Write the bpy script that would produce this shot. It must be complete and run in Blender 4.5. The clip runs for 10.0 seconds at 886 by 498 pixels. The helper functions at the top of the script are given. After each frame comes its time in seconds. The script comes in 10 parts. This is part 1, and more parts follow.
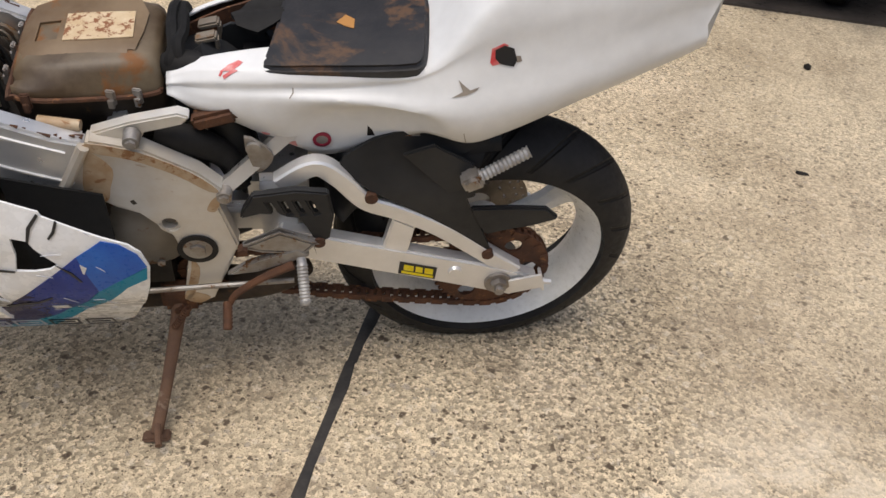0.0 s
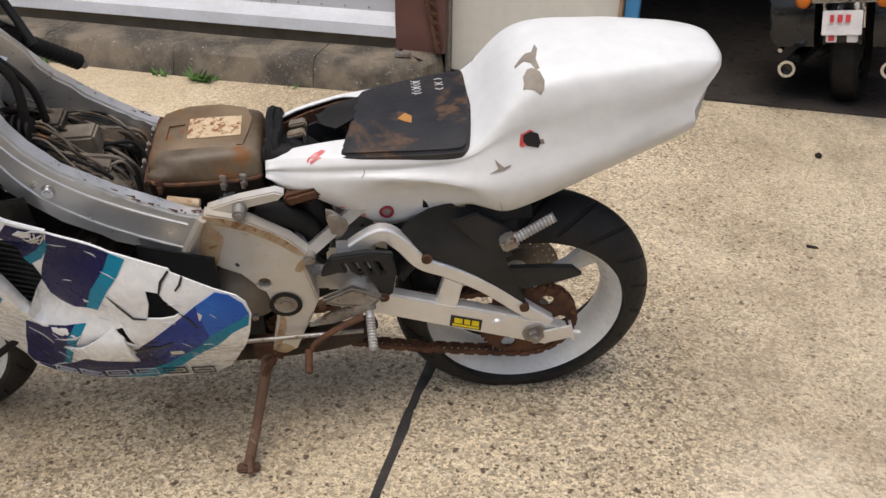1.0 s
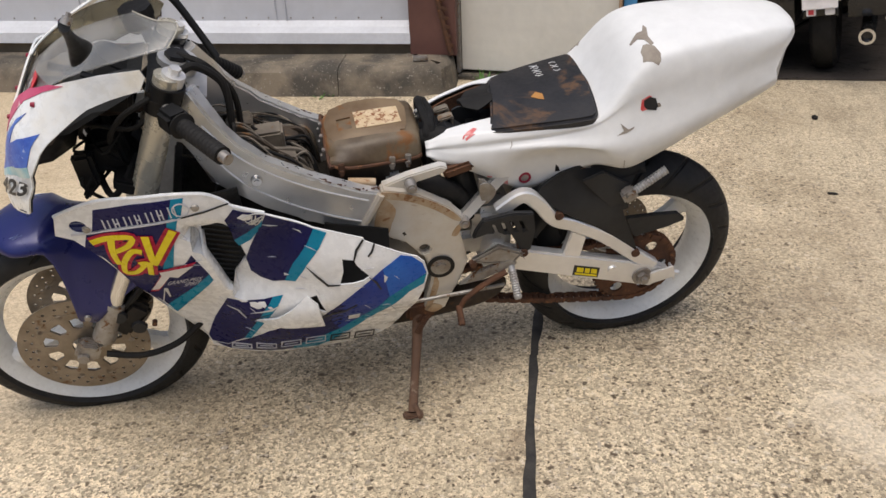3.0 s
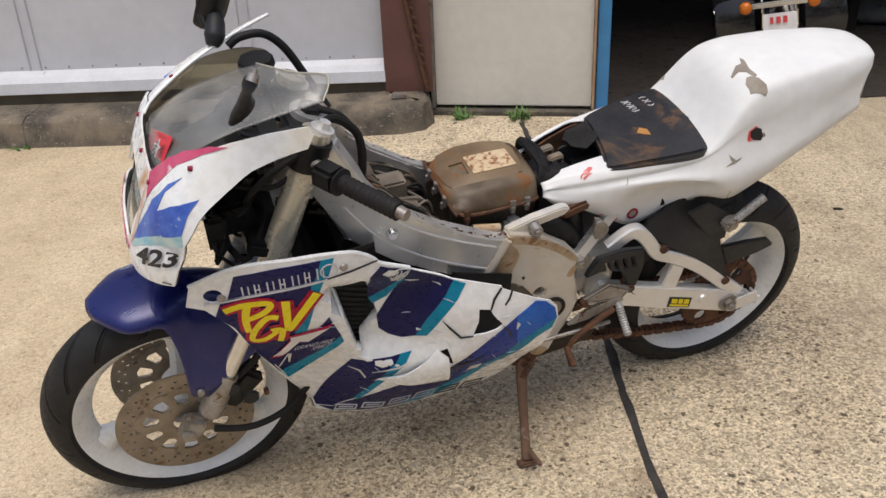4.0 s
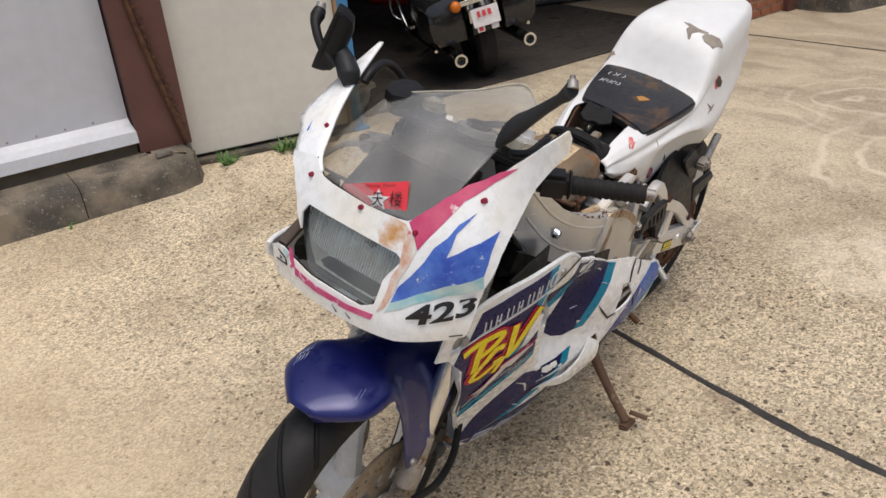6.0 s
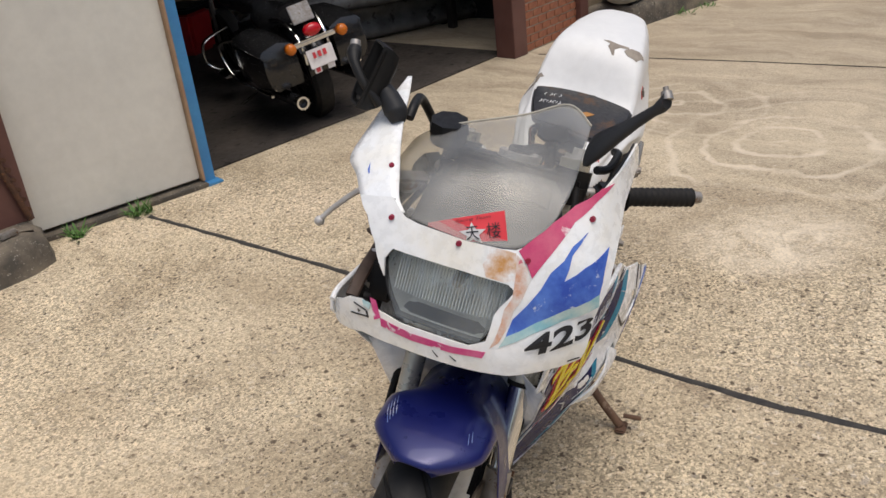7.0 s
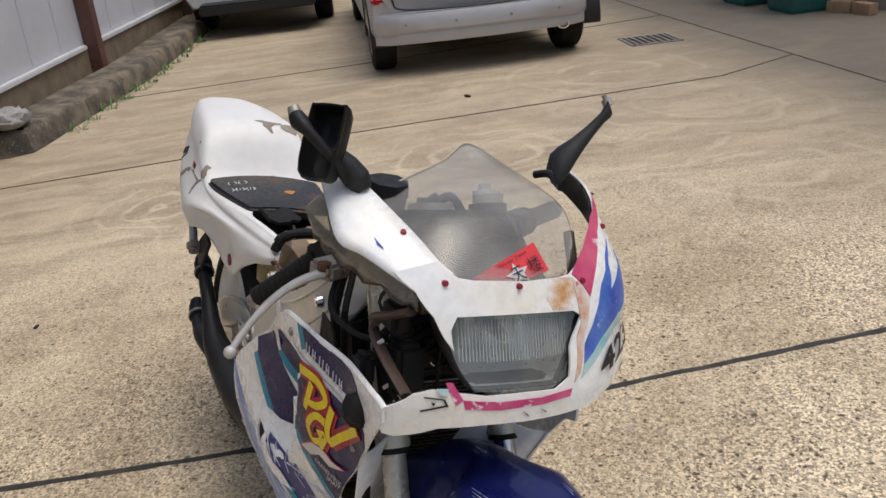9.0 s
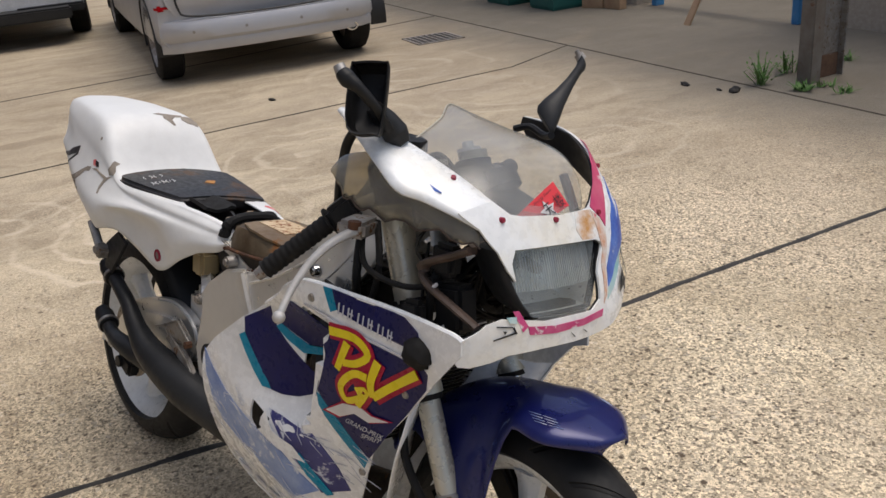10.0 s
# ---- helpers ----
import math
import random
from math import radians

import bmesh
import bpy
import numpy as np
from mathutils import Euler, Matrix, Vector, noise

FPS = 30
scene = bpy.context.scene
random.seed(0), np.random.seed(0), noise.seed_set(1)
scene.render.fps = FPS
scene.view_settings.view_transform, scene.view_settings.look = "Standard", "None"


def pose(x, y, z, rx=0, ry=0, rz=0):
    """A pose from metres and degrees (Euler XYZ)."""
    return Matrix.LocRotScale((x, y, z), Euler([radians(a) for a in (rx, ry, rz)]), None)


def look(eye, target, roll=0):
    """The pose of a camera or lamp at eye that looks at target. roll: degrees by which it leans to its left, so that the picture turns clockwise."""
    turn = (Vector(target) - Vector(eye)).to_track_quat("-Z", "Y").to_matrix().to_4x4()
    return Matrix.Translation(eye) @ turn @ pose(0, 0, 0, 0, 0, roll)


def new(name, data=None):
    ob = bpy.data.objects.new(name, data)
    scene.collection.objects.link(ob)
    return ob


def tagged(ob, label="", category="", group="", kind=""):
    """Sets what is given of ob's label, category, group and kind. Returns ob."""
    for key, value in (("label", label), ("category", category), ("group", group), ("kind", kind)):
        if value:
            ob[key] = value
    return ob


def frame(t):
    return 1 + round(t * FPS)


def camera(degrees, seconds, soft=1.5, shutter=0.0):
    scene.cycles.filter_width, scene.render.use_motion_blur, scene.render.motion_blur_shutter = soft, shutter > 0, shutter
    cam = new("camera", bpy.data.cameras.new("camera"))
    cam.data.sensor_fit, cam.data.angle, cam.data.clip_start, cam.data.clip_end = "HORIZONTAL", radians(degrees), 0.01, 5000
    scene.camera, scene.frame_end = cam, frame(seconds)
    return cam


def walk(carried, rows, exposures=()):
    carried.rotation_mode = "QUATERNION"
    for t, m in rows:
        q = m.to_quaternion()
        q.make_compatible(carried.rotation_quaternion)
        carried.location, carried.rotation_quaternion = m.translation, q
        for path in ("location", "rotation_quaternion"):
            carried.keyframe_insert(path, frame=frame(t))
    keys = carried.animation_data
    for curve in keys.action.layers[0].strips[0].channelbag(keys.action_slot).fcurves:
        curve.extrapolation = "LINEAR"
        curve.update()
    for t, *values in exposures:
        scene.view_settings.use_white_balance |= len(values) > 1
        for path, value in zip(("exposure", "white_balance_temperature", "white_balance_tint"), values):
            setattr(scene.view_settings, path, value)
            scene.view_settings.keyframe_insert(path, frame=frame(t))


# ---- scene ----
cam = camera(53.6, 10.0)
PATH = [
    (0, (0.069, 0.272, 1.254), (-0.069, 1.889, 0.084), 4.4),
    (0.5, (0.136, 0.112, 1.308), (-0.108, 1.81, 0.279), 2.5),
    (1, (0.116, -0.047, 1.337), (-0.159, 1.686, 0.377), 0.9),
    (1.5, (0.029, -0.309, 1.339), (-0.212, 1.429, 0.378), 0.1),
    (2, (-0.022, -0.427, 1.372), (-0.241, 1.315, 0.415), -0.5),
    (3.3, (-0.419, -0.377, 1.39), (-0.529, 1.391, 0.461), -3.3),
    (3.5, (-0.526, -0.355, 1.409), (-0.588, 1.419, 0.489), -3.4),
    (4, (-0.801, -0.338, 1.41), (-0.688, 1.45, 0.521), -2.4),
    (4.5, (-1.089, -0.309, 1.418), (-0.704, 1.47, 0.59), -0.8),
    (5, (-1.37, -0.194, 1.385), (-0.781, 1.548, 0.6), -2.8),
    (5.5, (-1.62, -0.079, 1.419), (-0.837, 1.56, 0.582), -4.6),
    (5.7, (-1.737, -0.022, 1.424), (-0.838, 1.547, 0.569), -4.5),
    (6.8, (-2.141, 0.371, 1.473), (-0.876, 1.627, 0.567), -8.1),
    (7, (-2.215, 0.461, 1.459), (-0.809, 1.596, 0.6), -6.5),
    (7.5, (-2.286, 0.674, 1.402), (-0.586, 1.284, 0.543), -5.4),
    (8, (-2.369, 0.901, 1.441), (-0.557, 1.091, 0.618), -7.0),
    (8.5, (-2.349, 1.217, 1.389), (-0.507, 1.21, 0.61), -8.8),
    (9, (-2.35, 1.479, 1.425), (-0.524, 1.21, 0.654), -5.9),
    (9.5, (-2.37, 1.744, 1.406), (-0.622, 1.168, 0.623), -4.7),
    (10, (-2.318, 1.917, 1.402), (-0.659, 1.135, 0.606), -5.3),
]
walk(cam, [(t, look(eye, target, roll)) for t, eye, target, roll in PATH],
     [(0, 0.34), (2, 0.34), (3.5, 0.29), (5.5, 0.29), (6.8, 0.22), (7.5, 0.16), (8, 0.08), (8.5, 0.10), (9, 0.14), (10, 0.18)])

# ---- world, sun, exposure ----
from mathutils.geometry import delaunay_2d_cdt

scene.view_settings.exposure = 0.28
world = bpy.data.worlds.new("overcast_sky")
scene.world = world
world.use_nodes = True
wn, wl = world.node_tree.nodes, world.node_tree.links
sky = wn.new("ShaderNodeTexSky")
sky.sky_type = "NISHITA"
sky.sun_disc = False
sky.sun_elevation, sky.sun_rotation = radians(74), radians(190)
sky.dust_density, sky.ozone_density, sky.air_density = 5.0, 0.8, 1.0
wl.new(sky.outputs[0], wn["Background"].inputs[0])
wn["Background"].inputs[1].default_value = 0.132
sun = new("sun", bpy.data.lights.new("sun", "SUN"))
sun.data.energy, sun.data.angle, sun.data.color = 1.05, radians(45), (1.0, 0.98, 0.945)
sun.matrix_world = look((-0.7, -1.6, 9.0), (0, 0.8, 0))


# ---- materials ----
def mat(name, c1, c2=None, rough=0.5, metal=0.0, scale=6.0, bump=0.0, bscale=80.0, spot=None, spot_at=0.62, spot_scale=14.0, coat=0.0, ramp=(0.35, 0.65), spot_rough=None, spec=0.4):
    m = bpy.data.materials.new(name)
    m.use_nodes = True
    n, l = m.node_tree.nodes, m.node_tree.links
    b = n["Principled BSDF"]
    tc = n.new("ShaderNodeTexCoord")

    def noise_fac(sc, lo, hi, detail=6.0, rough_=0.6, dist=0.0):
        t = n.new("ShaderNodeTexNoise")
        t.inputs["Scale"].default_value, t.inputs["Detail"].default_value = sc, detail
        t.inputs["Roughness"].default_value, t.inputs["Distortion"].default_value = rough_, dist
        l.new(tc.outputs["Object"], t.inputs["Vector"])
        r = n.new("ShaderNodeMapRange")
        r.inputs[1].default_value, r.inputs[2].default_value = lo, hi
        l.new(t.outputs[0], r.inputs[0])
        return r.outputs[0]

    def mix(fac, a, b_):
        x = n.new("ShaderNodeMix")
        x.data_type = "RGBA"
        l.new(fac, x.inputs[0])
        for sock, v in ((x.inputs[6], a), (x.inputs[7], b_)):
            if isinstance(v, tuple):
                sock.default_value = (*v, 1)
            else:
                l.new(v, sock)
        return x.outputs[2]

    big = noise_fac(scale, *ramp)
    col = mix(big, c1, c2 or tuple(v * 0.8 for v in c1))
    fine = noise_fac(scale * 9, 0.3, 0.7)
    dark = n.new("ShaderNodeMix")
    dark.data_type, dark.blend_type = "RGBA", "MULTIPLY"
    dark.inputs[0].default_value = 0.35
    l.new(col, dark.inputs[6])
    g = n.new("ShaderNodeCombineColor")
    f2 = n.new("ShaderNodeMapRange")
    f2.inputs[3].default_value = 0.75
    l.new(fine, f2.inputs[0])
    for k in range(3):
        l.new(f2.outputs[0], g.inputs[k])
    l.new(g.outputs[0], dark.inputs[7])
    col = dark.outputs[2]
    rr = n.new("ShaderNodeMapRange")
    rr.inputs[3].default_value, rr.inputs[4].default_value = max(rough - 0.1, 0.02), min(rough + 0.12, 1)
    l.new(fine, rr.inputs[0])
    ro = rr.outputs[0]
    if spot:
        s = noise_fac(spot_scale, spot_at, spot_at + 0.06, 8.0, 0.65, 0.4)
        col = mix(s, col, spot)
        mr = n.new("ShaderNodeMix")
        l.new(s, mr.inputs[0])
        l.new(ro, mr.inputs[2])
        mr.inputs[3].default_value = spot_rough or min(rough + 0.3, 0.9)
        ro = mr.outputs[0]
    l.new(col, b.inputs["Base Color"])
    l.new(ro, b.inputs["Roughness"])
    b.inputs["Metallic"].default_value = metal
    b.inputs["Coat Weight"].default_value = coat * 0.5
    b.inputs["Specular IOR Level"].default_value = spec
    if bump:
        t = n.new("ShaderNodeTexNoise")
        t.inputs["Scale"].default_value, t.inputs["Detail"].default_value = bscale, 5
        l.new(tc.outputs["Object"], t.inputs["Vector"])
        bp = n.new("ShaderNodeBump")
        bp.inputs["Strength"].default_value, bp.inputs["Distance"].default_value = bump, 0.004
        l.new(t.outputs[0], bp.inputs["Height"])
        l.new(bp.outputs[0], b.inputs["Normal"])
    return m


WHITE = mat("aged_white_paint", (0.84, 0.85, 0.85), (0.76, 0.76, 0.74), 0.26, spot=(0.45, 0.39, 0.3), spot_at=0.72, spot_scale=30, coat=0.3)
COWLWHITE = mat("yellowed_white_paint", (0.82, 0.84, 0.84), (0.76, 0.71, 0.58), 0.28, ramp=(0.48, 0.78), spot=(0.52, 0.38, 0.22), spot_at=0.72, spot_scale=22, coat=0.4)
TAILWHITE = mat("white_gelcoat", (0.76, 0.765, 0.75), (0.69, 0.69, 0.67), 0.42, scale=3, spot=(0.50, 0.45, 0.39), spot_at=0.755, spot_scale=46, coat=0.1)
NAVY = mat("navy_decal", (0.0045, 0.0055, 0.062), (0.006, 0.0075, 0.085), 0.3, spot=(0.3, 0.32, 0.42), spot_at=0.77, spot_scale=40, spec=0.18)
BLUE = mat("faded_blue_decal", (0.015, 0.085, 0.42), (0.03, 0.15, 0.55), 0.32, spot=(0.45, 0.5, 0.62), spot_at=0.70, spot_scale=34, scale=14, spec=0.2)
NOSEBLUE = mat("mottled_blue_decal", (0.03, 0.08, 0.42), (0.09, 0.2, 0.6), 0.4, scale=24, spot=(0.5, 0.56, 0.7), spot_at=0.6, spot_scale=45)
ROYAL = mat("royal_blue_decal", (0.010, 0.024, 0.18), (0.018, 0.05, 0.30), 0.3, spot=(0.4, 0.45, 0.55), spot_at=0.73, spot_scale=36, scale=8, spec=0.2)
TEAL = mat("teal_decal", (0.0, 0.19, 0.32), (0.003, 0.24, 0.38), 0.3, spot=(0.5, 0.55, 0.55), spot_at=0.76, spot_scale=36, spec=0.2)
PALETEAL = mat("faded_teal_decal", (0.25, 0.5, 0.55), (0.55, 0.66, 0.62), 0.4, scale=30)
MAGENTA = mat("faded_magenta_decal", (0.5, 0.03, 0.13), (0.6, 0.12, 0.2), 0.4, scale=16, spot=(0.75, 0.6, 0.6), spot_at=0.6, spot_scale=28)
PINK = mat("pink_decal", (0.52, 0.03, 0.17), (0.6, 0.12, 0.25), 0.4, scale=25, spot=(0.72, 0.66, 0.66), spot_at=0.57, spot_scale=45)
ORANGESTAIN = mat("orange_stain", (0.81, 0.82, 0.81), (0.54, 0.27, 0.08), 0.34, scale=24, ramp=(0.42, 0.66), coat=0.4)
YELLOW = mat("yellow_decal", (0.80, 0.66, 0.015), (0.78, 0.6, 0.02), 0.3, coat=0.1, spec=0.2)
REDEDGE = mat("crimson_decal", (0.42, 0.008, 0.045), None, 0.3, spec=0.2)
SILVERTEXT = mat("silver_lettering", (0.62, 0.63, 0.68), None, 0.35)
BLACKINK = mat("black_ink", (0.015, 0.015, 0.017), None, 0.4)
REDCARD = mat("red_card", (0.65, 0.03, 0.045), (0.7, 0.05, 0.06), 0.5)
SCREWRED = mat("dark_red_screw", (0.28, 0.012, 0.04), None, 0.5)
REDPAINT = mat("red_paint_scuff", (0.6, 0.06, 0.06), (0.7, 0.35, 0.33), 0.5, scale=60)
PRIMER = mat("grey_primer", (0.30, 0.26, 0.21), (0.22, 0.185, 0.15), 0.7, scale=40)
FENDER = mat("metallic_blue_paint", (0.006, 0.009, 0.085), (0.009, 0.014, 0.12), 0.32, metal=0.25, scale=3, coat=0.9, spec=0.35)
ALU = mat("weathered_aluminium", (0.74, 0.735, 0.715), (0.66, 0.65, 0.625), 0.34, metal=0.75, scale=4, spot=(0.36, 0.27, 0.18), spot_at=0.755, spot_scale=12)
ALUPLATE = mat("dull_cast_aluminium", (0.62, 0.60, 0.55), (0.52, 0.43, 0.31), 0.42, metal=0.4, scale=5, ramp=(0.48, 0.74), spot=(0.27, 0.13, 0.05), spot_at=0.64, spot_scale=8)
BRIGHTALU = mat("polished_aluminium", (0.80, 0.795, 0.78), (0.70, 0.69, 0.665), 0.38, metal=0.55, scale=4, spot=(0.3, 0.22, 0.15), spot_at=0.77, spot_scale=26)
LEVERGREY = mat("chalky_alloy_lever", (0.52, 0.51, 0.49), (0.42, 0.40, 0.37), 0.5, metal=0.3, scale=30)
PERIWINKLE = mat("scraped_pale_blue_decal", (0.13, 0.22, 0.50), (0.36, 0.45, 0.66), 0.4, scale=12, spot=(0.66, 0.69, 0.74), spot_at=0.56, spot_scale=26)
SCRAPED = mat("scraped_navy_decal", (0.022, 0.022, 0.12), (0.06, 0.065, 0.22), 0.4, scale=14, spot=(0.6, 0.62, 0.66), spot_at=0.55, spot_scale=30)
STAYBROWN = mat("dark_brown_bracket", (0.05, 0.034, 0.026), (0.09, 0.06, 0.045), 0.6, scale=30)
PEGALU = mat("corroded_alloy", (0.45, 0.45, 0.44), (0.33, 0.32, 0.31), 0.5, metal=0.5, scale=40)
AIRBODY = mat("grimy_airbox_base", (0.02, 0.016, 0.012), (0.05, 0.036, 0.024), 0.6, scale=12, spot=(0.13, 0.07, 0.03), spot_at=0.62, spec=0.25)
RUSTSTAIN = mat("brown_rust_stain", (0.36, 0.23, 0.12), (0.46, 0.36, 0.24), 0.55, scale=30, spot=(0.24, 0.12, 0.05), spot_at=0.58, spot_scale=40)
RAWFIBRE = mat("bare_brown_fibreglass", (0.045, 0.022, 0.015), (0.07, 0.04, 0.028), 0.6, scale=14)
FORKTUBE = mat("champagne_fork_tube", (0.55, 0.52, 0.43), (0.50, 0.47, 0.385), 0.28, metal=0.45, scale=3)
CHROME = mat("chrome", (0.75, 0.75, 0.75), (0.6, 0.6, 0.6), 0.12, metal=1.0)
STEEL = mat("corroded_zinc", (0.38, 0.37, 0.35), (0.26, 0.23, 0.2), 0.5, metal=0.7, scale=30, spot=(0.2, 0.1, 0.04), spot_at=0.58, spot_scale=50)
RUST = mat("rusted_steel", (0.115, 0.05, 0.024), (0.055, 0.027, 0.016), 0.85, scale=25, bump=0.4, bscale=150, spot=(0.2, 0.09, 0.036), spot_at=0.6, spot_scale=60)
STANDRUST = mat("brown_rusted_stand", (0.15, 0.085, 0.05), (0.1, 0.055, 0.035), 0.8, scale=25, bump=0.3, spot=(0.22, 0.16, 0.11), spot_at=0.6)
RIM = mat("white_wheel_paint", (0.80, 0.82, 0.82), (0.70, 0.71, 0.69), 0.32, scale=10, spot=(0.3, 0.26, 0.2), spot_at=0.70, spot_scale=45)
DISC = mat("tarnished_disc", (0.29, 0.245, 0.19), (0.19, 0.155, 0.115), 0.4, metal=0.55, scale=18, spot=(0.15, 0.085, 0.04), spot_at=0.60, spot_scale=30)
BLACK = mat("black_plastic", (0.007, 0.007, 0.0075), (0.014, 0.014, 0.014), 0.5, bump=0.05, spec=0.25)
GREYBLACK = mat("faded_black_plastic", (0.011, 0.0115, 0.0125), (0.024, 0.025, 0.0265), 0.5, bump=0.06, spot=(0.07, 0.066, 0.06), spot_at=0.70, spot_scale=30, spec=0.3)
RUBBER = mat("dirty_rubber", (0.009, 0.009, 0.009), (0.02, 0.0185, 0.017), 0.7, bump=0.1, spec=0.2)
HOSE = mat("dusty_hose", (0.035, 0.030, 0.024), (0.12, 0.098, 0.072), 0.65, scale=20, spec=0.2)
DIRT = mat("dusty_engine", (0.028, 0.022, 0.017), (0.075, 0.055, 0.038), 0.75, scale=16, bump=0.3, spot=(0.15, 0.075, 0.03), spot_at=0.6, spec=0.25)
DARKENGINE = mat("dark_engine_casting", (0.009, 0.0085, 0.008), (0.026, 0.022, 0.018), 0.6, metal=0.1, bump=0.2, spec=0.25)
ENGINECOVER = mat("grey_engine_cover", (0.26, 0.25, 0.23), (0.18, 0.16, 0.13), 0.55, metal=0.5, spot=(0.15, 0.08, 0.04), spot_at=0.62)
AIRBOX = mat("rust_stained_airbox", (0.060, 0.038, 0.020), (0.175, 0.135, 0.085), 0.42, scale=7, bump=0.05, ramp=(0.36, 0.64), spot=(0.19, 0.082, 0.026), spot_at=0.535, spot_scale=7)
AIRTOP = mat("dusty_airbox_top", (0.20, 0.14, 0.08), (0.12, 0.075, 0.036), 0.48, scale=7, ramp=(0.4, 0.65), spot=(0.18, 0.085, 0.03), spot_at=0.62, spot_scale=10)
AIRGREY = mat("dusty_grey_plastic", (0.20, 0.168, 0.128), (0.10, 0.082, 0.062), 0.6, scale=18, spot=(0.16, 0.085, 0.035), spot_at=0.6)
LABEL = mat("worn_label", (0.62, 0.5, 0.33), (0.5, 0.36, 0.2), 0.5, scale=30, spot=(0.22, 0.09, 0.04), spot_at=0.53, spot_scale=70)
SEATMAT = mat("worn_seat_foam", (0.010, 0.0105, 0.012), (0.024, 0.022, 0.022), 0.42, scale=10, bump=0.1, spot=(0.085, 0.045, 0.022), spot_at=0.57, spot_scale=7, spot_rough=0.55)
SEATPATCH = mat("orange_seat_tear", (0.42, 0.2, 0.05), None, 0.6)
CHALK = mat("white_marker", (0.7, 0.7, 0.68), None, 0.6)
REDLENS = mat("red_lens", (0.5, 0.004, 0.012), None, 0.12, coat=0.6)
AMBER = mat("amber_lens", (0.62, 0.16, 0.01), None, 0.2, coat=0.4)
PLATEWHITE = mat("number_plate_white", (0.75, 0.72, 0.7), None, 0.4)
PLATERED = mat("number_plate_red", (0.6, 0.06, 0.07), None, 0.4)
BIKEBLACK = mat("gloss_black_paint", (0.012, 0.012, 0.013), (0.018, 0.018, 0.018), 0.18, coat=0.6)
SILVERCAR = mat("silver_car_paint", (0.50, 0.50, 0.51), (0.48, 0.48, 0.49), 0.42, metal=0.35, scale=0.6, coat=0.2)
WHITECAR = mat("white_car_paint", (0.74, 0.74, 0.73), None, 0.25, coat=0.5)
CARBLACK = mat("car_black_plastic", (0.02, 0.02, 0.02), None, 0.5)
CARGLASS = mat("dark_car_glass", (0.015, 0.017, 0.02), None, 0.06, coat=0.5)
YELLOWPLATE = mat("yellow_number_plate", (0.7, 0.55, 0.06), None, 0.4)
WALLWHITE = mat("white_wall_sheet", (0.54, 0.555, 0.585), (0.48, 0.49, 0.52), 0.42, scale=1.4, spot=(0.40, 0.385, 0.36), spot_at=0.66, spot_scale=6)
FLASHWHITE = mat("white_flashing", (0.64, 0.655, 0.68), (0.57, 0.58, 0.60), 0.4, spot=(0.36, 0.32, 0.27), spot_at=0.66, spot_scale=16)
DOORCREAM = mat("cream_door_paint", (0.64, 0.62, 0.55), (0.58, 0.56, 0.50), 0.5, scale=2.0, spot=(0.46, 0.43, 0.36), spot_at=0.7, spot_scale=9)
BROWNSTEEL = mat("brown_painted_steel", (0.13, 0.06, 0.048), (0.1, 0.045, 0.036), 0.45, scale=5, spot=(0.2, 0.13, 0.1), spot_at=0.7)
BLUESTEEL = mat("blue_painted_steel", (0.05, 0.2, 0.42), (0.06, 0.24, 0.46), 0.45, scale=9, spot=(0.25, 0.35, 0.45), spot_at=0.66)
KERB = mat("stained_kerb_concrete", (0.20, 0.165, 0.12), (0.07, 0.062, 0.05), 0.9, scale=5, bump=0.7, bscale=70, ramp=(0.38, 0.6), spot=(0.30, 0.27, 0.225), spot_at=0.60, spot_scale=75)
PLINTH = mat("brown_plinth_concrete", (0.26, 0.2, 0.13), (0.17, 0.13, 0.085), 0.9, scale=6, bump=0.3)
DARKFLOOR = mat("dark_garage_floor", (0.062, 0.052, 0.044), (0.036, 0.031, 0.027), 0.75, scale=3, bump=0.2, spot=(0.02, 0.018, 0.016), spot_at=0.58, spec=0.25)
# near black: the shade inside the openings is put into this colour
INTERIOR = mat("gloom_black_wall", (0.02, 0.019, 0.018), (0.012, 0.011, 0.01), 0.85, scale=2, spec=0.15)
GALV = mat("dirty_guard_rail", (0.20, 0.195, 0.185), (0.10, 0.098, 0.09), 0.5, metal=0.3, scale=5, spot=(0.05, 0.045, 0.04), spot_at=0.56, spot_scale=9)
BRICK = mat("orange_brick", (0.33, 0.135, 0.07), (0.24, 0.085, 0.045), 0.85, scale=30, bump=0.4, spot=(0.36, 0.2, 0.12), spot_at=0.62, spot_scale=50)
MORTAR = mat("mortar", (0.44, 0.38, 0.30), (0.36, 0.30, 0.235), 0.9, scale=30, bump=0.3)
SEALANT = mat("black_joint_sealant", (0.022, 0.021, 0.02), (0.05, 0.045, 0.04), 0.75, scale=20, bump=0.3)
JOINTDIRT = mat("joint_dirt", (0.045, 0.038, 0.03), (0.075, 0.062, 0.045), 0.95, scale=20)
LEAF = mat("weed_leaf", (0.07, 0.16, 0.03), (0.1, 0.2, 0.045), 0.6, scale=40)
TIMBER = mat("pale_timber", (0.4, 0.27, 0.16), (0.32, 0.2, 0.12), 0.7, scale=12)
GREYPOST = mat("weathered_post", (0.2, 0.18, 0.155), (0.14, 0.115, 0.09), 0.75, scale=8, bump=0.2, spot=(0.12, 0.06, 0.035), spot_at=0.6)
SACKGREY = mat("grey_sack", (0.34, 0.34, 0.33), (0.24, 0.24, 0.23), 0.8, scale=9, bump=0.3)
GREENBIN = mat("green_bin", (0.02, 0.12, 0.1), None, 0.5)
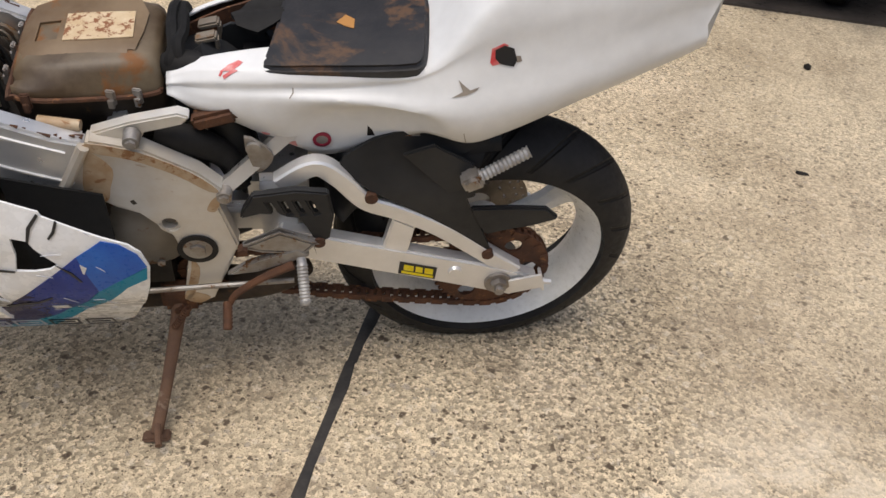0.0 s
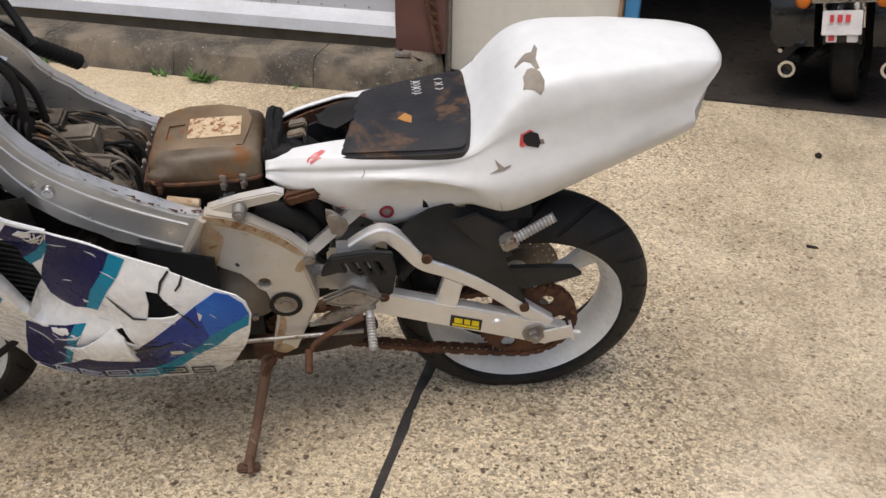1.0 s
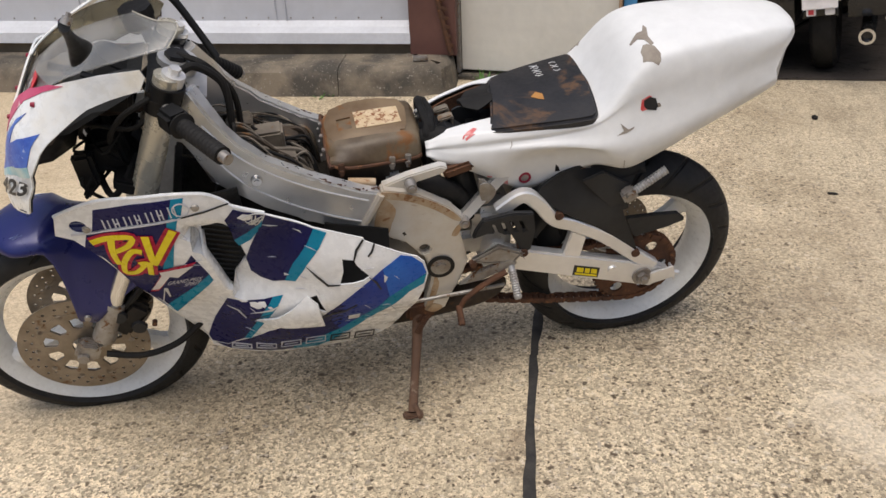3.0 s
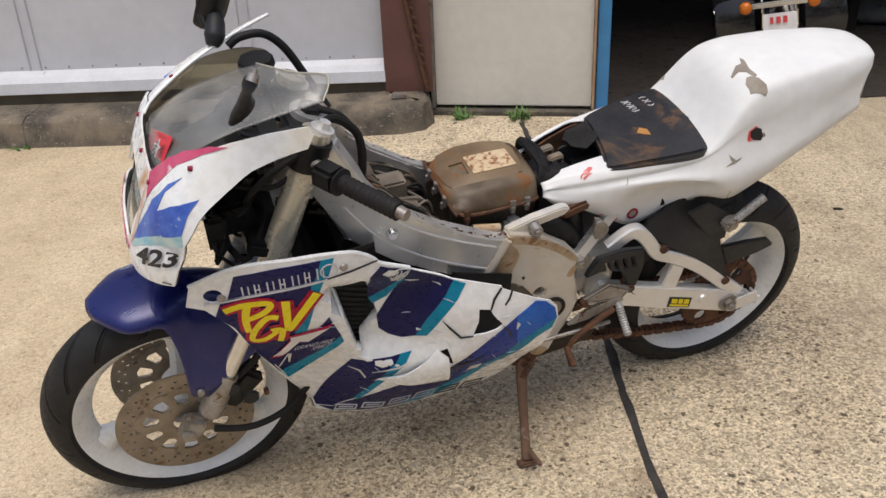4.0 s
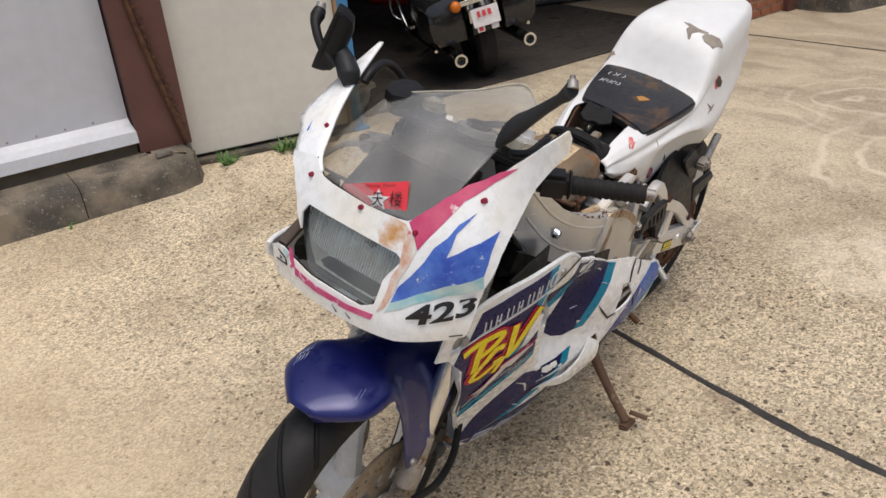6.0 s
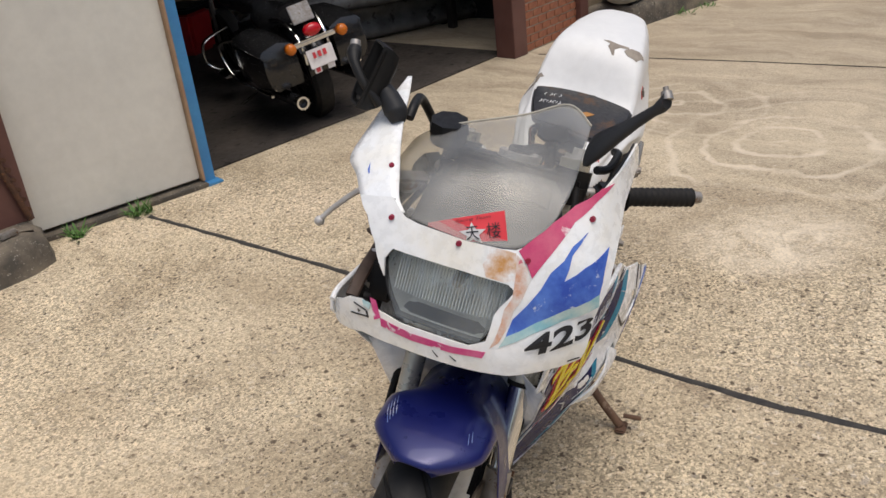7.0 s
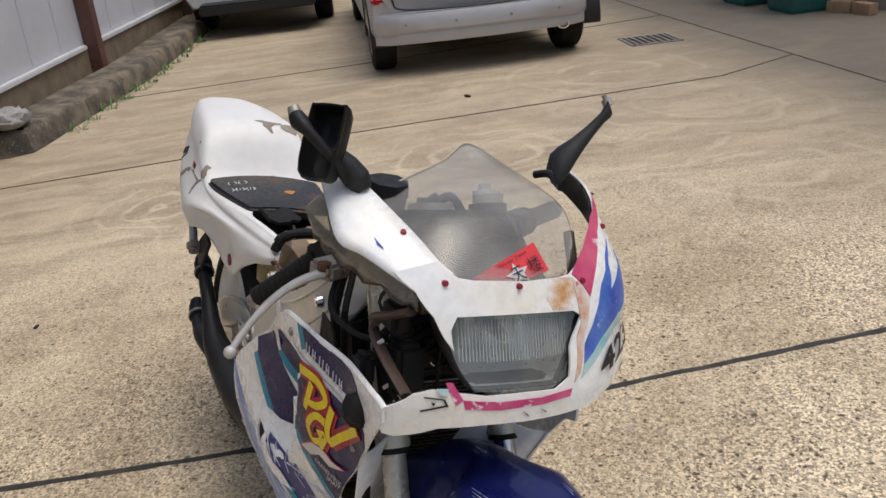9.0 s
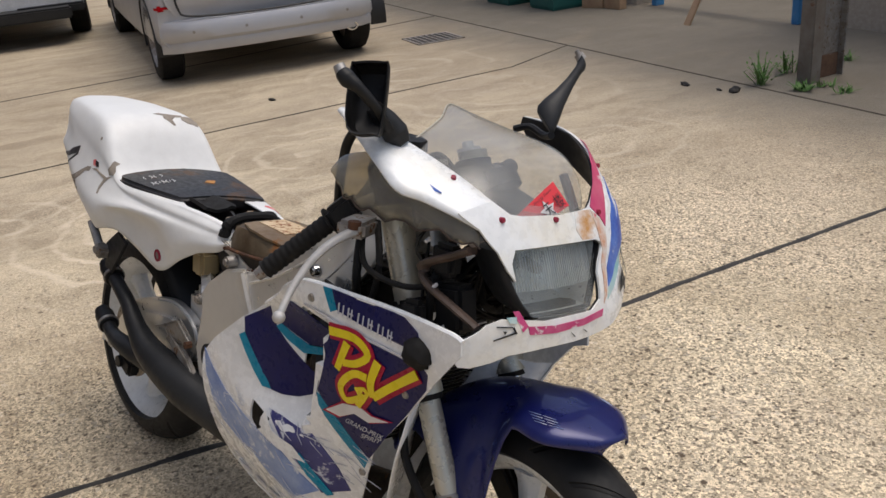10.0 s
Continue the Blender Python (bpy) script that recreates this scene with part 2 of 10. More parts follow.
REDTHING = mat("red_container", (0.45, 0.02, 0.02), None, 0.45)


def glass(name, tint, rough, alpha, haze=0.5):
    m = bpy.data.materials.new(name)
    m.use_nodes = True
    n, l = m.node_tree.nodes, m.node_tree.links
    out = n["Material Output"]
    tr = n.new("ShaderNodeBsdfTransparent")
    tr.inputs[0].default_value = (*tint, 1)
    gl = n.new("ShaderNodeBsdfGlossy")
    gl.inputs[1].default_value = rough
    df = n.new("ShaderNodeBsdfDiffuse")
    df.inputs[0].default_value = (haze, haze, haze * 0.97, 1)
    tc = n.new("ShaderNodeTexCoord")
    no = n.new("ShaderNodeTexNoise")
    no.inputs["Scale"].default_value, no.inputs["Detail"].default_value = 9, 8
    l.new(tc.outputs["Object"], no.inputs["Vector"])
    mr = n.new("ShaderNodeMapRange")
    mr.inputs[1].default_value, mr.inputs[2].default_value = 0.35, 0.75
    mr.inputs[3].default_value, mr.inputs[4].default_value = alpha * 0.5, alpha * 1.5
    l.new(no.outputs[0], mr.inputs[0])
    m1 = n.new("ShaderNodeMixShader")
    l.new(mr.outputs[0], m1.inputs[0])
    l.new(tr.outputs[0], m1.inputs[1])
    l.new(df.outputs[0], m1.inputs[2])
    lw = n.new("ShaderNodeLayerWeight")
    pw = n.new("ShaderNodeMath")
    pw.operation = "POWER"
    pw.inputs[1].default_value = 4.0
    l.new(lw.outputs["Facing"], pw.inputs[0])
    fr = n.new("ShaderNodeMapRange")
    fr.inputs[3].default_value, fr.inputs[4].default_value = 0.04, 0.6
    l.new(pw.outputs[0], fr.inputs[0])
    m2 = n.new("ShaderNodeMixShader")
    l.new(fr.outputs[0], m2.inputs[0])
    l.new(m1.outputs[0], m2.inputs[1])
    l.new(gl.outputs[0], m2.inputs[2])
    l.new(m2.outputs[0], out.inputs[0])
    return m


# the screen's grey diffuse haze stands in for reflected sky
SCREEN = glass("smoked_screen", (0.84, 0.83, 0.79), 0.24, 0.18, 0.58)
SMOKYFLAP = glass("smoky_torn_plastic", (0.60, 0.55, 0.42), 0.2, 0.25)
LENS = glass("scuffed_headlight_glass", (0.95, 0.97, 0.96), 0.08, 0.09, 0.62)


def tyre_material():
    m = mat("tyre_rubber", (0.009, 0.009, 0.009), (0.017, 0.016, 0.015), 0.6, scale=9, spot=(0.06, 0.052, 0.042), spot_at=0.7, spot_scale=25, spec=0.25)
    n, l = m.node_tree.nodes, m.node_tree.links
    uv = n.new("ShaderNodeUVMap")
    mp = n.new("ShaderNodeMapping")
    mp.inputs["Scale"].default_value = (34, 6.0, 1)
    l.new(uv.outputs[0], mp.inputs[0])
    w = n.new("ShaderNodeTexWave")
    w.wave_type, w.bands_direction = "BANDS", "DIAGONAL"
    w.inputs["Scale"].default_value, w.inputs["Distortion"].default_value, w.inputs["Detail"].default_value = 0.32, 2.6, 0.0
    w.inputs["Detail Scale"].default_value = 0.6
    l.new(mp.outputs[0], w.inputs[0])
    r = n.new("ShaderNodeMapRange")
    r.inputs[1].default_value, r.inputs[2].default_value = 0.015, 0.06
    l.new(w.outputs[1], r.inputs[0])
    sep = n.new("ShaderNodeSeparateXYZ")
    l.new(uv.outputs[0], sep.inputs[0])
    mid = n.new("ShaderNodeMath")
    mid.operation = "SUBTRACT"
    mid.inputs[1].default_value = 0.5
    l.new(sep.outputs[1], mid.inputs[0])
    ab = n.new("ShaderNodeMath")
    ab.operation = "ABSOLUTE"
    l.new(mid.outputs[0], ab.inputs[0])
    lim = n.new("ShaderNodeMath")
    lim.operation = "GREATER_THAN"
    lim.inputs[1].default_value = 0.26
    l.new(ab.outputs[0], lim.inputs[0])
    mx = n.new("ShaderNodeMath")
    mx.operation = "MAXIMUM"
    l.new(r.outputs[0], mx.inputs[0])
    l.new(lim.outputs[0], mx.inputs[1])
    # groove shade is put into the colour: grooves darker, tread blocks lighter
    cm = n.new("ShaderNodeMix")
    cm.data_type, cm.blend_type = "RGBA", "MULTIPLY"
    cm.inputs[0].default_value = 1.0
    src = n["Principled BSDF"].inputs["Base Color"].links[0].from_socket
    l.new(src, cm.inputs[6])
    gv = n.new("ShaderNodeMapRange")
    gv.inputs[3].default_value, gv.inputs[4].default_value = 0.45, 1.3
    l.new(mx.outputs[0], gv.inputs[0])
    gc = n.new("ShaderNodeCombineColor")
    for k in range(3):
        l.new(gv.outputs[0], gc.inputs[k])
    l.new(gc.outputs[0], cm.inputs[7])
    l.new(cm.outputs[2], n["Principled BSDF"].inputs["Base Color"])
    bp = n.new("ShaderNodeBump")
    bp.inputs["Strength"].default_value, bp.inputs["Distance"].default_value = 1.0, 0.006
    l.new(mx.outputs[0], bp.inputs["Height"])
    l.new(bp.outputs[0], n["Principled BSDF"].inputs["Normal"])
    return m


TYRE = tyre_material()


def ground_material():
    m = bpy.data.materials.new("exposed_aggregate_concrete")
    m.use_nodes = True
    n, l = m.node_tree.nodes, m.node_tree.links
    b = n["Principled BSDF"]
    tc = n.new("ShaderNodeTexCoord")

    def noise_(sc, detail=6.0, rough_=0.6, dist=0.0, vec=None):
        t = n.new("ShaderNodeTexNoise")
        t.inputs["Scale"].default_value, t.inputs["Detail"].default_value = sc, detail
        t.inputs["Roughness"].default_value, t.inputs["Distortion"].default_value = rough_, dist
        l.new(vec or tc.outputs["Object"], t.inputs["Vector"])
        return t.outputs[0]

    def remap(v, a, b_, c=0.0, d=1.0):
        r = n.new("ShaderNodeMapRange")
        for k, x in zip((1, 2, 3, 4), (a, b_, c, d)):
            r.inputs[k].default_value = x
        l.new(v, r.inputs[0])
        return r.outputs[0]

    def mix(fac, a, b_, kind="MIX"):
        x = n.new("ShaderNodeMix")
        x.data_type, x.blend_type = "RGBA", kind
        if isinstance(fac, float):
            x.inputs[0].default_value = fac
        else:
            l.new(fac, x.inputs[0])
        for sock, v in ((x.inputs[6], a), (x.inputs[7], b_)):
            if isinstance(v, tuple):
                sock.default_value = (*v, 1)
            else:
                l.new(v, sock)
        return x.outputs[2]

    col = mix(remap(noise_(1.1, 5, 0.62, 0.6), 0.36, 0.64), (0.395, 0.316, 0.204), (0.645, 0.545, 0.378))
    col = mix(remap(noise_(0.45, 4, 0.6), 0.52, 0.7), col, (0.72, 0.60, 0.43))
    col = mix(remap(noise_(2.6, 8, 0.7, 1.2), 0.58, 0.70, 0.0, 0.65), col, (0.225, 0.168, 0.105))
    vo = n.new("ShaderNodeTexVoronoi")
    vo.inputs["Scale"].default_value = 145
    l.new(tc.outputs["Object"], vo.inputs["Vector"])
    hs = n.new("ShaderNodeSeparateColor")
    l.new(vo.outputs["Color"], hs.inputs[0])
    shade = n.new("ShaderNodeCombineColor")
    v = remap(hs.outputs[0], 0, 1, 0.28, 1.62)
    for k in range(3):
        l.new(v, shade.inputs[k])
    patch = remap(noise_(0.8, 3, 0.5), 0.4, 0.6, 0.55, 1.0)
    col = mix(patch, col, mix(1.0, col, shade.outputs[0], "MULTIPLY"))
    wob = n.new("ShaderNodeTexNoise")
    wob.inputs["Scale"].default_value, wob.inputs["Detail"].default_value = 55, 3
    l.new(tc.outputs["Object"], wob.inputs["Vector"])
    wmix = n.new("ShaderNodeMix")
    wmix.data_type, wmix.blend_type = "RGBA", "LINEAR_LIGHT"
    wmix.inputs[0].default_value = 0.012
    l.new(tc.outputs["Object"], wmix.inputs[6])
    l.new(wob.outputs[1], wmix.inputs[7])
    rough_area = remap(noise_(1.3, 4, 0.6, 0.5), 0.38, 0.62)
    for sc, lo, lo2, tone in ((38, 0.88, 0.74, 0.95), (72, 0.80, 0.58, 0.97), (135, 0.72, 0.55, 0.9)):
        vo2 = n.new("ShaderNodeTexVoronoi")
        vo2.inputs["Scale"].default_value = sc
        l.new(wmix.outputs[2], vo2.inputs["Vector"])
        h2 = n.new("ShaderNodeSeparateColor")
        l.new(vo2.outputs["Color"], h2.inputs[0])
        near = remap(vo2.outputs["Distance"], 0.22, 0.36, 1, 0)
        limit = n.new("ShaderNodeMath")
        limit.operation = "GREATER_THAN"
        l.new(h2.outputs[1], limit.inputs[0])
        l.new(remap(rough_area, 0, 1, lo, lo2), limit.inputs[1])
        pit = n.new("ShaderNodeMath")
        pit.operation = "MULTIPLY"
        l.new(near, pit.inputs[0])
        l.new(limit.outputs[0], pit.inputs[1])
        col = mix(remap(pit.outputs[0], 0, 1, 0, tone), col, (0.05, 0.032, 0.018))
        stone = n.new("ShaderNodeMath")
        stone.operation = "MULTIPLY"
        l.new(near, stone.inputs[0])
        l.new(remap(h2.outputs[2], 0.86, 0.9, 0.0, 0.42), stone.inputs[1])
        col = mix(stone.outputs[0], col, (0.84, 0.74, 0.58))
    col = mix(remap(noise_(330, 2, 0.5), 0.54, 0.66, 0.0, 0.75), col, (0.13, 0.092, 0.055))
    # pale rubbed swirls and dark old stains
    def round_zone(cx, cy, r0, r1):
        mp = n.new("ShaderNodeVectorMath")
        mp.operation = "DISTANCE"
        mp.inputs[1].default_value = (cx, cy, 0)
        l.new(warped, mp.inputs[0])
        return mp.outputs["Value"], remap(mp.outputs["Value"], r0, r1, 1, 0)

    wn_ = n.new("ShaderNodeTexNoise")
    wn_.inputs["Scale"].default_value, wn_.inputs["Detail"].default_value = 1.6, 4
    l.new(tc.outputs["Object"], wn_.inputs["Vector"])
    wmx = n.new("ShaderNodeMix")
    wmx.data_type, wmx.blend_type = "RGBA", "LINEAR_LIGHT"
    wmx.inputs[0].default_value = 0.26
    l.new(tc.outputs["Object"], wmx.inputs[6])
    l.new(wn_.outputs[1], wmx.inputs[7])
    warped = wmx.outputs[2]
    # worn smooth, streaky skin towards the far side of the yard
    st = n.new("ShaderNodeMapping")
    st.inputs["Scale"].default_value = (3.2, 0.75, 1.0)
    l.new(warped, st.inputs["Vector"])
    skin_ = mix(remap(noise_(1.5, 7, 0.68, 0.8, st.outputs[0]), 0.36, 0.62), (0.272, 0.222, 0.155), (0.54, 0.46, 0.33))
    skin_ = mix(remap(noise_(60, 5, 0.8), 0.56, 0.68, 0.0, 0.7), skin_, (0.16, 0.118, 0.075))
    skin_ = mix(remap(noise_(7, 6, 0.7, 1.5), 0.60, 0.68, 0.0, 0.4), skin_, (0.70, 0.60, 0.45))
    sand = mix(remap(noise_(3.2, 7, 0.7, 0.8), 0.36, 0.64), (0.46, 0.36, 0.23), (0.62, 0.51, 0.345))
    sand = mix(remap(noise_(90, 4, 0.7), 0.58, 0.68, 0.0, 0.6), sand, (0.24, 0.18, 0.115))
    sx0 = n.new("ShaderNodeSeparateXYZ")
    l.new(warped, sx0.inputs[0])
    col = mix(remap(sx0.outputs[0], 0.35, 1.7, 0.0, 0.72), col, skin_)
    col = mix(remap(sx0.outputs[0], -1.0, -1.7, 0.0, 0.62), col, sand)
    _, pale = round_zone(0.74, 1.34, 0.14, 0.40)
    pn = n.new("ShaderNodeMath")
    pn.operation = "MULTIPLY"
    l.new(pale, pn.inputs[0])
    l.new(remap(noise_(6, 7, 0.75, 1.2), 0.38, 0.58, 0.12, 0.75), pn.inputs[1])
    col = mix(pn.outputs[0], col, (0.80, 0.70, 0.54))
    for cx, cy, r, step, amt in ((1.75, 1.55, 0.95, 34.0, 0.6), (2.7, -0.9, 1.2, 26.0, 0.36), (1.4, -0.75, 0.8, 30.0, 0.4), (2.2, 2.2, 0.7, 38.0, 0.45), (3.9, -0.8, 1.0, 22.0, 0.55), (2.3, 0.5, 0.8, 31.0, 0.4)):
        dist, zone = round_zone(cx, cy, r * 0.5, r)
        ph = n.new("ShaderNodeMath")
        ph.operation = "MULTIPLY"
        ph.inputs[1].default_value = step
        l.new(dist, ph.inputs[0])
        sn = n.new("ShaderNodeMath")
        sn.operation = "SINE"
        l.new(ph.outputs[0], sn.inputs[0])
        ln_ = n.new("ShaderNodeMath")
        ln_.operation = "MULTIPLY"
        l.new(remap(sn.outputs[0], 0.62, 1.0), ln_.inputs[0])
        l.new(zone, ln_.inputs[1])
        l3 = n.new("ShaderNodeMath")
        l3.operation = "MULTIPLY"
        l.new(ln_.outputs[0], l3.inputs[0])
        l.new(remap(noise_(2.4, 3, 0.6), 0.40, 0.56, 0.0, amt), l3.inputs[1])
        col = mix(l3.outputs[0], col, (0.72, 0.63, 0.49))
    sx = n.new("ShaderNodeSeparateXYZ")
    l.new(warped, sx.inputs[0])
    # browner and darker towards high x
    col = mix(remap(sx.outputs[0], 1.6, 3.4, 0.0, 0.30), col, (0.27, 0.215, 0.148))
    _, worn = round_zone(-0.1, 2.1, 0.5, 1.5)
    wv = n.new("ShaderNodeMath")
    wv.operation = "MULTIPLY"
    l.new(worn, wv.inputs[0])
    l.new(remap(noise_(1.8, 6, 0.65, 1.4), 0.40, 0.66, 0.0, 0.42), wv.inputs[1])
    col = mix(wv.outputs[0], col, (0.27, 0.215, 0.15))
    # darker towards low y, in two steps
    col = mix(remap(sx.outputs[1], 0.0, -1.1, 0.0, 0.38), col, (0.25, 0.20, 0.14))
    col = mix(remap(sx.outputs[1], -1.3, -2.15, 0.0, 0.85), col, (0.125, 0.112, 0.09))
    col = mix(remap(noise_(0.55, 7, 0.7, 1.0), 0.56, 0.68, 0.0, 0.4), col, (0.27, 0.215, 0.15))
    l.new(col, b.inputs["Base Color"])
    l.new(remap(noise_(3.0), 0.3, 0.7, 0.7, 0.95), b.inputs["Roughness"])
    hgt = n.new("ShaderNodeMath")
    hgt.operation = "SUBTRACT"
    l.new(vo.outputs["Distance"], hgt.inputs[0])
    l.new(pit.outputs[0], hgt.inputs[1])
    bp = n.new("ShaderNodeBump")
    bp.inputs["Strength"].default_value, bp.inputs["Distance"].default_value = 0.5, 0.003
    l.new(hgt.outputs[0], bp.inputs["Height"])
    l.new(bp.outputs[0], b.inputs["Normal"])
    return m


GROUND = ground_material()

# ---- modelling helpers ----
def thing(name, m, label, category, group="", kind=""):
    ob = new(name)
    ob.empty_display_size = 0.1
    ob.matrix_world = m
    return tagged(ob, label, category, group, kind)


def mesh_of(bm, name, smooth=True, sharp=40):
    bmesh.ops.recalc_face_normals(bm, faces=bm.faces)
    for f in bm.faces:
        f.smooth = smooth
    for e in bm.edges:
        if len(e.link_faces) == 2:
            e.smooth = e.calc_face_angle(0) < radians(sharp)
    me = bpy.data.meshes.new(name)
    bm.to_mesh(me)
    bm.free()
    return me


def part(name, bm, material, parent, label="", smooth=True):
    ob = new(name, mesh_of(bm, name, smooth))
    ob.data.materials.append(material)
    ob.parent = parent
    return tagged(ob, label)


def setting(name, bm, material, label, category, m=None, smooth=False, kind="structure"):
    ob = new(name, mesh_of(bm, name, smooth))
    ob.data.materials.append(material)
    if m is not None:
        ob.matrix_world = m
    return tagged(ob, label, category, kind=kind)


def box(bm, c, size, m=None, bevel=0.0):
    t = Matrix.Translation(c) @ (m or Matrix()) @ Matrix.Diagonal((*size, 1))
    vs = bmesh.ops.create_cube(bm, size=1, matrix=t)["verts"]
    if bevel:
        es = list({e for v in vs for e in v.link_edges})
        bmesh.ops.bevel(bm, geom=es, offset=bevel, segments=2, affect="EDGES")
    return bm


def rod(bm, a, b, r0, r1=None, seg=16, caps=True):
    a, b = Vector(a), Vector(b)
    d = b - a
    t = Matrix.Translation((a + b) / 2) @ d.to_track_quat("Z", "Y").to_matrix().to_4x4()
    bmesh.ops.create_cone(bm, cap_ends=caps, segments=seg, radius1=r0, radius2=r0 if r1 is None else r1, depth=d.length, matrix=t)
    return bm


def smooth_path(pts, n=8):
    pts = [Vector(p) for p in pts]
    out = []
    for i in range(len(pts) - 1):
        p0, p1, p2, p3 = pts[max(i - 1, 0)], pts[i], pts[i + 1], pts[min(i + 2, len(pts) - 1)]
        for k in range(n):
            t = k / n
            out.append(0.5 * (2 * p1 + (p2 - p0) * t + (2 * p0 - 5 * p1 + 4 * p2 - p3) * t * t + (3 * p1 - p0 - 3 * p2 + p3) * t ** 3))
    return out + [pts[-1]]


def tube(bm, pts, r, seg=10, n=8, flat=1.0):
    path = smooth_path(pts, n) if len(pts) > 2 else [Vector(p) for p in pts]
    rs = r if isinstance(r, (list, tuple)) else [r] * 2
    rings = []
    up = Vector((0.13, 0.31, 0.94))
    for i, p in enumerate(path):
        d = (path[min(i + 1, len(path) - 1)] - path[max(i - 1, 0)]).normalized()
        u = d.cross(up).normalized()
        v = u.cross(d).normalized()
        q = i / (len(path) - 1) * (len(rs) - 1)
        k = min(int(q), len(rs) - 2)
        rad = rs[k] + (rs[k + 1] - rs[k]) * (q - k)
        rings.append([bm.verts.new(p + rad * (math.cos(a) * u + flat * math.sin(a) * v)) for a in (2 * math.pi * j / seg for j in range(seg))])
    for a, b in zip(rings, rings[1:]):
        for j in range(seg):
            bm.faces.new((a[j], a[(j + 1) % seg], b[(j + 1) % seg], b[j]))
    bm.faces.new(rings[0][::-1])
    bm.faces.new(rings[-1])
    return bm


def lathe(bm, profile, centre, seg=64, closed=True, uv=False, a0=0.0, a1=360.0):
    """A ring about the axle (y): profile of (radius, y)."""
    cx, cy, cz = centre
    full = abs(a1 - a0) >= 360
    cols = seg if full else seg + 1
    rings = []
    for i in range(cols):
        a = radians(a0 + (a1 - a0) * i / seg)
        rings.append([bm.verts.new((cx + r * math.cos(a), cy + y, cz + r * math.sin(a))) for r, y in profile])
    k = len(profile)
    lay = bm.loops.layers.uv.new("UVMap") if uv else None
    for i in range(seg):
        a, b = rings[i], rings[(i + 1) % cols]
        for j in range(k if closed else k - 1):
            f = bm.faces.new((a[j], a[(j + 1) % k], b[(j + 1) % k], b[j]))
            if uv:
                for lp, (u, v) in zip(f.loops, ((i, j), (i, j + 1), (i + 1, j + 1), (i + 1, j))):
                    lp[lay].uv = (u / seg, v / k)
    return bm


def inside(p, poly):
    x, y = p
    c = False
    for (x0, y0), (x1, y1) in zip(poly, poly[1:] + poly[:1]):
        if (y0 > y) != (y1 > y) and x < (x1 - x0) * (y - y0) / (y1 - y0) + x0:
            c = not c
    return c


def ring_points(poly, step):
    out = []
    for (x0, y0), (x1, y1) in zip(poly, poly[1:] + poly[:1]):
        k = max(1, round(math.hypot(x1 - x0, y1 - y0) / step))
        out += [(x0 + (x1 - x0) * i / k, y0 + (y1 - y0) * i / k) for i in range(k)]
    return out


def rounded(poly, n=4):
    """The outline smoothed through its corners."""
    k = len(poly)
    out = []
    for i in range(k):
        p0, p1, p2, p3 = (Vector(poly[(i + j) % k]) for j in (-1, 0, 1, 2))
        for j in range(n):
            t = j / n
            out.append(tuple(0.5 * (2 * p1 + (p2 - p0) * t + (2 * p0 - 5 * p1 + 4 * p2 - p3) * t * t + (3 * p1 - p0 - 3 * p2 + p3) * t ** 3)))
    return out


def triangles(poly, holes=(), step=0.02):
    loops = [ring_points(list(poly), step)] + [ring_points(list(h), step) for h in holes]
    pts, edges = [], []
    for lp in loops:
        o = len(pts)
        pts += lp
        edges += [(o + i, o + (i + 1) % len(lp)) for i in range(len(lp))]
    xs, ys = [p[0] for p in loops[0]], [p[1] for p in loops[0]]
    nb = len(pts)
    border = np.array(pts)
    gx = np.arange(min(xs) + step / 2, max(xs), step)
    gy = np.arange(min(ys) + step / 2, max(ys), step)
    for i, x in enumerate(gx):
        for y in gy + (step / 2 if i % 2 else 0):
            if inside((x, y), loops[0]) and not any(inside((x, y), h) for h in loops[1:]) and np.min(np.hypot(border[:nb, 0] - x, border[:nb, 1] - y)) > 0.45 * step:
                pts.append((float(x), float(y)))
    vs, _, fs, *_ = delaunay_2d_cdt([Vector(p) for p in pts], edges, [], 0, 1e-6)
    keep = []
    for f in fs:
        c = sum((vs[i] for i in f), Vector((0, 0))) / 3
        if inside(c, loops[0]) and not any(inside(c, h) for h in loops[1:]):
            keep.append(tuple(f))
    return vs, keep


def shell(bm, poly, fn, thick, holes=(), step=0.02, lift=0.0, out=1):
    """A sheet of that thickness over the outline, laid on the surface fn(u, v)."""
    vs, fs = triangles(poly, holes, step)
    e = 1e-3
    top, low = [], []
    for u, v in vs:
        p = Vector(fn(u, v))
        nrm = (Vector(fn(u + e, v)) - p).cross(Vector(fn(u, v + e)) - p).normalized() * out
        top.append(bm.verts.new(p + nrm * lift))
        low.append(bm.verts.new(p + nrm * (lift - thick)))
    count = {}
    for f in fs:
        bm.faces.new([top[i] for i in f])
        bm.faces.new([low[i] for i in reversed(f)])
        for a, b in zip(f, f[1:] + f[:1]):
            count[(a, b)] = 1
    for a, b in count:
        if (b, a) not in count:
            bm.faces.new((top[b], top[a], low[a], low[b]))
    return bm


def plate(bm, poly, y0, y1, holes=(), step=0.05, bevel=0.0):
    """An outline in (x, z), extruded across from y0 to y1."""
    shell(bm, poly, lambda u, v: (u, min(y0, y1), v), abs(y1 - y0), holes, step)
    if bevel:
        bmesh.ops.recalc_face_normals(bm, faces=bm.faces)
        es = [e for e in bm.edges if len(e.link_faces) == 2 and e.calc_face_angle(0) > 1.0]
        bmesh.ops.bevel(bm, geom=es, offset=bevel, segments=2, affect="EDGES")
    return bm


def circle(cx, cy, r, n=12, a=0.0):
    return [(cx + r * math.cos(a + 2 * math.pi * i / n), cy + r * math.sin(a + 2 * math.pi * i / n)) for i in range(n)]


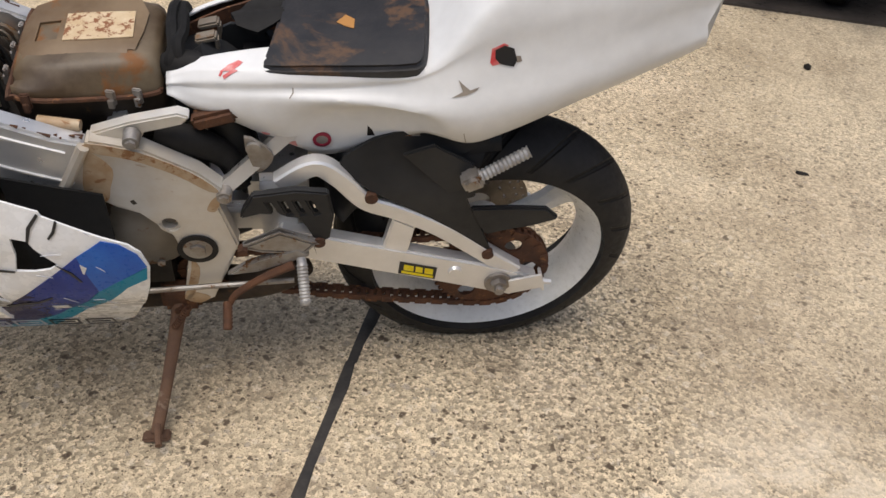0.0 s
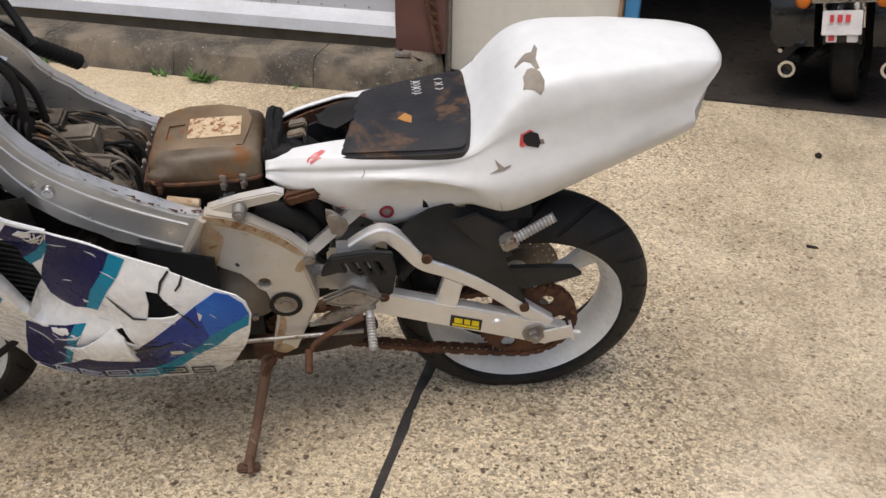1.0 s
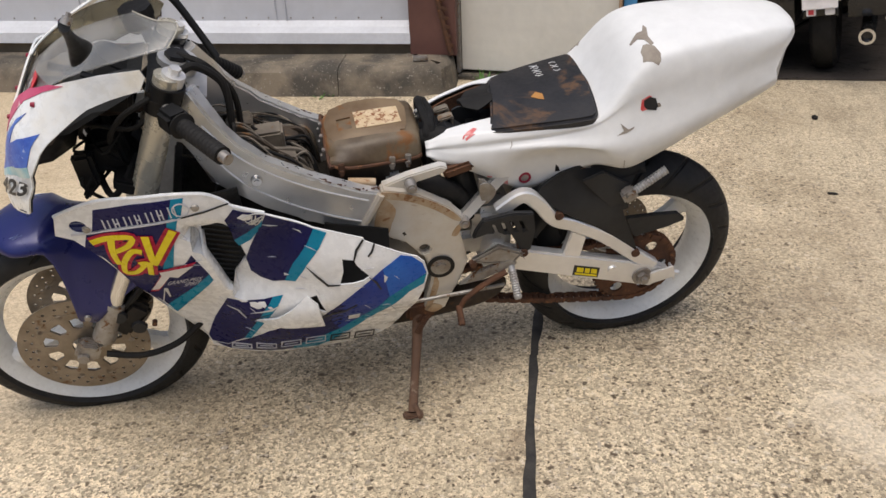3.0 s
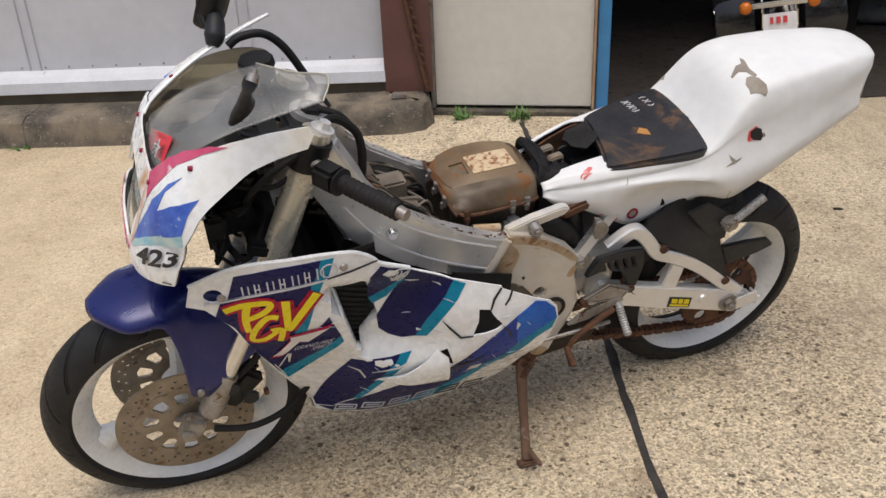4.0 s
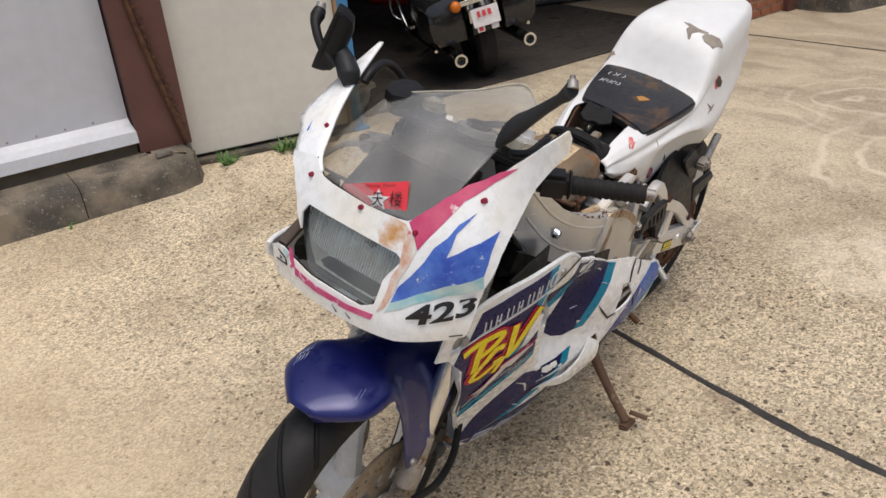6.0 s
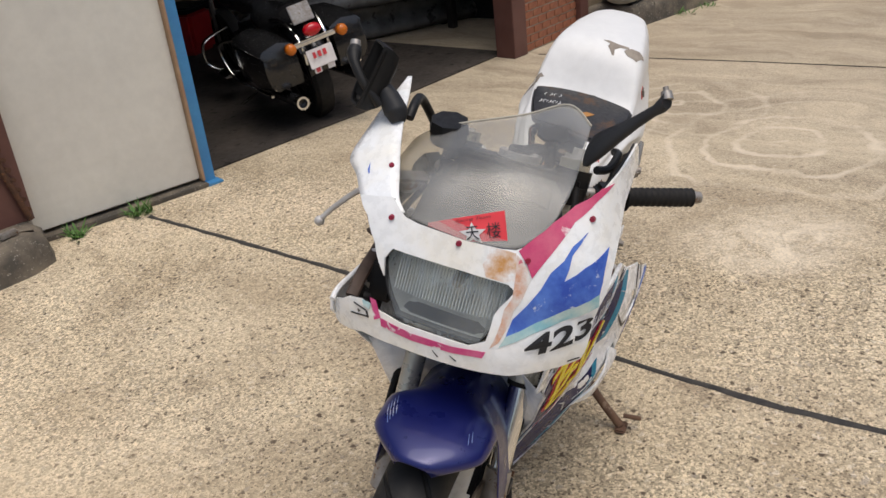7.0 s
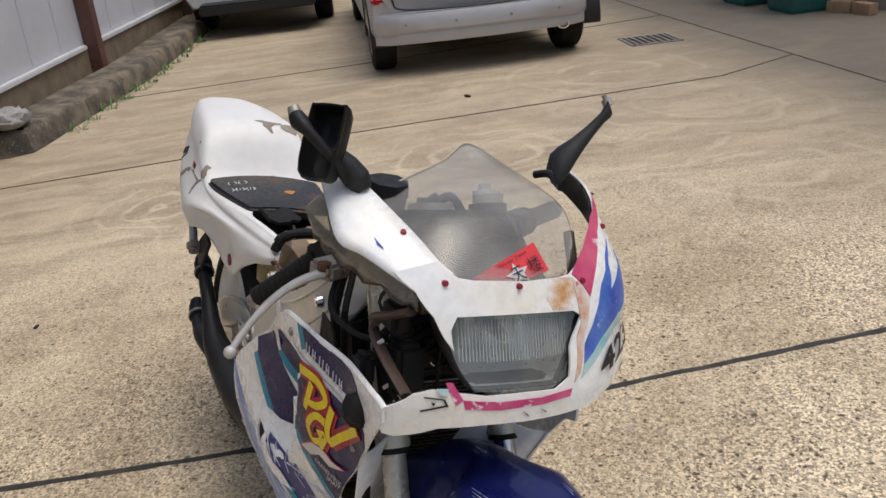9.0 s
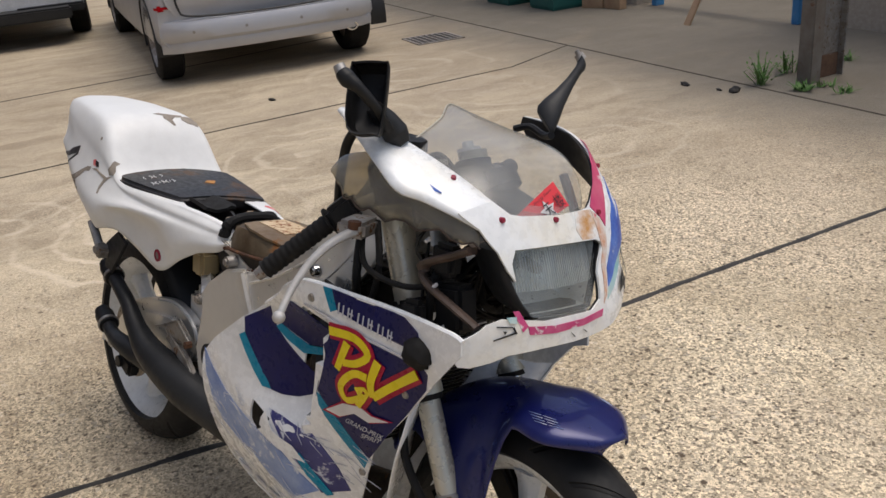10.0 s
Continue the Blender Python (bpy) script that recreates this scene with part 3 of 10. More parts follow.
def loft(bm, rows, close=False, cap=False):
    vs = [[bm.verts.new(p) for p in row] for row in rows]
    for a, b in zip(vs, vs[1:]):
        k = len(a)
        for j in range(k if close else k - 1):
            q = (a[j], a[(j + 1) % k], b[(j + 1) % k], b[j])
            if len(set(q)) == 4:
                bm.faces.new(q)
    if cap:
        bm.faces.new(vs[0][::-1])
        bm.faces.new(vs[-1])
    return bm


def interp(v, table):
    return float(np.interp(v, [a for a, _ in table], [b for _, b in table]))


def lettering(text, shear=0.0, size=1.0, weight=0.0):
    """The flat outline of a word, as a mesh one unit high, its left foot at the origin."""
    cu = bpy.data.curves.new("lettering", "FONT")
    cu.body, cu.size, cu.shear, cu.offset = text, size, shear, weight
    ob = bpy.data.objects.new("lettering", cu)
    scene.collection.objects.link(ob)
    me = bpy.data.meshes.new_from_object(ob.evaluated_get(bpy.context.evaluated_depsgraph_get()))
    bpy.data.objects.remove(ob)
    bpy.data.curves.remove(cu)
    co = np.array([v.co[:2] for v in me.vertices])
    lo, hi = co.min(0), co.max(0)
    bm = bmesh.new()
    bm.from_mesh(me)
    bpy.data.meshes.remove(me)
    return bm, lo, hi


def written(text, corners, fn, lift=0.002, shear=0.0, out=1, weight=0.0):
    """Letters laid between four corners (bottom left, bottom right, top right, top left) of a surface fn(u, v)."""
    bm, lo, hi = lettering(text, shear, weight=weight)
    a, b, c, d = (Vector(p) for p in corners)
    e = 1e-3
    for v in bm.verts:
        s, t = (v.co.x - lo[0]) / (hi[0] - lo[0]), (v.co.y - lo[1]) / (hi[1] - lo[1])
        q = (a * (1 - s) + b * s) * (1 - t) + (d * (1 - s) + c * s) * t
        p = Vector(fn(*q))
        nrm = (Vector(fn(q[0] + e, q[1])) - p).cross(Vector(fn(q[0], q[1] + e)) - p).normalized()
        v.co = p + nrm * lift * out
    return bm


# ---- the yard: ground, kerbs, walls ----
bm = bmesh.new()
bmesh.ops.create_grid(bm, x_segments=2, y_segments=2, size=600)
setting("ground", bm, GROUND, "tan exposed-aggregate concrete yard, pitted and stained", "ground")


def joint(name, pts, width, material, label, wobble=0.003):
    bm = bmesh.new()
    path = [Vector((*p, 0)) for p in pts]
    rnd = random.Random(len(name) + len(pts))
    rows = []
    for a, b in zip(path, path[1:]):
        d = b - a
        k = max(2, int(d.length / 0.06))
        side = Vector((-d.y, d.x, 0)).normalized()
        for i in range(k + 1):
            p = a + d * i / k + side * rnd.uniform(-wobble, wobble)
            w = width * rnd.uniform(0.75, 1.2) / 2
            rows.append([p + side * w + Vector((0, 0, 0.0005)), p + side * w * 0.5 + Vector((0, 0, 0.004)), p - side * w * 0.5 + Vector((0, 0, 0.004)), p - side * w + Vector((0, 0, 0.0005))])
    loft(bm, rows)
    return setting(name, bm, material, label, "joint", smooth=True)


joint("joint", [(-0.15, -9), (-0.165, -1.08), (-0.19, 0.0), (-0.212, 0.6), (-0.237, 0.97), (-0.230, 1.22), (-0.212, 1.57), (-0.197, 1.75), (-0.185, 2.0), (-0.144, 2.69), (-0.127, 3.2), (-0.112, 3.86)], 0.026, SEALANT, "black sealed joint between concrete slabs", 0.0025)
joint("joint", [(3.62, -2.15), (3.28, -1.42), (3.09, 2.14), (2.96, 3.6)], 0.016, JOINTDIRT, "dark dirty joint between concrete slabs")
joint("joint", [(6.0, -2.15), (5.5, 0.7), (5.32, 2.95)], 0.018, JOINTDIRT, "dark dirty joint between concrete slabs")
joint("joint", [(-4.5, -2.2), (0.69, -2.15), (2.4, -2.15), (6.0, -2.17), (14, -2.4)], 0.02, JOINTDIRT, "dark dirty joint between concrete slabs")


def wall_box(name, a, b, z0, z1, thick, material, label, category, kind="structure", bevel=0.0):
    """A wall whose face runs on the plan from a to b; its thickness lies to the left of that way."""
    a, b = Vector((*a, 0)), Vector((*b, 0))
    d = b - a
    m = Matrix.Translation(a) @ Matrix.Rotation(math.atan2(d.y, d.x), 4, "Z")
    bm = bmesh.new()
    box(bm, (d.length / 2, thick / 2, (z1 - z0) / 2), (d.length, thick, z1 - z0), bevel=bevel)
    return setting(name, bm, material, label, category, m @ pose(0, 0, z0), smooth=bevel > 0)


SL = -0.085
def wy(x):
    """The line of the long wall on the plan."""
    return 4.02 + SL * x


def kerb(name, pts, depth, h, material, label, pieces):
    """A rounded kerb whose front foot runs along pts; it is cast in pieces."""
    base = thing(name, Matrix.Translation((*pts[0], 0)), label, "kerb", kind="structure")
    rnd = random.Random(7)
    path = [Vector((*p, 0)) - Vector((*pts[0], 0)) for p in pts]
    total = sum((b - a).length for a, b in zip(path, path[1:]))
    dense = []
    for a, b in zip(path, path[1:]):
        k = max(1, int((b - a).length / 0.05))
        dense += [a + (b - a) * i / k for i in range(k)]
    dense.append(path[-1])
    k = max(2, len(dense) // pieces)
    for s in range(0, len(dense) - 1, k):
        run = dense[s:s + k + 1]
        if len(run) < 2:
            continue
        rows = []
        for i, p in enumerate(run):
            d = (run[min(i + 1, len(run) - 1)] - run[max(i - 1, 0)]).normalized()
            side = Vector((-d.y, d.x, 0))
            if i == 0:
                p = p + d * 0.004
            j = [rnd.uniform(-0.004, 0.004) for _ in range(4)]
            rows.append([p + side * 0 , p + side * (0.012 + j[0]) + Vector((0, 0, h * 0.55)), p + side * (0.022 + j[1]) + Vector((0, 0, h * 0.85)), p + side * 0.05 + Vector((0, 0, h + j[2])), p + side * depth + Vector((0, 0, h + 0.006)), p + side * depth])
        bm = bmesh.new()
        loft(bm, rows, close=True, cap=True)
        part("kerb_block", bm, material, base)
    return base


kerb("kerb_west", [(-7.5, 4.33), (-2.94, 3.98), (-1.6, 3.84), (-0.72, 3.80), (-0.6, 3.84), (-0.545, 3.95), (-0.54, 4.08)], 0.26, 0.14, KERB, "stained weathered concrete kerb under the white wall", 10)
kerb("kerb_east", [(3.73, 3.72), (3.74, 3.42), (3.80, 3.28), (3.95, 3.24), (6.1, 2.78), (9.0, 2.42), (16, 1.5)], 0.36, 0.16, KERB, "stained concrete kerb under the far white wall", 18)

# white building with its plinth and flashing
wall_box("plinth", (-7.5, wy(-7.5) + 0.015), (-0.78, wy(-0.78) + 0.015), 0.0, 0.20, 0.3, PLINTH, "brown stained concrete plinth", "plinth")
wall_box("wall_west", (-7.5, wy(-7.5) + 0.05), (-0.78, wy(-0.78) + 0.05), 0.2, 3.4, 0.2, WALLWHITE, "white sheet-metal wall with riveted seams", "wall")
bm = bmesh.new()
a, b = Vector((-7.5, wy(-7.5), 0)), Vector((-0.78, wy(-0.78), 0))
rows = []
for q in (a, b):
    rows.append([q + Vector((0, 0.05, 0.30)), q + Vector((0, 0.02, 0.275)), q + Vector((0, -0.035, 0.255)), q + Vector((0, -0.04, 0.20)), q + Vector((0, -0.036, 0.20)), q + Vector((0, 0.05, 0.25))])
loft(bm, rows, close=True, cap=True)
setting("flashing", bm, FLASHWHITE, "white folded metal flashing at the foot of the wall", "flashing")
for i, x in enumerate((-7.0, -5.9, -4.8, -3.7, -2.6, -1.5)):
    for dx in (0.0, 0.055):
        bm = bmesh.new()
        box(bm, (0, 0, 0), (0.006, 0.012, 3.1), bevel=0.002)
        setting("seam", bm, WALLWHITE, "raised seam of the white wall sheet", "seam", pose(x + dx, wy(x + dx) + 0.046, 1.85), kind="structure")
rivets = thing("rivets", pose(-4, wy(-4), 0.28), "dark rivets along the foot of the white wall", "rivet", kind="structure")
bm = bmesh.new()
for i in range(54):
    x = -7.4 + i * 0.122
    bmesh.ops.create_icosphere(bm, subdivisions=1, radius=0.0055, matrix=Matrix.Translation((x + 4, wy(x) - wy(-4) + 0.046, 0.035)))
part("rivet", bm, STEEL, rivets)

# steel post between the wall and the door, with a rusty bar leaning on it
bm = bmesh.new()
box(bm, (0, 0, 1.65), (0.012, 0.18, 3.02))
box(bm, (-0.11, -0.0, 1.65), (0.012, 0.10, 3.02))
box(bm, (-0.0, -0.085, 1.65), (0.24, 0.012, 3.02), bevel=0.002)
box(bm, (0.115, -0.04, 1.65), (0.012, 0.10, 3.02))
setting("steel_post", bm, BROWNSTEEL, "brown painted steel column beside the cream door", "column", pose(-0.655, 4.13, 0, 0, 0, -5))
bar = thing("steel_bar", pose(-0.6, 4.02, 0.15), "thin dark rusty bar leaning on the brown column", "bar")
bm = bmesh.new()
tube(bm, [(0.03, -0.01, 0), (-0.05, 0.0, 0.4), (-0.12, 0.015, 0.9), (-0.16, 0.02, 1.3)], 0.014)
part("bar_shaft", bm, RUST, bar)
bm = bmesh.new()
for i in range(26):
    t = i / 26
    box(bm, (0.03 - 0.19 * t, 0.0 - 0.012, 0.05 + 1.2 * t), (0.03, 0.012, 0.018), Matrix.Rotation(0.5, 4, "Y"), 0.003)
part("knurl", bm, RUST, bar)
latch = thing("metal_block", pose(-0.72, 3.92, 0.149), "small grey metal block lying on the kerb", "block")
bm = bmesh.new()
box(bm, (0, 0, 0.012), (0.075, 0.03, 0.024), bevel=0.004)
part("block_body", bm, STEEL, latch)

# the cream door with its blue post
door = thing("door_1", pose(-0.52, 4.12, 0.02, 0, 0, -13.5), "closed cream painted metal door with a pale edge strip", "door", kind="structure")
bm = bmesh.new()
box(bm, (0.40, 0.02, 1.05), (0.80, 0.035, 2.06), bevel=0.003)
part("door_leaf", bm, DOORCREAM, door)
bm = bmesh.new()
box(bm, (-0.012, 0.0, 1.05), (0.02, 0.06, 2.08), bevel=0.003)
part("door_jamb", bm, STEEL, door)
bm = bmesh.new()
box(bm, (0.808, 0.0, 1.05), (0.014, 0.06, 2.08), bevel=0.003)
part("door_edge", bm, TIMBER, door)
bm = bmesh.new()
box(bm, (0.40, 0.0, -0.01), (0.84, 0.10, 0.022), bevel=0.004)
part("door_sill", bm, KERB, door)
bm = bmesh.new()
box(bm, (0, 0, 1.6), (0.062, 0.08, 3.2), bevel=0.004)
box(bm, (0.0, -0.03, 0.006), (0.09, 0.12, 0.012), bevel=0.002)
setting("blue_post", bm, BLUESTEEL, "blue painted steel post at the garage opening", "post", pose(0.315, 3.965, 0, 0, 0, -8))

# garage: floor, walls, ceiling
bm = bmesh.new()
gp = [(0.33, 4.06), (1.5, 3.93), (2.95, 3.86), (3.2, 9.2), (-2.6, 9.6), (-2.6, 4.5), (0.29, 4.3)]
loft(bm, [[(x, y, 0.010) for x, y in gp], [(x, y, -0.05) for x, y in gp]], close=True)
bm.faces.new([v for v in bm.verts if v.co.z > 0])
setting("garage_floor", bm, DARKFLOOR, "dark spotted concrete floor of the garage", "floor")
# walls and ceiling take the near-black colour that stands in for indoor shade
wall_box("wall_garage_back", (4.2, 9.2), (-2.8, 9.6), 0, 3.4, 0.2, INTERIOR, "garage back wall, near black to carry the gloom inside", "wall").matrix_world @= Matrix.Diagonal((1, -1, 1, 1))
wall_box("wall_garage_west", (-2.7, 4.5), (-2.7, 9.6), 0, 3.4, 0.2, INTERIOR, "garage side wall, near black to carry the gloom inside", "wall")
wall_box("wall_garage_east", (3.95, 9.3), (3.95, 3.95), 0, 3.4, 0.2, INTERIOR, "garage side wall, near black to carry the gloom inside", "wall")
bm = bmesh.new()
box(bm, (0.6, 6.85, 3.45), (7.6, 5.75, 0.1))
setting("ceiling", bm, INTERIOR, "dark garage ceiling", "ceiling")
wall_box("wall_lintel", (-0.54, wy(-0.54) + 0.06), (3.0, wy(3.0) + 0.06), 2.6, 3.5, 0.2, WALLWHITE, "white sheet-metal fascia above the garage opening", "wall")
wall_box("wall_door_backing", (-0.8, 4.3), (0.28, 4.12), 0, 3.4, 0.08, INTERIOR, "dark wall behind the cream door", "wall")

# right-hand column and brick pier
bm = bmesh.new()
box(bm, (0, 0, 1.7), (0.15, 0.16, 3.4), bevel=0.004)
setting("steel_post", bm, BROWNSTEEL, "brown painted steel column beside the brick pier", "column", pose(2.89, 3.77, 0, 0, 0, -5))
bm = bmesh.new()
box(bm, (0, 0, 1.7), (0.11, 0.14, 3.4), bevel=0.004)
setting("steel_post", bm, BROWNSTEEL, "brown painted steel column at the end of the brick pier", "column", pose(3.70, 3.70, 0, 0, 0, -5))


def brick_wall(name, m, length, height, depth, bl, bh, material, label, gap=0.01):
    root = thing(name, m, label, "wall", kind="structure")
    bm = bmesh.new()
    box(bm, (length / 2, depth / 2 + 0.006, height / 2), (length, depth, height))
    part("mortar", bm, MORTAR, root)
    meshes = {}
    row = 0
    z = gap
    while z + bh <= height:
        x = 0.0 if row % 2 == 0 else -(bl + gap) / 2
        while x < length:
            x0, x1 = max(x, 0), min(x + bl, length)
            if x1 - x0 > 0.03:
                w = round(x1 - x0, 3)
                if w not in meshes:
                    bm = bmesh.new()
                    box(bm, (0, 0, 0), (w, 0.03, bh), bevel=0.003)
                    meshes[w] = mesh_of(bm, "brick", False)
                    meshes[w].materials.append(material)
                ob = new("brick", meshes[w])
                ob.parent = root
                ob.location = ((x0 + x1) / 2, 0.013 + random.uniform(-0.002, 0.002), z + bh / 2)
            x += bl + gap
        z += bh + gap
        row += 1
    return root


# far white building
E2 = lambda x: 3.66 - 0.155 * (x - 3.75)
wall_box("plinth", (3.76, E2(3.76) - 0.02), (16, E2(16) - 0.02), 0.0, 0.34, 0.3, PLINTH, "brown stained concrete plinth", "plinth")
wall_box("wall_east", (3.76, E2(3.76)), (16, E2(16)), 0.34, 3.4, 0.2, WALLWHITE, "white sheet-metal wall with riveted seams", "wall")
wall_box("flashing", (3.76, E2(3.76) - 0.05), (6.06, E2(6.06) - 0.05), 0.34, 0.38, 0.05, FLASHWHITE, "white folded metal flashing at the foot of the wall", "flashing", bevel=0.006)
wall_box("flashing", (6.3, E2(6.3) - 0.05), (16, E2(16) - 0.05), 0.34, 0.38, 0.05, FLASHWHITE, "white folded metal flashing at the foot of the wall", "flashing", bevel=0.006)
for x in (6.18, 9.6, 13):
    bm = bmesh.new()
    box(bm, (0, 0, 1.6), (0.14, 0.12, 3.5), bevel=0.004)
    setting("steel_post", bm, BROWNSTEEL, "brown painted steel column on the far white wall", "column", pose(x, E2(x) - 0.07, 0.0, 0, 0, -8.8))
for x in (4.4, 5.0, 5.6, 6.9, 7.7, 8.5):
    bm = bmesh.new()
    box(bm, (0, 0, 1.6), (0.008, 0.01, 3.0))
    setting("seam", bm, WALLWHITE, "raised seam of the white wall sheet", "seam", pose(x, E2(x) - 0.003, 0.3), kind="structure")

# far south-east corner: dark opening in a blue steel surround, tan brick wall
wall_box("wall_south", (2.75, -3.92), (-0.6, -3.98), 0.0, 3.2, 0.25, MORTAR, "tan brick wall of the far building", "wall")
# shed back in the same shade-black colour
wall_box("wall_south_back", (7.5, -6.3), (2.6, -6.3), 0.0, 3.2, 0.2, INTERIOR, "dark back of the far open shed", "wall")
wall_box("wall_south_far", (12.5, -3.6), (4.72, -3.74), 0.0, 3.2, 0.25, MORTAR, "brick wall of the far building", "wall")
bm = bmesh.new()
for x in (2.83, 4.55):
    box(bm, (x, -3.86, 1.4), (0.07, 0.1, 2.8), bevel=0.004)
box(bm, (3.69, -3.86, 0.30), (1.66, 0.07, 0.07), bevel=0.004)
box(bm, (3.69, -3.86, 2.75), (1.66, 0.07, 0.09), bevel=0.004)
setting("blue_surround", bm, BLUESTEEL, "blue painted steel frame round a dark opening", "door surround")


# ---- the motorcycle ----
# its own axes: x ahead, y to its left, z up in its own plane; it leans on its side stand
BIKE = pose(0.0168, 1.7776, 0, -14, 0, -165)
bike = thing("motorcycle", BIKE, "derelict white and blue sports motorcycle with cracked fairings on a stand", "motorcycle")
FW, RW = (1.385, 0.022, 0.274), (0.012, 0.0, 0.274)
to_world = BIKE
to_bike = BIKE.inverted()


def on_ground(bm):
    """Flattens what would sink into the ground."""
    for v in bm.verts:
        w = to_world @ v.co
        if w.z < 0.001:
            w.z = 0.001
            v.co = to_bike @ w


def tyre_profile(R, w, r_in):
    prof = []
    for i in range(21):
        a = radians(-118 + 236 * i / 20)
        prof.append((R - w * 0.92 + w * 0.92 * math.cos(a) if abs(a) < 1.6 else R - w * 0.92 + (R - w * 0.92 - r_in) * math.cos(a) * 0.9, w * math.sin(a)))
    return [(r_in - 0.006, -w * 0.72)] + prof + [(r_in - 0.006, w * 0.72)]


def wheel(name, c, R, w, rim_w, label, spokes, phase):
    root = new(name)
    root.parent = bike
    tagged(root, label)
    bm = bmesh.new()
    lathe(bm, tyre_profile(R, w, 0.228), c, 96, uv=True)
    on_ground(bm)
    part("tyre", bm, TYRE, root, "worn black tyre")
    bm = bmesh.new()
    q = rim_w
    lathe(bm, [(0.234, -q), (0.236, -q + 0.005), (0.222, -q + 0.012), (0.207, -q + 0.03), (0.200, 0), (0.207, q - 0.03), (0.222, q - 0.012), (0.236, q - 0.005), (0.234, q), (0.228, q), (0.214, q - 0.014), (0.196, q - 0.032), (0.188, 0), (0.196, -q + 0.032), (0.214, -q + 0.014), (0.228, -q)], c, 96)
    part("rim", bm, RIM, root, "white painted wheel rim")
    for i in range(spokes):
        a = radians(phase + 360 / spokes * i)
        d, s = Vector((math.cos(a), 0, math.sin(a))), Vector((-math.sin(a), 0, math.cos(a)))
        bm = bmesh.new()
        rows = []
        for t, hw, hy in ((0.035, 0.030, 0.032), (0.08, 0.023, 0.026), (0.14, 0.022, 0.022), (0.18, 0.030, 0.024), (0.2, 0.045, 0.03)):
            p = Vector(c) + d * t
            rows.append([p + s * (hw * math.cos(k) * (1 if abs(math.cos(k)) < 0.9 else 0.95)) + Vector((0, hy * math.sin(k), 0)) for k in (radians(45 * j + 22.5) for j in range(8))])
        loft(bm, rows, close=True, cap=True)
        part("spoke", bm, RIM, root)
    bm = bmesh.new()
    lathe(bm, [(0.02, -0.055), (0.04, -0.05), (0.048, -0.02), (0.048, 0.02), (0.04, 0.05), (0.02, 0.055)], c, 32)
    part("hub", bm, RIM, root)
    return root


def brake_disc(root, c, y, r_out, r_in, arms, name="brake_disc"):
    holes = []
    for k, rr in enumerate((r_in + 0.012, r_in + 0.026, r_in + 0.037)):
        nn = 26
        for i in range(nn):
            a = 2 * math.pi * (i + 0.33 * k) / nn
            if rr < r_out - 0.007:
                holes.append(circle(c[0] + rr * math.cos(a), c[2] + rr * math.sin(a), 0.0038, 6))
    bm = bmesh.new()
    shell(bm, circle(c[0], c[2], r_out, 72), lambda u, v: (u, y, v), 0.005, [circle(c[0], c[2], r_in, 48)] + holes, 0.012)
    disc = part(name, bm, DISC, root, "tarnished drilled brake disc", smooth=False)
    bm = bmesh.new()
    slots = []
    for i in range(arms):
        a = 2 * math.pi * (i + 0.5) / arms
        t = 2 * math.pi / arms * 0.29
        slots.append([(c[0] + r * math.cos(a + s), c[2] + r * math.sin(a + s)) for r, s in ((0.062, -t), (r_in - 0.016, -t), (r_in - 0.012, 0), (r_in - 0.016, t), (0.062, t), (0.056, 0))])
    shell(bm, circle(c[0], c[2], r_in + 0.004, 60), lambda u, v: (u, y, v), 0.006, [circle(c[0], c[2], 0.028, 20)] + slots, 0.02)
    part("disc_carrier", bm, DISC, disc, smooth=False)
    for i in range(arms):
        a = 2 * math.pi * i / arms
        p = Vector((c[0] + (r_in + 0.001) * math.cos(a), y, c[2] + (r_in + 0.001) * math.sin(a)))
        bm = bmesh.new()
        rod(bm, p - Vector((0, 0.007, 0)), p + Vector((0, 0.006, 0)), 0.0075, seg=10)
        part("rivet", bm, STEEL, disc)
    return disc


front_wheel = wheel("front_wheel", FW, 0.292, 0.058, 0.048, "white front wheel with a worn tyre", 3, 95)
brake_disc(front_wheel, FW, 0.100, 0.147, 0.104, 10)
brake_disc(front_wheel, FW, -0.051, 0.147, 0.104, 10)
rear_wheel = wheel("rear_wheel", RW, 0.296, 0.076, 0.064, "white rear wheel with a worn wide tyre", 3, 20)
brake_disc(rear_wheel, RW, -0.088, 0.105, 0.07, 6)
# sprocket
bm = bmesh.new()
teeth = 44
prof = []
for i in range(teeth):
    a = 2 * math.pi * i / teeth
    for rr, s in ((0.104, -0.3), (0.111, -0.12), (0.111, 0.12), (0.104, 0.3)):
        prof.append((RW[0] + rr * math.cos(a + s * 2 * math.pi / teeth), RW[2] + rr * math.sin(a + s * 2 * math.pi / teeth)))
slots = [circle(RW[0] + 0.075 * math.cos(radians(60 * i)), RW[2] + 0.075 * math.sin(radians(60 * i)), 0.017, 12) for i in range(6)]
shell(bm, prof, lambda u, v: (u, 0.086, v), 0.006, [circle(RW[0], RW[2], 0.03, 16)] + slots, 0.02)
part("sprocket", bm, RUST, rear_wheel, "rusty rear sprocket", smooth=False)
bm = bmesh.new()
lathe(bm, [(0.02, 0.06), (0.058, 0.06), (0.055, 0.09), (0.03, 0.094), (0.02, 0.094)], RW, 40)
part("sprocket_carrier", bm, ENGINECOVER, rear_wheel)

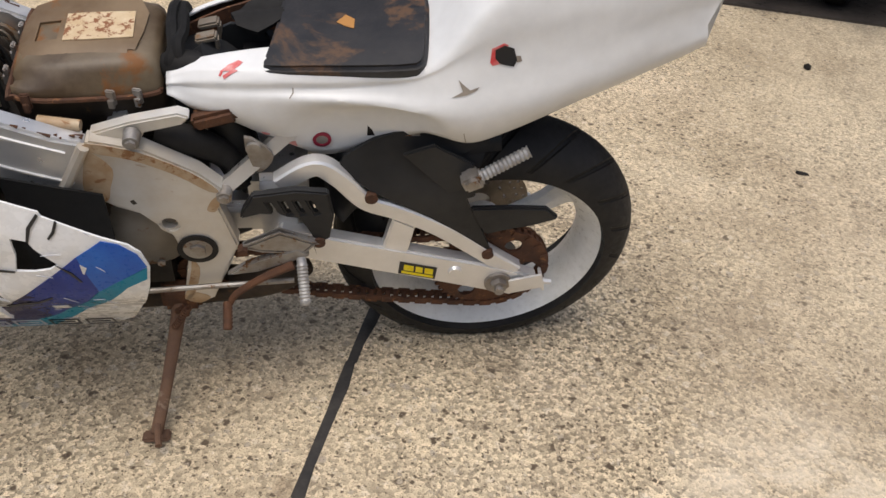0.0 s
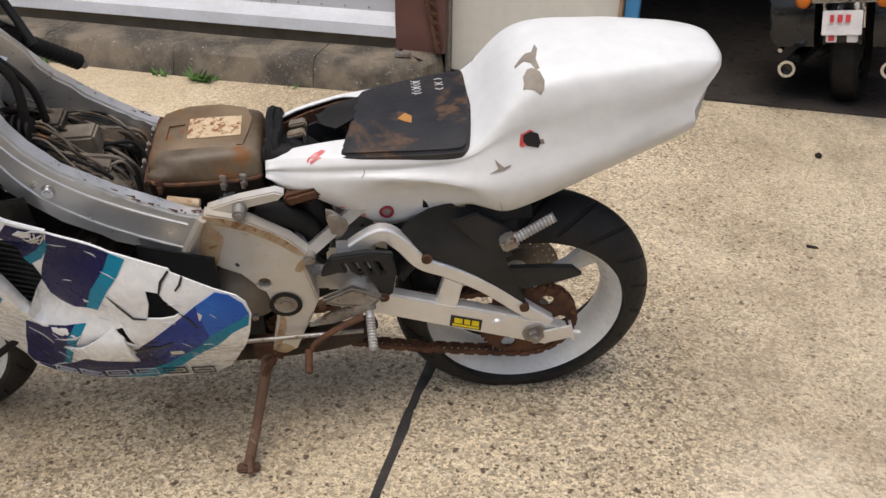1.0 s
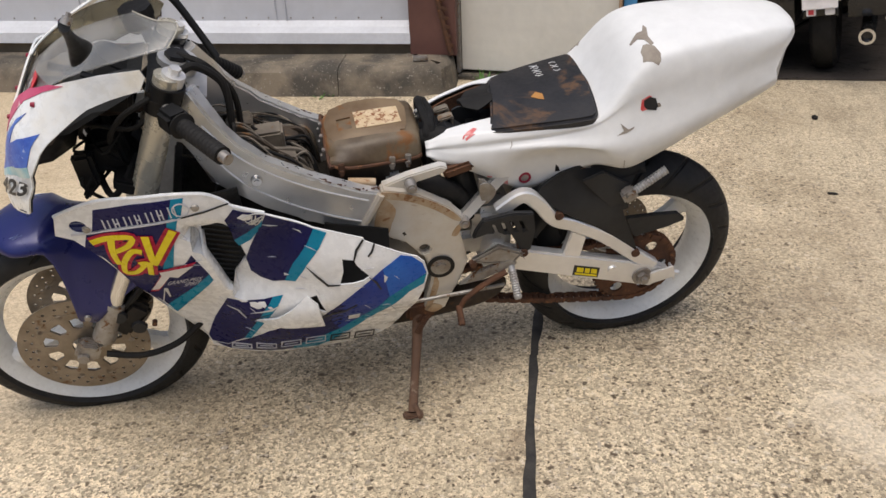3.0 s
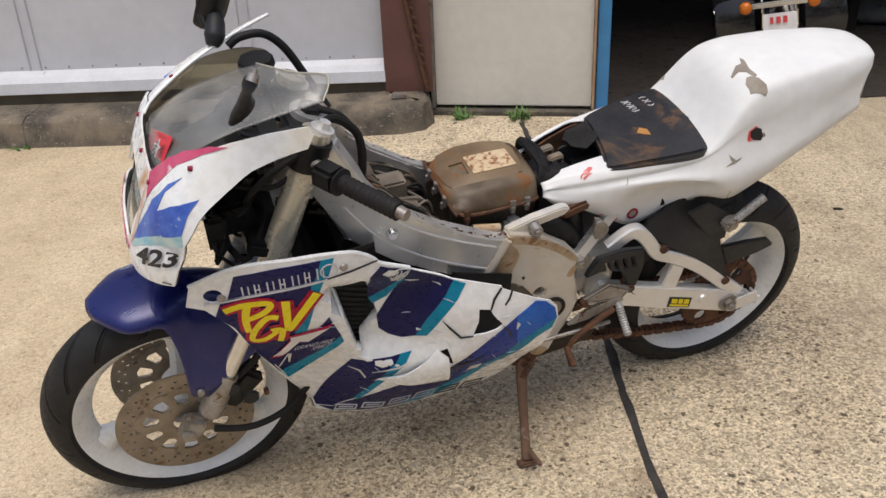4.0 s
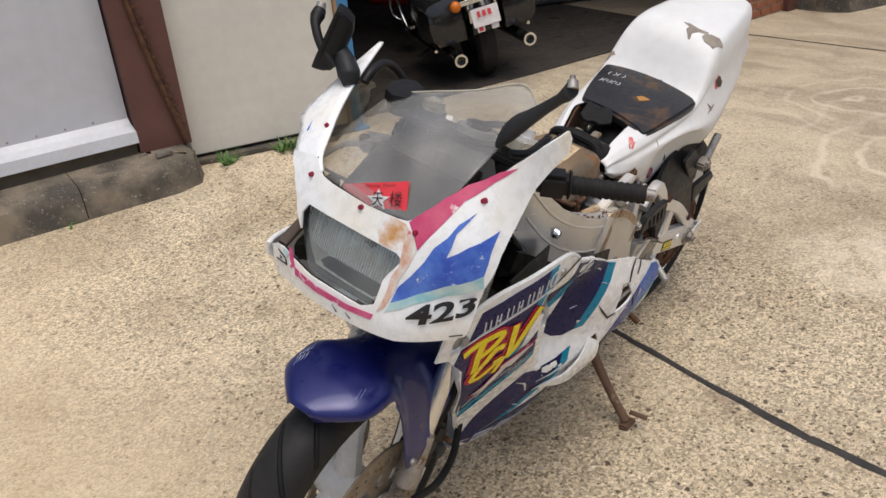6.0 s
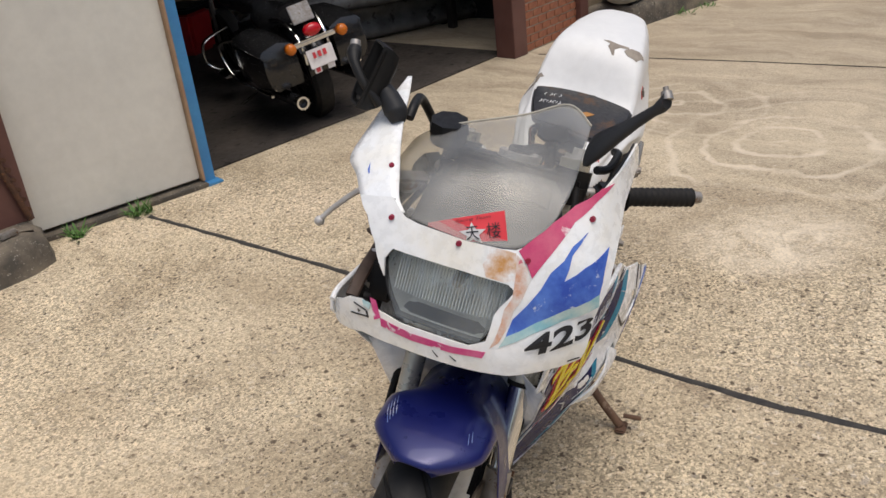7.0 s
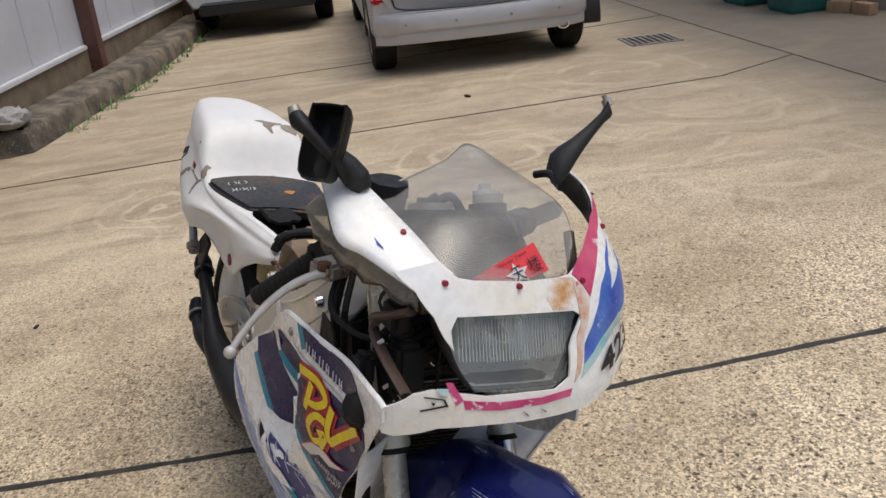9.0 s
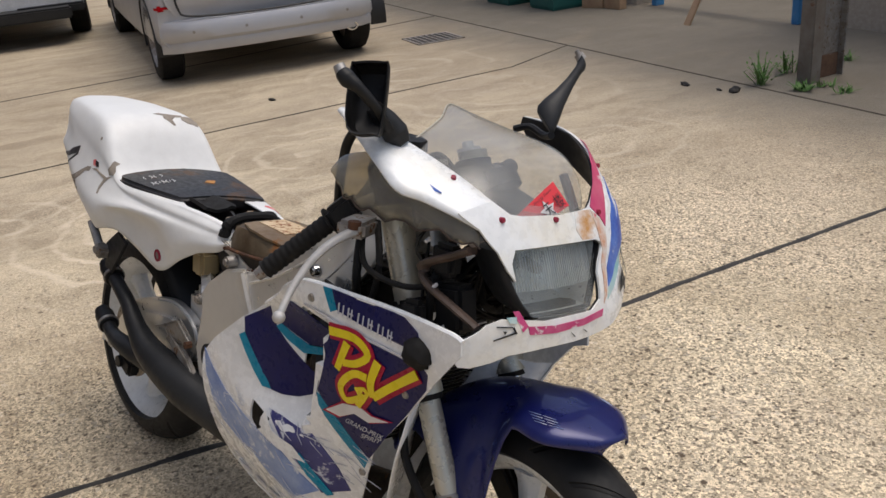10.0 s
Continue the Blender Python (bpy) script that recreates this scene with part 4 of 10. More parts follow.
# chain
bm = bmesh.new()
loop = []
fs_c, fs_r, rs_r = Vector((0.545, 0.30)), 0.036, 0.108
rc = Vector((RW[0], RW[2]))
for i in range(13):
    a = radians(100 + (280 - 100) * i / 12)
    loop.append(rc + rs_r * Vector((math.cos(a), math.sin(a))))
for t in (0.2, 0.4, 0.6, 0.8):
    p, q = loop[12], fs_c + Vector((0.0, -fs_r))
    loop.append(p.lerp(q, t) + Vector((0, -0.012 * math.sin(math.pi * t))))
for i in range(7):
    a = radians(-90 + 180 * i / 6)
    loop.append(fs_c + fs_r * Vector((math.cos(a), math.sin(a))))
for t in (0.25, 0.5, 0.75):
    loop.append((fs_c + Vector((0, fs_r))).lerp(loop[0], t))
loop.append(loop[0])
dense = []
for p, q in zip(loop, loop[1:]):
    k = max(1, int((q - p).length / 0.004))
    dense += [p.lerp(q, i / k) for i in range(k)]
acc, last, idx = 0.0, dense[0], 0
for p in dense[1:]:
    if (p - last).length >= 0.0155:
        d = p - last
        mid = (p + last) / 2
        rot = Matrix.Rotation(-math.atan2(d.y, d.x), 4, "Y")
        wdt = 0.0115 if idx % 2 else 0.0085
        for sgn in (-1, 1):
            box(bm, (mid.x, 0.083 + sgn * wdt, mid.y), (0.023, 0.003, 0.0145), rot, 0.0)
        box(bm, (mid.x, 0.083, mid.y), (0.009, 0.016, 0.009), rot)
        last = p
        idx += 1
part("chain", bm, RUST, bike, "rusty drive chain", smooth=False)

# swinging arm
arm = new("swingarm")
arm.parent = bike
tagged(arm, "braced aluminium swinging arm with a brand sticker")
for sgn in (1, -1):
    bm = bmesh.new()
    y0, y1 = sgn * 0.092, sgn * (0.120 if sgn > 0 else 0.110)
    low = [(0.40, 0.432), (0.27, 0.392), (0.04, 0.322), (-0.03, 0.298), (-0.078, 0.274), (-0.075, 0.252), (-0.03, 0.224), (0.066, 0.256), (0.345, 0.348), (0.43, 0.372)]
    plate(bm, low, y0, y1, step=0.06, bevel=0.004)
    part("lower_beam", bm, BRIGHTALU, arm)
    if sgn > 0:
        bm = bmesh.new()
        brace = smooth_path([(0.395, sgn * 0.106, 0.535), (0.34, sgn * 0.106, 0.572), (0.30, sgn * 0.106, 0.545), (0.255, sgn * 0.106, 0.49), (0.20, sgn * 0.106, 0.463), (0.12, sgn * 0.106, 0.415), (0.03, sgn * 0.106, 0.34), (-0.03, sgn * 0.106, 0.292)], 6)
        rows = []
        for i, p in enumerate(brace):
            d = (brace[min(i + 1, len(brace) - 1)] - brace[max(i - 1, 0)]).normalized()
            nn = Vector((0, 1, 0)).cross(d).normalized() * 0.017
            y = Vector((0, 0.0125, 0))
            rows.append([p + nn * 0.8 + y, p + nn + y * 0.7, p + nn - y * 0.7, p + nn * 0.8 - y, p - nn * 0.8 - y, p - nn - y * 0.7, p - nn + y * 0.7, p - nn * 0.8 + y])
        loft(bm, rows, close=True, cap=True)
        part("brace", bm, BRIGHTALU, arm)
    if sgn < 0:
        bm = bmesh.new()
        plate(bm, rounded([(-0.02, 0.30), (0.078, 0.405), (0.197, 0.453), (0.30, 0.478), (0.36, 0.478), (0.422, 0.46), (0.455, 0.41), (0.43, 0.36), (0.36, 0.362), (0.30, 0.366), (0.16, 0.338), (0.06, 0.28)], 3), -0.125, -0.098, step=0.05, bevel=0.006)
        part("arched_beam", bm, ALU, arm, "arched grey swingarm beam")
        bm = bmesh.new()
        plate(bm, rounded([(0.05, 0.345), (0.13, 0.395), (0.22, 0.425), (0.31, 0.44), (0.37, 0.435), (0.40, 0.41), (0.37, 0.395), (0.30, 0.40), (0.20, 0.385), (0.11, 0.345)], 3), -0.131, -0.120, step=0.05, bevel=0.004)
        part("pressed_rib", bm, ALU, arm)
        bm = bmesh.new()
        box(bm, (0.05, -0.112, 0.222), (0.075, 0.034, 0.048), Matrix.Rotation(0.35, 4, "Y"), 0.008)
        rod(bm, (0.035, -0.128, 0.225), (0.035, -0.138, 0.225), 0.016, seg=16)
        part("rear_caliper", bm, BLACK, arm, "black rear brake caliper")
    if sgn > 0:
        bm = bmesh.new()
        plate(bm, [(0.208, 0.452), (0.168, 0.428), (0.178, 0.355), (0.224, 0.368)], sgn * 0.095, sgn * 0.118, bevel=0.003)
        part("strut", bm, BRIGHTALU, arm)
    # axle end and adjuster
    bm = bmesh.new()
    rod(bm, (0.0, sgn * 0.117, 0.270), (0.0, sgn * 0.126, 0.270), 0.026, seg=24)
    rod(bm, (0.0, sgn * 0.124, 0.270), (0.0, sgn * 0.137, 0.270), 0.017, seg=6)
    rod(bm, (0.0, sgn * 0.135, 0.270), (0.0, sgn * 0.147, 0.270), 0.009, seg=12)
    part("axle_nut", bm, STEEL, arm)
    bm = bmesh.new()
    box(bm, (-0.055, sgn * 0.126, 0.268), (0.065, 0.005, 0.042), Matrix.Rotation(0.25, 4, "Y"), 0.002)
    box(bm, (-0.088, sgn * 0.112, 0.262), (0.006, 0.03, 0.042), Matrix.Rotation(0.25, 4, "Y"), 0.002)
    rod(bm, (-0.085, sgn * 0.115, 0.262), (-0.107, sgn * 0.115, 0.257), 0.006, seg=6)
    part("chain_adjuster", bm, BRIGHTALU, arm)
    bm = bmesh.new()
    rod(bm, (0.086, sgn * 0.118, 0.306), (0.086, sgn * 0.126, 0.306), 0.014, 0.011, 20)
    part("boss", bm, BRIGHTALU, arm)
bm = bmesh.new()
box(bm, (0.40, 0, 0.45), (0.10, 0.2, 0.16), bevel=0.02)
rod(bm, (0.535, -0.10, 0.41), (0.535, 0.10, 0.41), 0.03)
box(bm, (0.47, 0, 0.42), (0.14, 0.17, 0.07), bevel=0.015)
part("pivot_casting", bm, ALU, arm)
bm = bmesh.new()
plate(bm, [(0.19, 0.338), (0.12, 0.317), (0.122, 0.284), (0.192, 0.305)], 0.1203, 0.1213)
sticker = part("sticker", bm, BLACKINK, arm, "black sticker with yellow markings")
bm = bmesh.new()
for x0, x1, f, h in ((0.182, 0.164, 0.62, 0.3), (0.160, 0.147, 0.62, 0.3), (0.143, 0.127, 0.62, 0.3), (0.186, 0.126, 0.2, 0.12)):
    za, zb = (0.288 + (x0 - 0.122) * 0.30 + 0.033 * f), (0.288 + (x1 - 0.122) * 0.30 + 0.033 * f)
    hh = 0.033 * h / 2 * 1.5
    plate(bm, [(x0, za + hh - 0.004), (x1, zb + hh - 0.004), (x1, zb - hh - 0.004), (x0, za - hh - 0.004)], 0.1214, 0.1222)
part("marking", bm, YELLOW, sticker)

# plastic guards at the rear
bm = bmesh.new()
plate(bm, rounded([(0.462, 0.485), (0.442, 0.531), (0.425, 0.540), (0.318, 0.542), (0.317, 0.431), (0.344, 0.434), (0.368, 0.484), (0.428, 0.495)], 2), 0.126, 0.142, [[(x, z), (x - 0.012, z - 0.03), (x - 0.005, z - 0.032), (x + 0.007, z)] for x, z in ((0.345, 0.525), (0.367, 0.525), (0.389, 0.525), (0.411, 0.523))], 0.04, 0.003)
part("sprocket_guard", bm, GREYBLACK, bike, "slotted black plastic chain guard")
bm = bmesh.new()
def hugger_at(u, v):
    return (u, 0.105 - 0.35 * max(0, v - 0.52), v)
shell(bm, rounded([(0.30, 0.560), (0.245, 0.517), (0.176, 0.472), (0.104, 0.421), (0.012, 0.325), (0.026, 0.36), (0.055, 0.43), (0.086, 0.500), (0.072, 0.545), (0.054, 0.61), (0.07, 0.634), (0.11, 0.630), (0.21, 0.615), (0.27, 0.59)], 2), hugger_at, 0.012, step=0.03)
part("hugger_side", bm, GREYBLACK, bike, "black plastic mudguard over the rear tyre")
bm = bmesh.new()
rows = []
for i in range(15):
    a = radians(28 + 58 * i / 14)
    rows.append([(RW[0] + r * math.cos(a), y, RW[2] + r * math.sin(a)) for y, r in ((0.098, 0.318), (0.08, 0.34), (0.04, 0.352), (-0.04, 0.352), (-0.08, 0.34), (-0.098, 0.318))])
loft(bm, rows)
ob = part("hugger_top", bm, GREYBLACK, bike)
sm = ob.modifiers.new("thickness", "SOLIDIFY")
sm.thickness = 0.004
bm = bmesh.new()
plate(bm, [(0.075, 0.474), (0.0, 0.474), (-0.060, 0.470), (-0.086, 0.446), (-0.080, 0.440), (0.040, 0.405), (0.060, 0.436)], 0.108, 0.120, step=0.04, bevel=0.003)
part("chain_guard", bm, GREYBLACK, bike, "black plastic chain guard")
for x, z in ((0.247, 0.507), (0.03, 0.352), (0.335, 0.425)):
    bm = bmesh.new()
    rod(bm, (x, 0.112, z), (x, 0.124 if x < 0.3 else 0.147, z), 0.011, seg=12)
    part("guard_screw", bm, RUST, bike, "rusty guard screw")

# main frame: spars and pivot plates on both sides
def spar_y(x, z):
    return interp(x, [(0.6, 0.137), (0.92, 0.14), (1.0, 0.125), (1.09, 0.075), (1.15, 0.05)])
chassis = new("chassis")
chassis.parent = bike
tagged(chassis, "weathered aluminium twin-spar frame with rust stains")
SPAR = [(0.671, 0.65), (0.714, 0.662), (0.818, 0.712), (0.904, 0.766), (0.955, 0.81), (1.0, 0.87), (1.035, 0.93), (1.10, 0.90), (1.085, 0.82), (1.008, 0.706), (0.923, 0.648), (0.809, 0.584), (0.725, 0.54)]
PIVOT = [(0.668, 0.655), (0.593, 0.636), (0.516, 0.585), (0.482, 0.546), (0.493, 0.515), (0.469, 0.415), (0.524, 0.268), (0.548, 0.256), (0.576, 0.272), (0.557, 0.377), (0.574, 0.442), (0.618, 0.497), (0.669, 0.528), (0.727, 0.540)]
for sgn in (1, -1):
    bm = bmesh.new()
    fn = (lambda u, v: (u, spar_y(u, v), v)) if sgn > 0 else (lambda u, v: (u, -spar_y(u, v), v))
    shell(bm, SPAR, fn, -0.034 * sgn, step=0.03)
    bmesh.ops.recalc_face_normals(bm, faces=bm.faces)
    es = [e for e in bm.edges if len(e.link_faces) == 2 and e.calc_face_angle(0) > 1.0]
    bmesh.ops.bevel(bm, geom=es, offset=0.005, segments=2, affect="EDGES")
    part("spar", bm, ALU, chassis)
    bm = bmesh.new()
    for off in (0.033, -0.03):
        path = [(0.70, 0.602), (0.79, 0.64), (0.88, 0.69), (0.96, 0.75), (1.02, 0.82)]
        pts = [(x, sgn * (spar_y(x, z) + 0.0015), z + off) for x, z in path]
        tube(bm, pts, 0.003, 6)
    part("spar_ridge", bm, ALU, chassis)
    bm = bmesh.new()
    plate(bm, PIVOT, sgn * 0.103, sgn * 0.137, [circle(0.575, 0.470, 0.013, 14)] if sgn > 0 else (), 0.04, 0.004)
    part("pivot_plate", bm, ALUPLATE, chassis, "rust-stained cast frame plate")
    bm = bmesh.new()
    tube(bm, [(0.672, sgn * 0.14, 0.648), (0.70, sgn * 0.141, 0.595), (0.727, sgn * 0.14, 0.543)], 0.009, 8)
    part("weld_strap", bm, ALUPLATE, chassis)
    edge = [(0.668, 0.655), (0.714, 0.662), (0.818, 0.712), (0.904, 0.766)]
    rk = random.Random(8 + sgn)
    for k in range(14):
        x = 0.672 + 0.225 * rk.random() ** 1.3
        x1 = x + rk.uniform(0.003, 0.02)
        yy = sgn * (spar_y(x, 0.7) - rk.uniform(0.004, 0.016))
        bm = bmesh.new()
        rod(bm, (x, yy, interp(x, edge) - 0.0006), (x1, yy, interp(x1, edge) - 0.0006), rk.uniform(0.0015, 0.003), 0.001, 6)
        part("rust_scab", bm, RUST, chassis)
    sfn = lambda u, v: (u, sgn * 0.1372, v)
    for poly in () if sgn < 0 else ([(0.668, 0.652), (0.60, 0.634), (0.53, 0.592), (0.49, 0.55), (0.505, 0.548), (0.55, 0.585), (0.61, 0.618), (0.664, 0.634)], [(0.664, 0.634), (0.640, 0.60), (0.650, 0.56), (0.66, 0.53), (0.684, 0.532), (0.690, 0.56), (0.682, 0.60), (0.672, 0.636)], [(0.562, 0.40), (0.552, 0.375), (0.565, 0.31), (0.576, 0.274), (0.566, 0.27), (0.552, 0.30), (0.54, 0.36)], [(0.50, 0.50), (0.492, 0.515), (0.484, 0.54), (0.50, 0.53), (0.512, 0.505)], [(0.56, 0.29), (0.53, 0.275), (0.55, 0.258), (0.573, 0.27)]):
        bm = bmesh.new()
        shell(bm, rounded(poly, 3), sfn, 0.0006, step=0.05, lift=0.0, out=1)
        bmesh.ops.recalc_face_normals(bm, faces=bm.faces)
        part("rust_stain", bm, RUSTSTAIN, chassis)
    bm = bmesh.new()
    lathe(bm, [(0.024, 0.0), (0.033, 0.0), (0.034, 0.004 * sgn), (0.025, 0.005 * sgn)], (0.537, sgn * 0.137, 0.411), 28)
    part("pivot_ring", bm, BLACK, chassis)
    bm = bmesh.new()
    plate(bm, [(0.668, 0.652), (0.606, 0.674), (0.536, 0.690), (0.518, 0.683), (0.532, 0.668), (0.588, 0.653), (0.60, 0.628)], sgn * 0.095, sgn * 0.118, bevel=0.003)
    part("upper_bracket", bm, ALUPLATE, chassis)
    bm = bmesh.new()
    tube(bm, [(0.487, sgn * 0.118, 0.533), (0.36, sgn * 0.062, 0.622), (0.28, sgn * 0.05, 0.68)], 0.016, 4)
    part("subframe_rail", bm, ALU, chassis)
    bm = bmesh.new()
    rod(bm, (0.537, sgn * 0.136, 0.411), (0.537, sgn * 0.141, 0.411), 0.024, seg=24)
    rod(bm, (0.537, sgn * 0.139, 0.411), (0.537, sgn * 0.146, 0.411), 0.014, seg=6)
    part("pivot_bolt", bm, STEEL, chassis, "grimy steel pivot bolt")
    for x, z in ((0.604, 0.655), (0.482, 0.535)):
        bm = bmesh.new()
        rod(bm, (x, sgn * 0.12, z), (x, sgn * 0.142, z), 0.0135, 0.012, 16)
        rod(bm, (x, sgn * 0.141, z), (x, sgn * 0.147, z), 0.008, seg=6)
        part("frame_bolt", bm, STEEL, chassis, "corroded frame bolt")
    bm = bmesh.new()
    rod(bm, (0.929, sgn * 0.138, 0.724), (0.929, sgn * 0.147, 0.724), 0.013, 0.010, 16)
    rod(bm, (0.929, sgn * 0.146, 0.724), (0.929, sgn * 0.149, 0.724), 0.006, seg=6)
    part("fairing_stud", bm, CHROME, chassis)
bm = bmesh.new()
rod(bm, (1.095, 0, 0.80), (1.05, 0, 0.945), 0.04)
box(bm, (1.06, 0, 0.85), (0.08, 0.15, 0.14), Matrix.Rotation(-0.4, 4, "Y"), 0.02)
part("steering_head", bm, ALU, chassis)
for p, q in (((0.55, 0, 0.30), (0.05, 0.2, 0.06)), ((0.63, 0, 0.62), (0.04, 0.2, 0.05))):
    bm = bmesh.new()
    box(bm, p, q, bevel=0.01)
    part("cross_member", bm, ALU, chassis)
bm = bmesh.new()
plate(bm, rounded([(0.445, 0.632), (0.405, 0.600), (0.410, 0.572), (0.432, 0.560)], 3), 0.10, 0.106)
rod(bm, (0.432, 0.104, 0.612), (0.432, 0.112, 0.612), 0.012)
part("shock_bracket", bm, STEEL, chassis)

# engine: block, cylinders, covers
engine = new("engine")
engine.parent = bike
tagged(engine, "dusty two-stroke engine with rusty fittings")
bm = bmesh.new()
box(bm, (0.72, 0, 0.36), (0.34, 0.24, 0.2), bevel=0.04)
box(bm, (0.60, 0, 0.42), (0.16, 0.18, 0.16), bevel=0.03)
part("crankcase", bm, DARKENGINE, engine)
bm = bmesh.new()
rod(bm, (0.635, 0.06, 0.425), (0.635, 0.118, 0.425), 0.085, 0.07, 28)
part("side_cover", bm, ENGINECOVER, engine)
bm = bmesh.new()
rod(bm, (0.70, 0.02, 0.47), (0.70, 0.124, 0.497), 0.038, 0.036, 20)
part("carburettor", bm, DIRT, engine)
bm = bmesh.new()
lathe(bm, [(0.034, 0.0), (0.04, 0.0), (0.04, 0.012), (0.034, 0.012)], (0.70, 0.105, 0.495), 20)
part("hose_clamp", bm, RUST, engine)
for y in (0.06, -0.06):
    bm = bmesh.new()
    tube(bm, [Vector((0.84 + 0.11 * i / 20, y, 0.42 + 0.14 * i / 20)) for i in range(21)], [0.056 if i % 4 < 2 else 0.046 for i in range(21)], 20, 1)
    part("cylinder", bm, DIRT, engine)
bm = bmesh.new()
tube(bm, [(0.95, 0.05, 0.42), (1.04, 0.05, 0.34), (0.98, 0.06, 0.235), (0.75, 0.05, 0.20), (0.55, 0.06, 0.215), (0.42, 0.09, 0.26), (0.36, 0.05, 0.25)], [0.022, 0.032, 0.038, 0.042, 0.038, 0.028, 0.02], 14)
part("exhaust_chamber", bm, DIRT, engine, "rust-brown expansion chamber under the engine")

# radiator
bm = bmesh.new()
box(bm, (1.055, 0, 0.52), (0.03, 0.30, 0.28), Matrix.Rotation(0.35, 4, "Y"), 0.006)
radiator = part("radiator", bm, DARKENGINE, bike, "black radiator behind the fairing")
for i in range(26):
    bm = bmesh.new()
    box(bm, (1.073, 0, 0.40 + 0.0095 * i), (0.004, 0.29, 0.002), Matrix.Rotation(0.35, 4, "Y"))
    for v in bm.verts:
        v.co.x += (0.52 - v.co.z) * -0.36
    part("fin", bm, STEEL, radiator)


bm = bmesh.new()
lathe(bm, [(0.0, 0.128), (0.035, 0.128), (0.045, 0.122), (0.075, 0.120), (0.084, 0.112), (0.086, 0.06)], (0.63, 0.0, 0.425), 40)
part("sprocket_cover", bm, ENGINECOVER, engine, "grey crankcase cover")
for ang in (20, 95, 170, 250, 320):
    bm = bmesh.new()
    x, z = 0.63 + 0.072 * math.cos(radians(ang)), 0.425 + 0.072 * math.sin(radians(ang))
    rod(bm, (x, 0.118, z), (x, 0.126, z), 0.007, seg=6)
    part("cover_bolt", bm, STEEL, engine)
bm = bmesh.new()
for k in range(4):
    rod(bm, (0.655 - 0.010 * k, 0.10 + 0.004 * k, 0.512 + 0.004 * k), (0.649 - 0.010 * k, 0.10 + 0.004 * k, 0.515 + 0.004 * k), 0.026, seg=16)
part("rubber_joint", bm, HOSE, engine, "ribbed rubber joint")

# airbox
airbox = new("airbox")
airbox.parent = bike
tagged(airbox, "rust-stained brown airbox with a peeling label")
def lid_ring(x, top, yl, yr, yc, zmid):
    """Section of the lid: an upright lip, a sloping shoulder and a crowned top."""
    d = top - zmid
    pts = [(yl, zmid), (yl - 0.001, zmid + 0.18 * d), (yl - 0.006, zmid + 0.40 * d), (yc + 0.012, top - 0.014), (yc + 0.004, top - 0.006), (yc - 0.006, top - 0.0015), (yc - 0.03, top), (yr + 0.03, top + 0.001), (yr + 0.012, top - 0.004), (yr + 0.004, top - 0.02), (yr, zmid)]
    return [(x, y, z) for y, z in pts]
LID = [(0.563, 0.714, 0.040, -0.106, 0.014, 0.676), (0.567, 0.723, 0.045, -0.112, 0.022, 0.676), (0.576, 0.729, 0.050, -0.116, 0.030, 0.676), (0.60, 0.732, 0.058, -0.118, 0.038, 0.677), (0.66, 0.731, 0.069, -0.118, 0.046, 0.681), (0.72, 0.726, 0.080, -0.116, 0.050, 0.687), (0.752, 0.721, 0.082, -0.114, 0.048, 0.692), (0.766, 0.715, 0.078, -0.110, 0.042, 0.695), (0.774, 0.706, 0.070, -0.104, 0.034, 0.697)]
bm = bmesh.new()
loft(bm, [lid_ring(*r) for r in LID], close=True, cap=True)
part("airbox_lid", bm, AIRBOX, airbox)
bm = bmesh.new()
loft(bm, [[(x, yl - 0.003, z + 0.001), (x, yl - 0.005, z - 0.03), (x, yl - 0.012, z - 0.07), (x, yl - 0.03, z - 0.11), (x, yr + 0.02, z - 0.11), (x, yr + 0.003, z - 0.05), (x, yr + 0.002, z + 0.001)] for x, _, yl, yr, _, z in LID], close=True, cap=True)
part("airbox_base", bm, AIRBODY, airbox)
bm = bmesh.new()
loop = [(x, yl + 0.004, z) for x, _, yl, _, _, z in LID[1:]] + [(x + 0.002, yr - 0.004, z) for x, _, _, yr, _, z in LID[:0:-1]]
tube(bm, loop + loop[:1], 0.0042, 6, 3)
part("airbox_seam", bm, RUST, airbox)
for x, y, z, turn in ((0.749, 0.088, 0.689, 0.0), (0.635, 0.069, 0.680, 0.15), (0.598, 0.062, 0.677, 0.2), (0.782, 0.035, 0.696, 1.57), (0.782, -0.02, 0.696, 1.57), (0.780, -0.07, 0.696, 1.57)):
    bm = bmesh.new()
    box(bm, (0, 0, 0.001), (0.014, 0.007, 0.028), bevel=0.002)
    box(bm, (0, 0.005, -0.008), (0.009, 0.005, 0.016), bevel=0.001)
    bmesh.ops.transform(bm, matrix=Matrix.Translation((x, y, z)) @ Matrix.Rotation(-turn, 4, "Z"), verts=bm.verts)
    part("clip", bm, STEEL if turn else RUST, airbox)
def lid_top(x):
    return interp(x, [(r[0], r[1]) for r in LID])
bm = bmesh.new()
shell(bm, rounded([(0.757, -0.098), (0.598, -0.098), (0.594, 0.012), (0.608, 0.022), (0.624, 0.040), (0.752, 0.040)], 3), lambda u, v: (u, v, lid_top(u) + 0.0045 - 0.42 * max(0, v - 0.014)), 0.005, [[(0.744, -0.050), (0.712, -0.050), (0.712, -0.004), (0.744, -0.004)]], 0.02)
bmesh.ops.recalc_face_normals(bm, faces=bm.faces)
part("raised_panel", bm, AIRTOP, airbox)
bm = bmesh.new()
shell(bm, [(0.704, -0.064), (0.604, -0.066), (0.602, -0.002), (0.66, 0.003), (0.703, 0.001)], lambda u, v: (u, v, lid_top(u) + 0.0062), 0.0015, step=0.03)
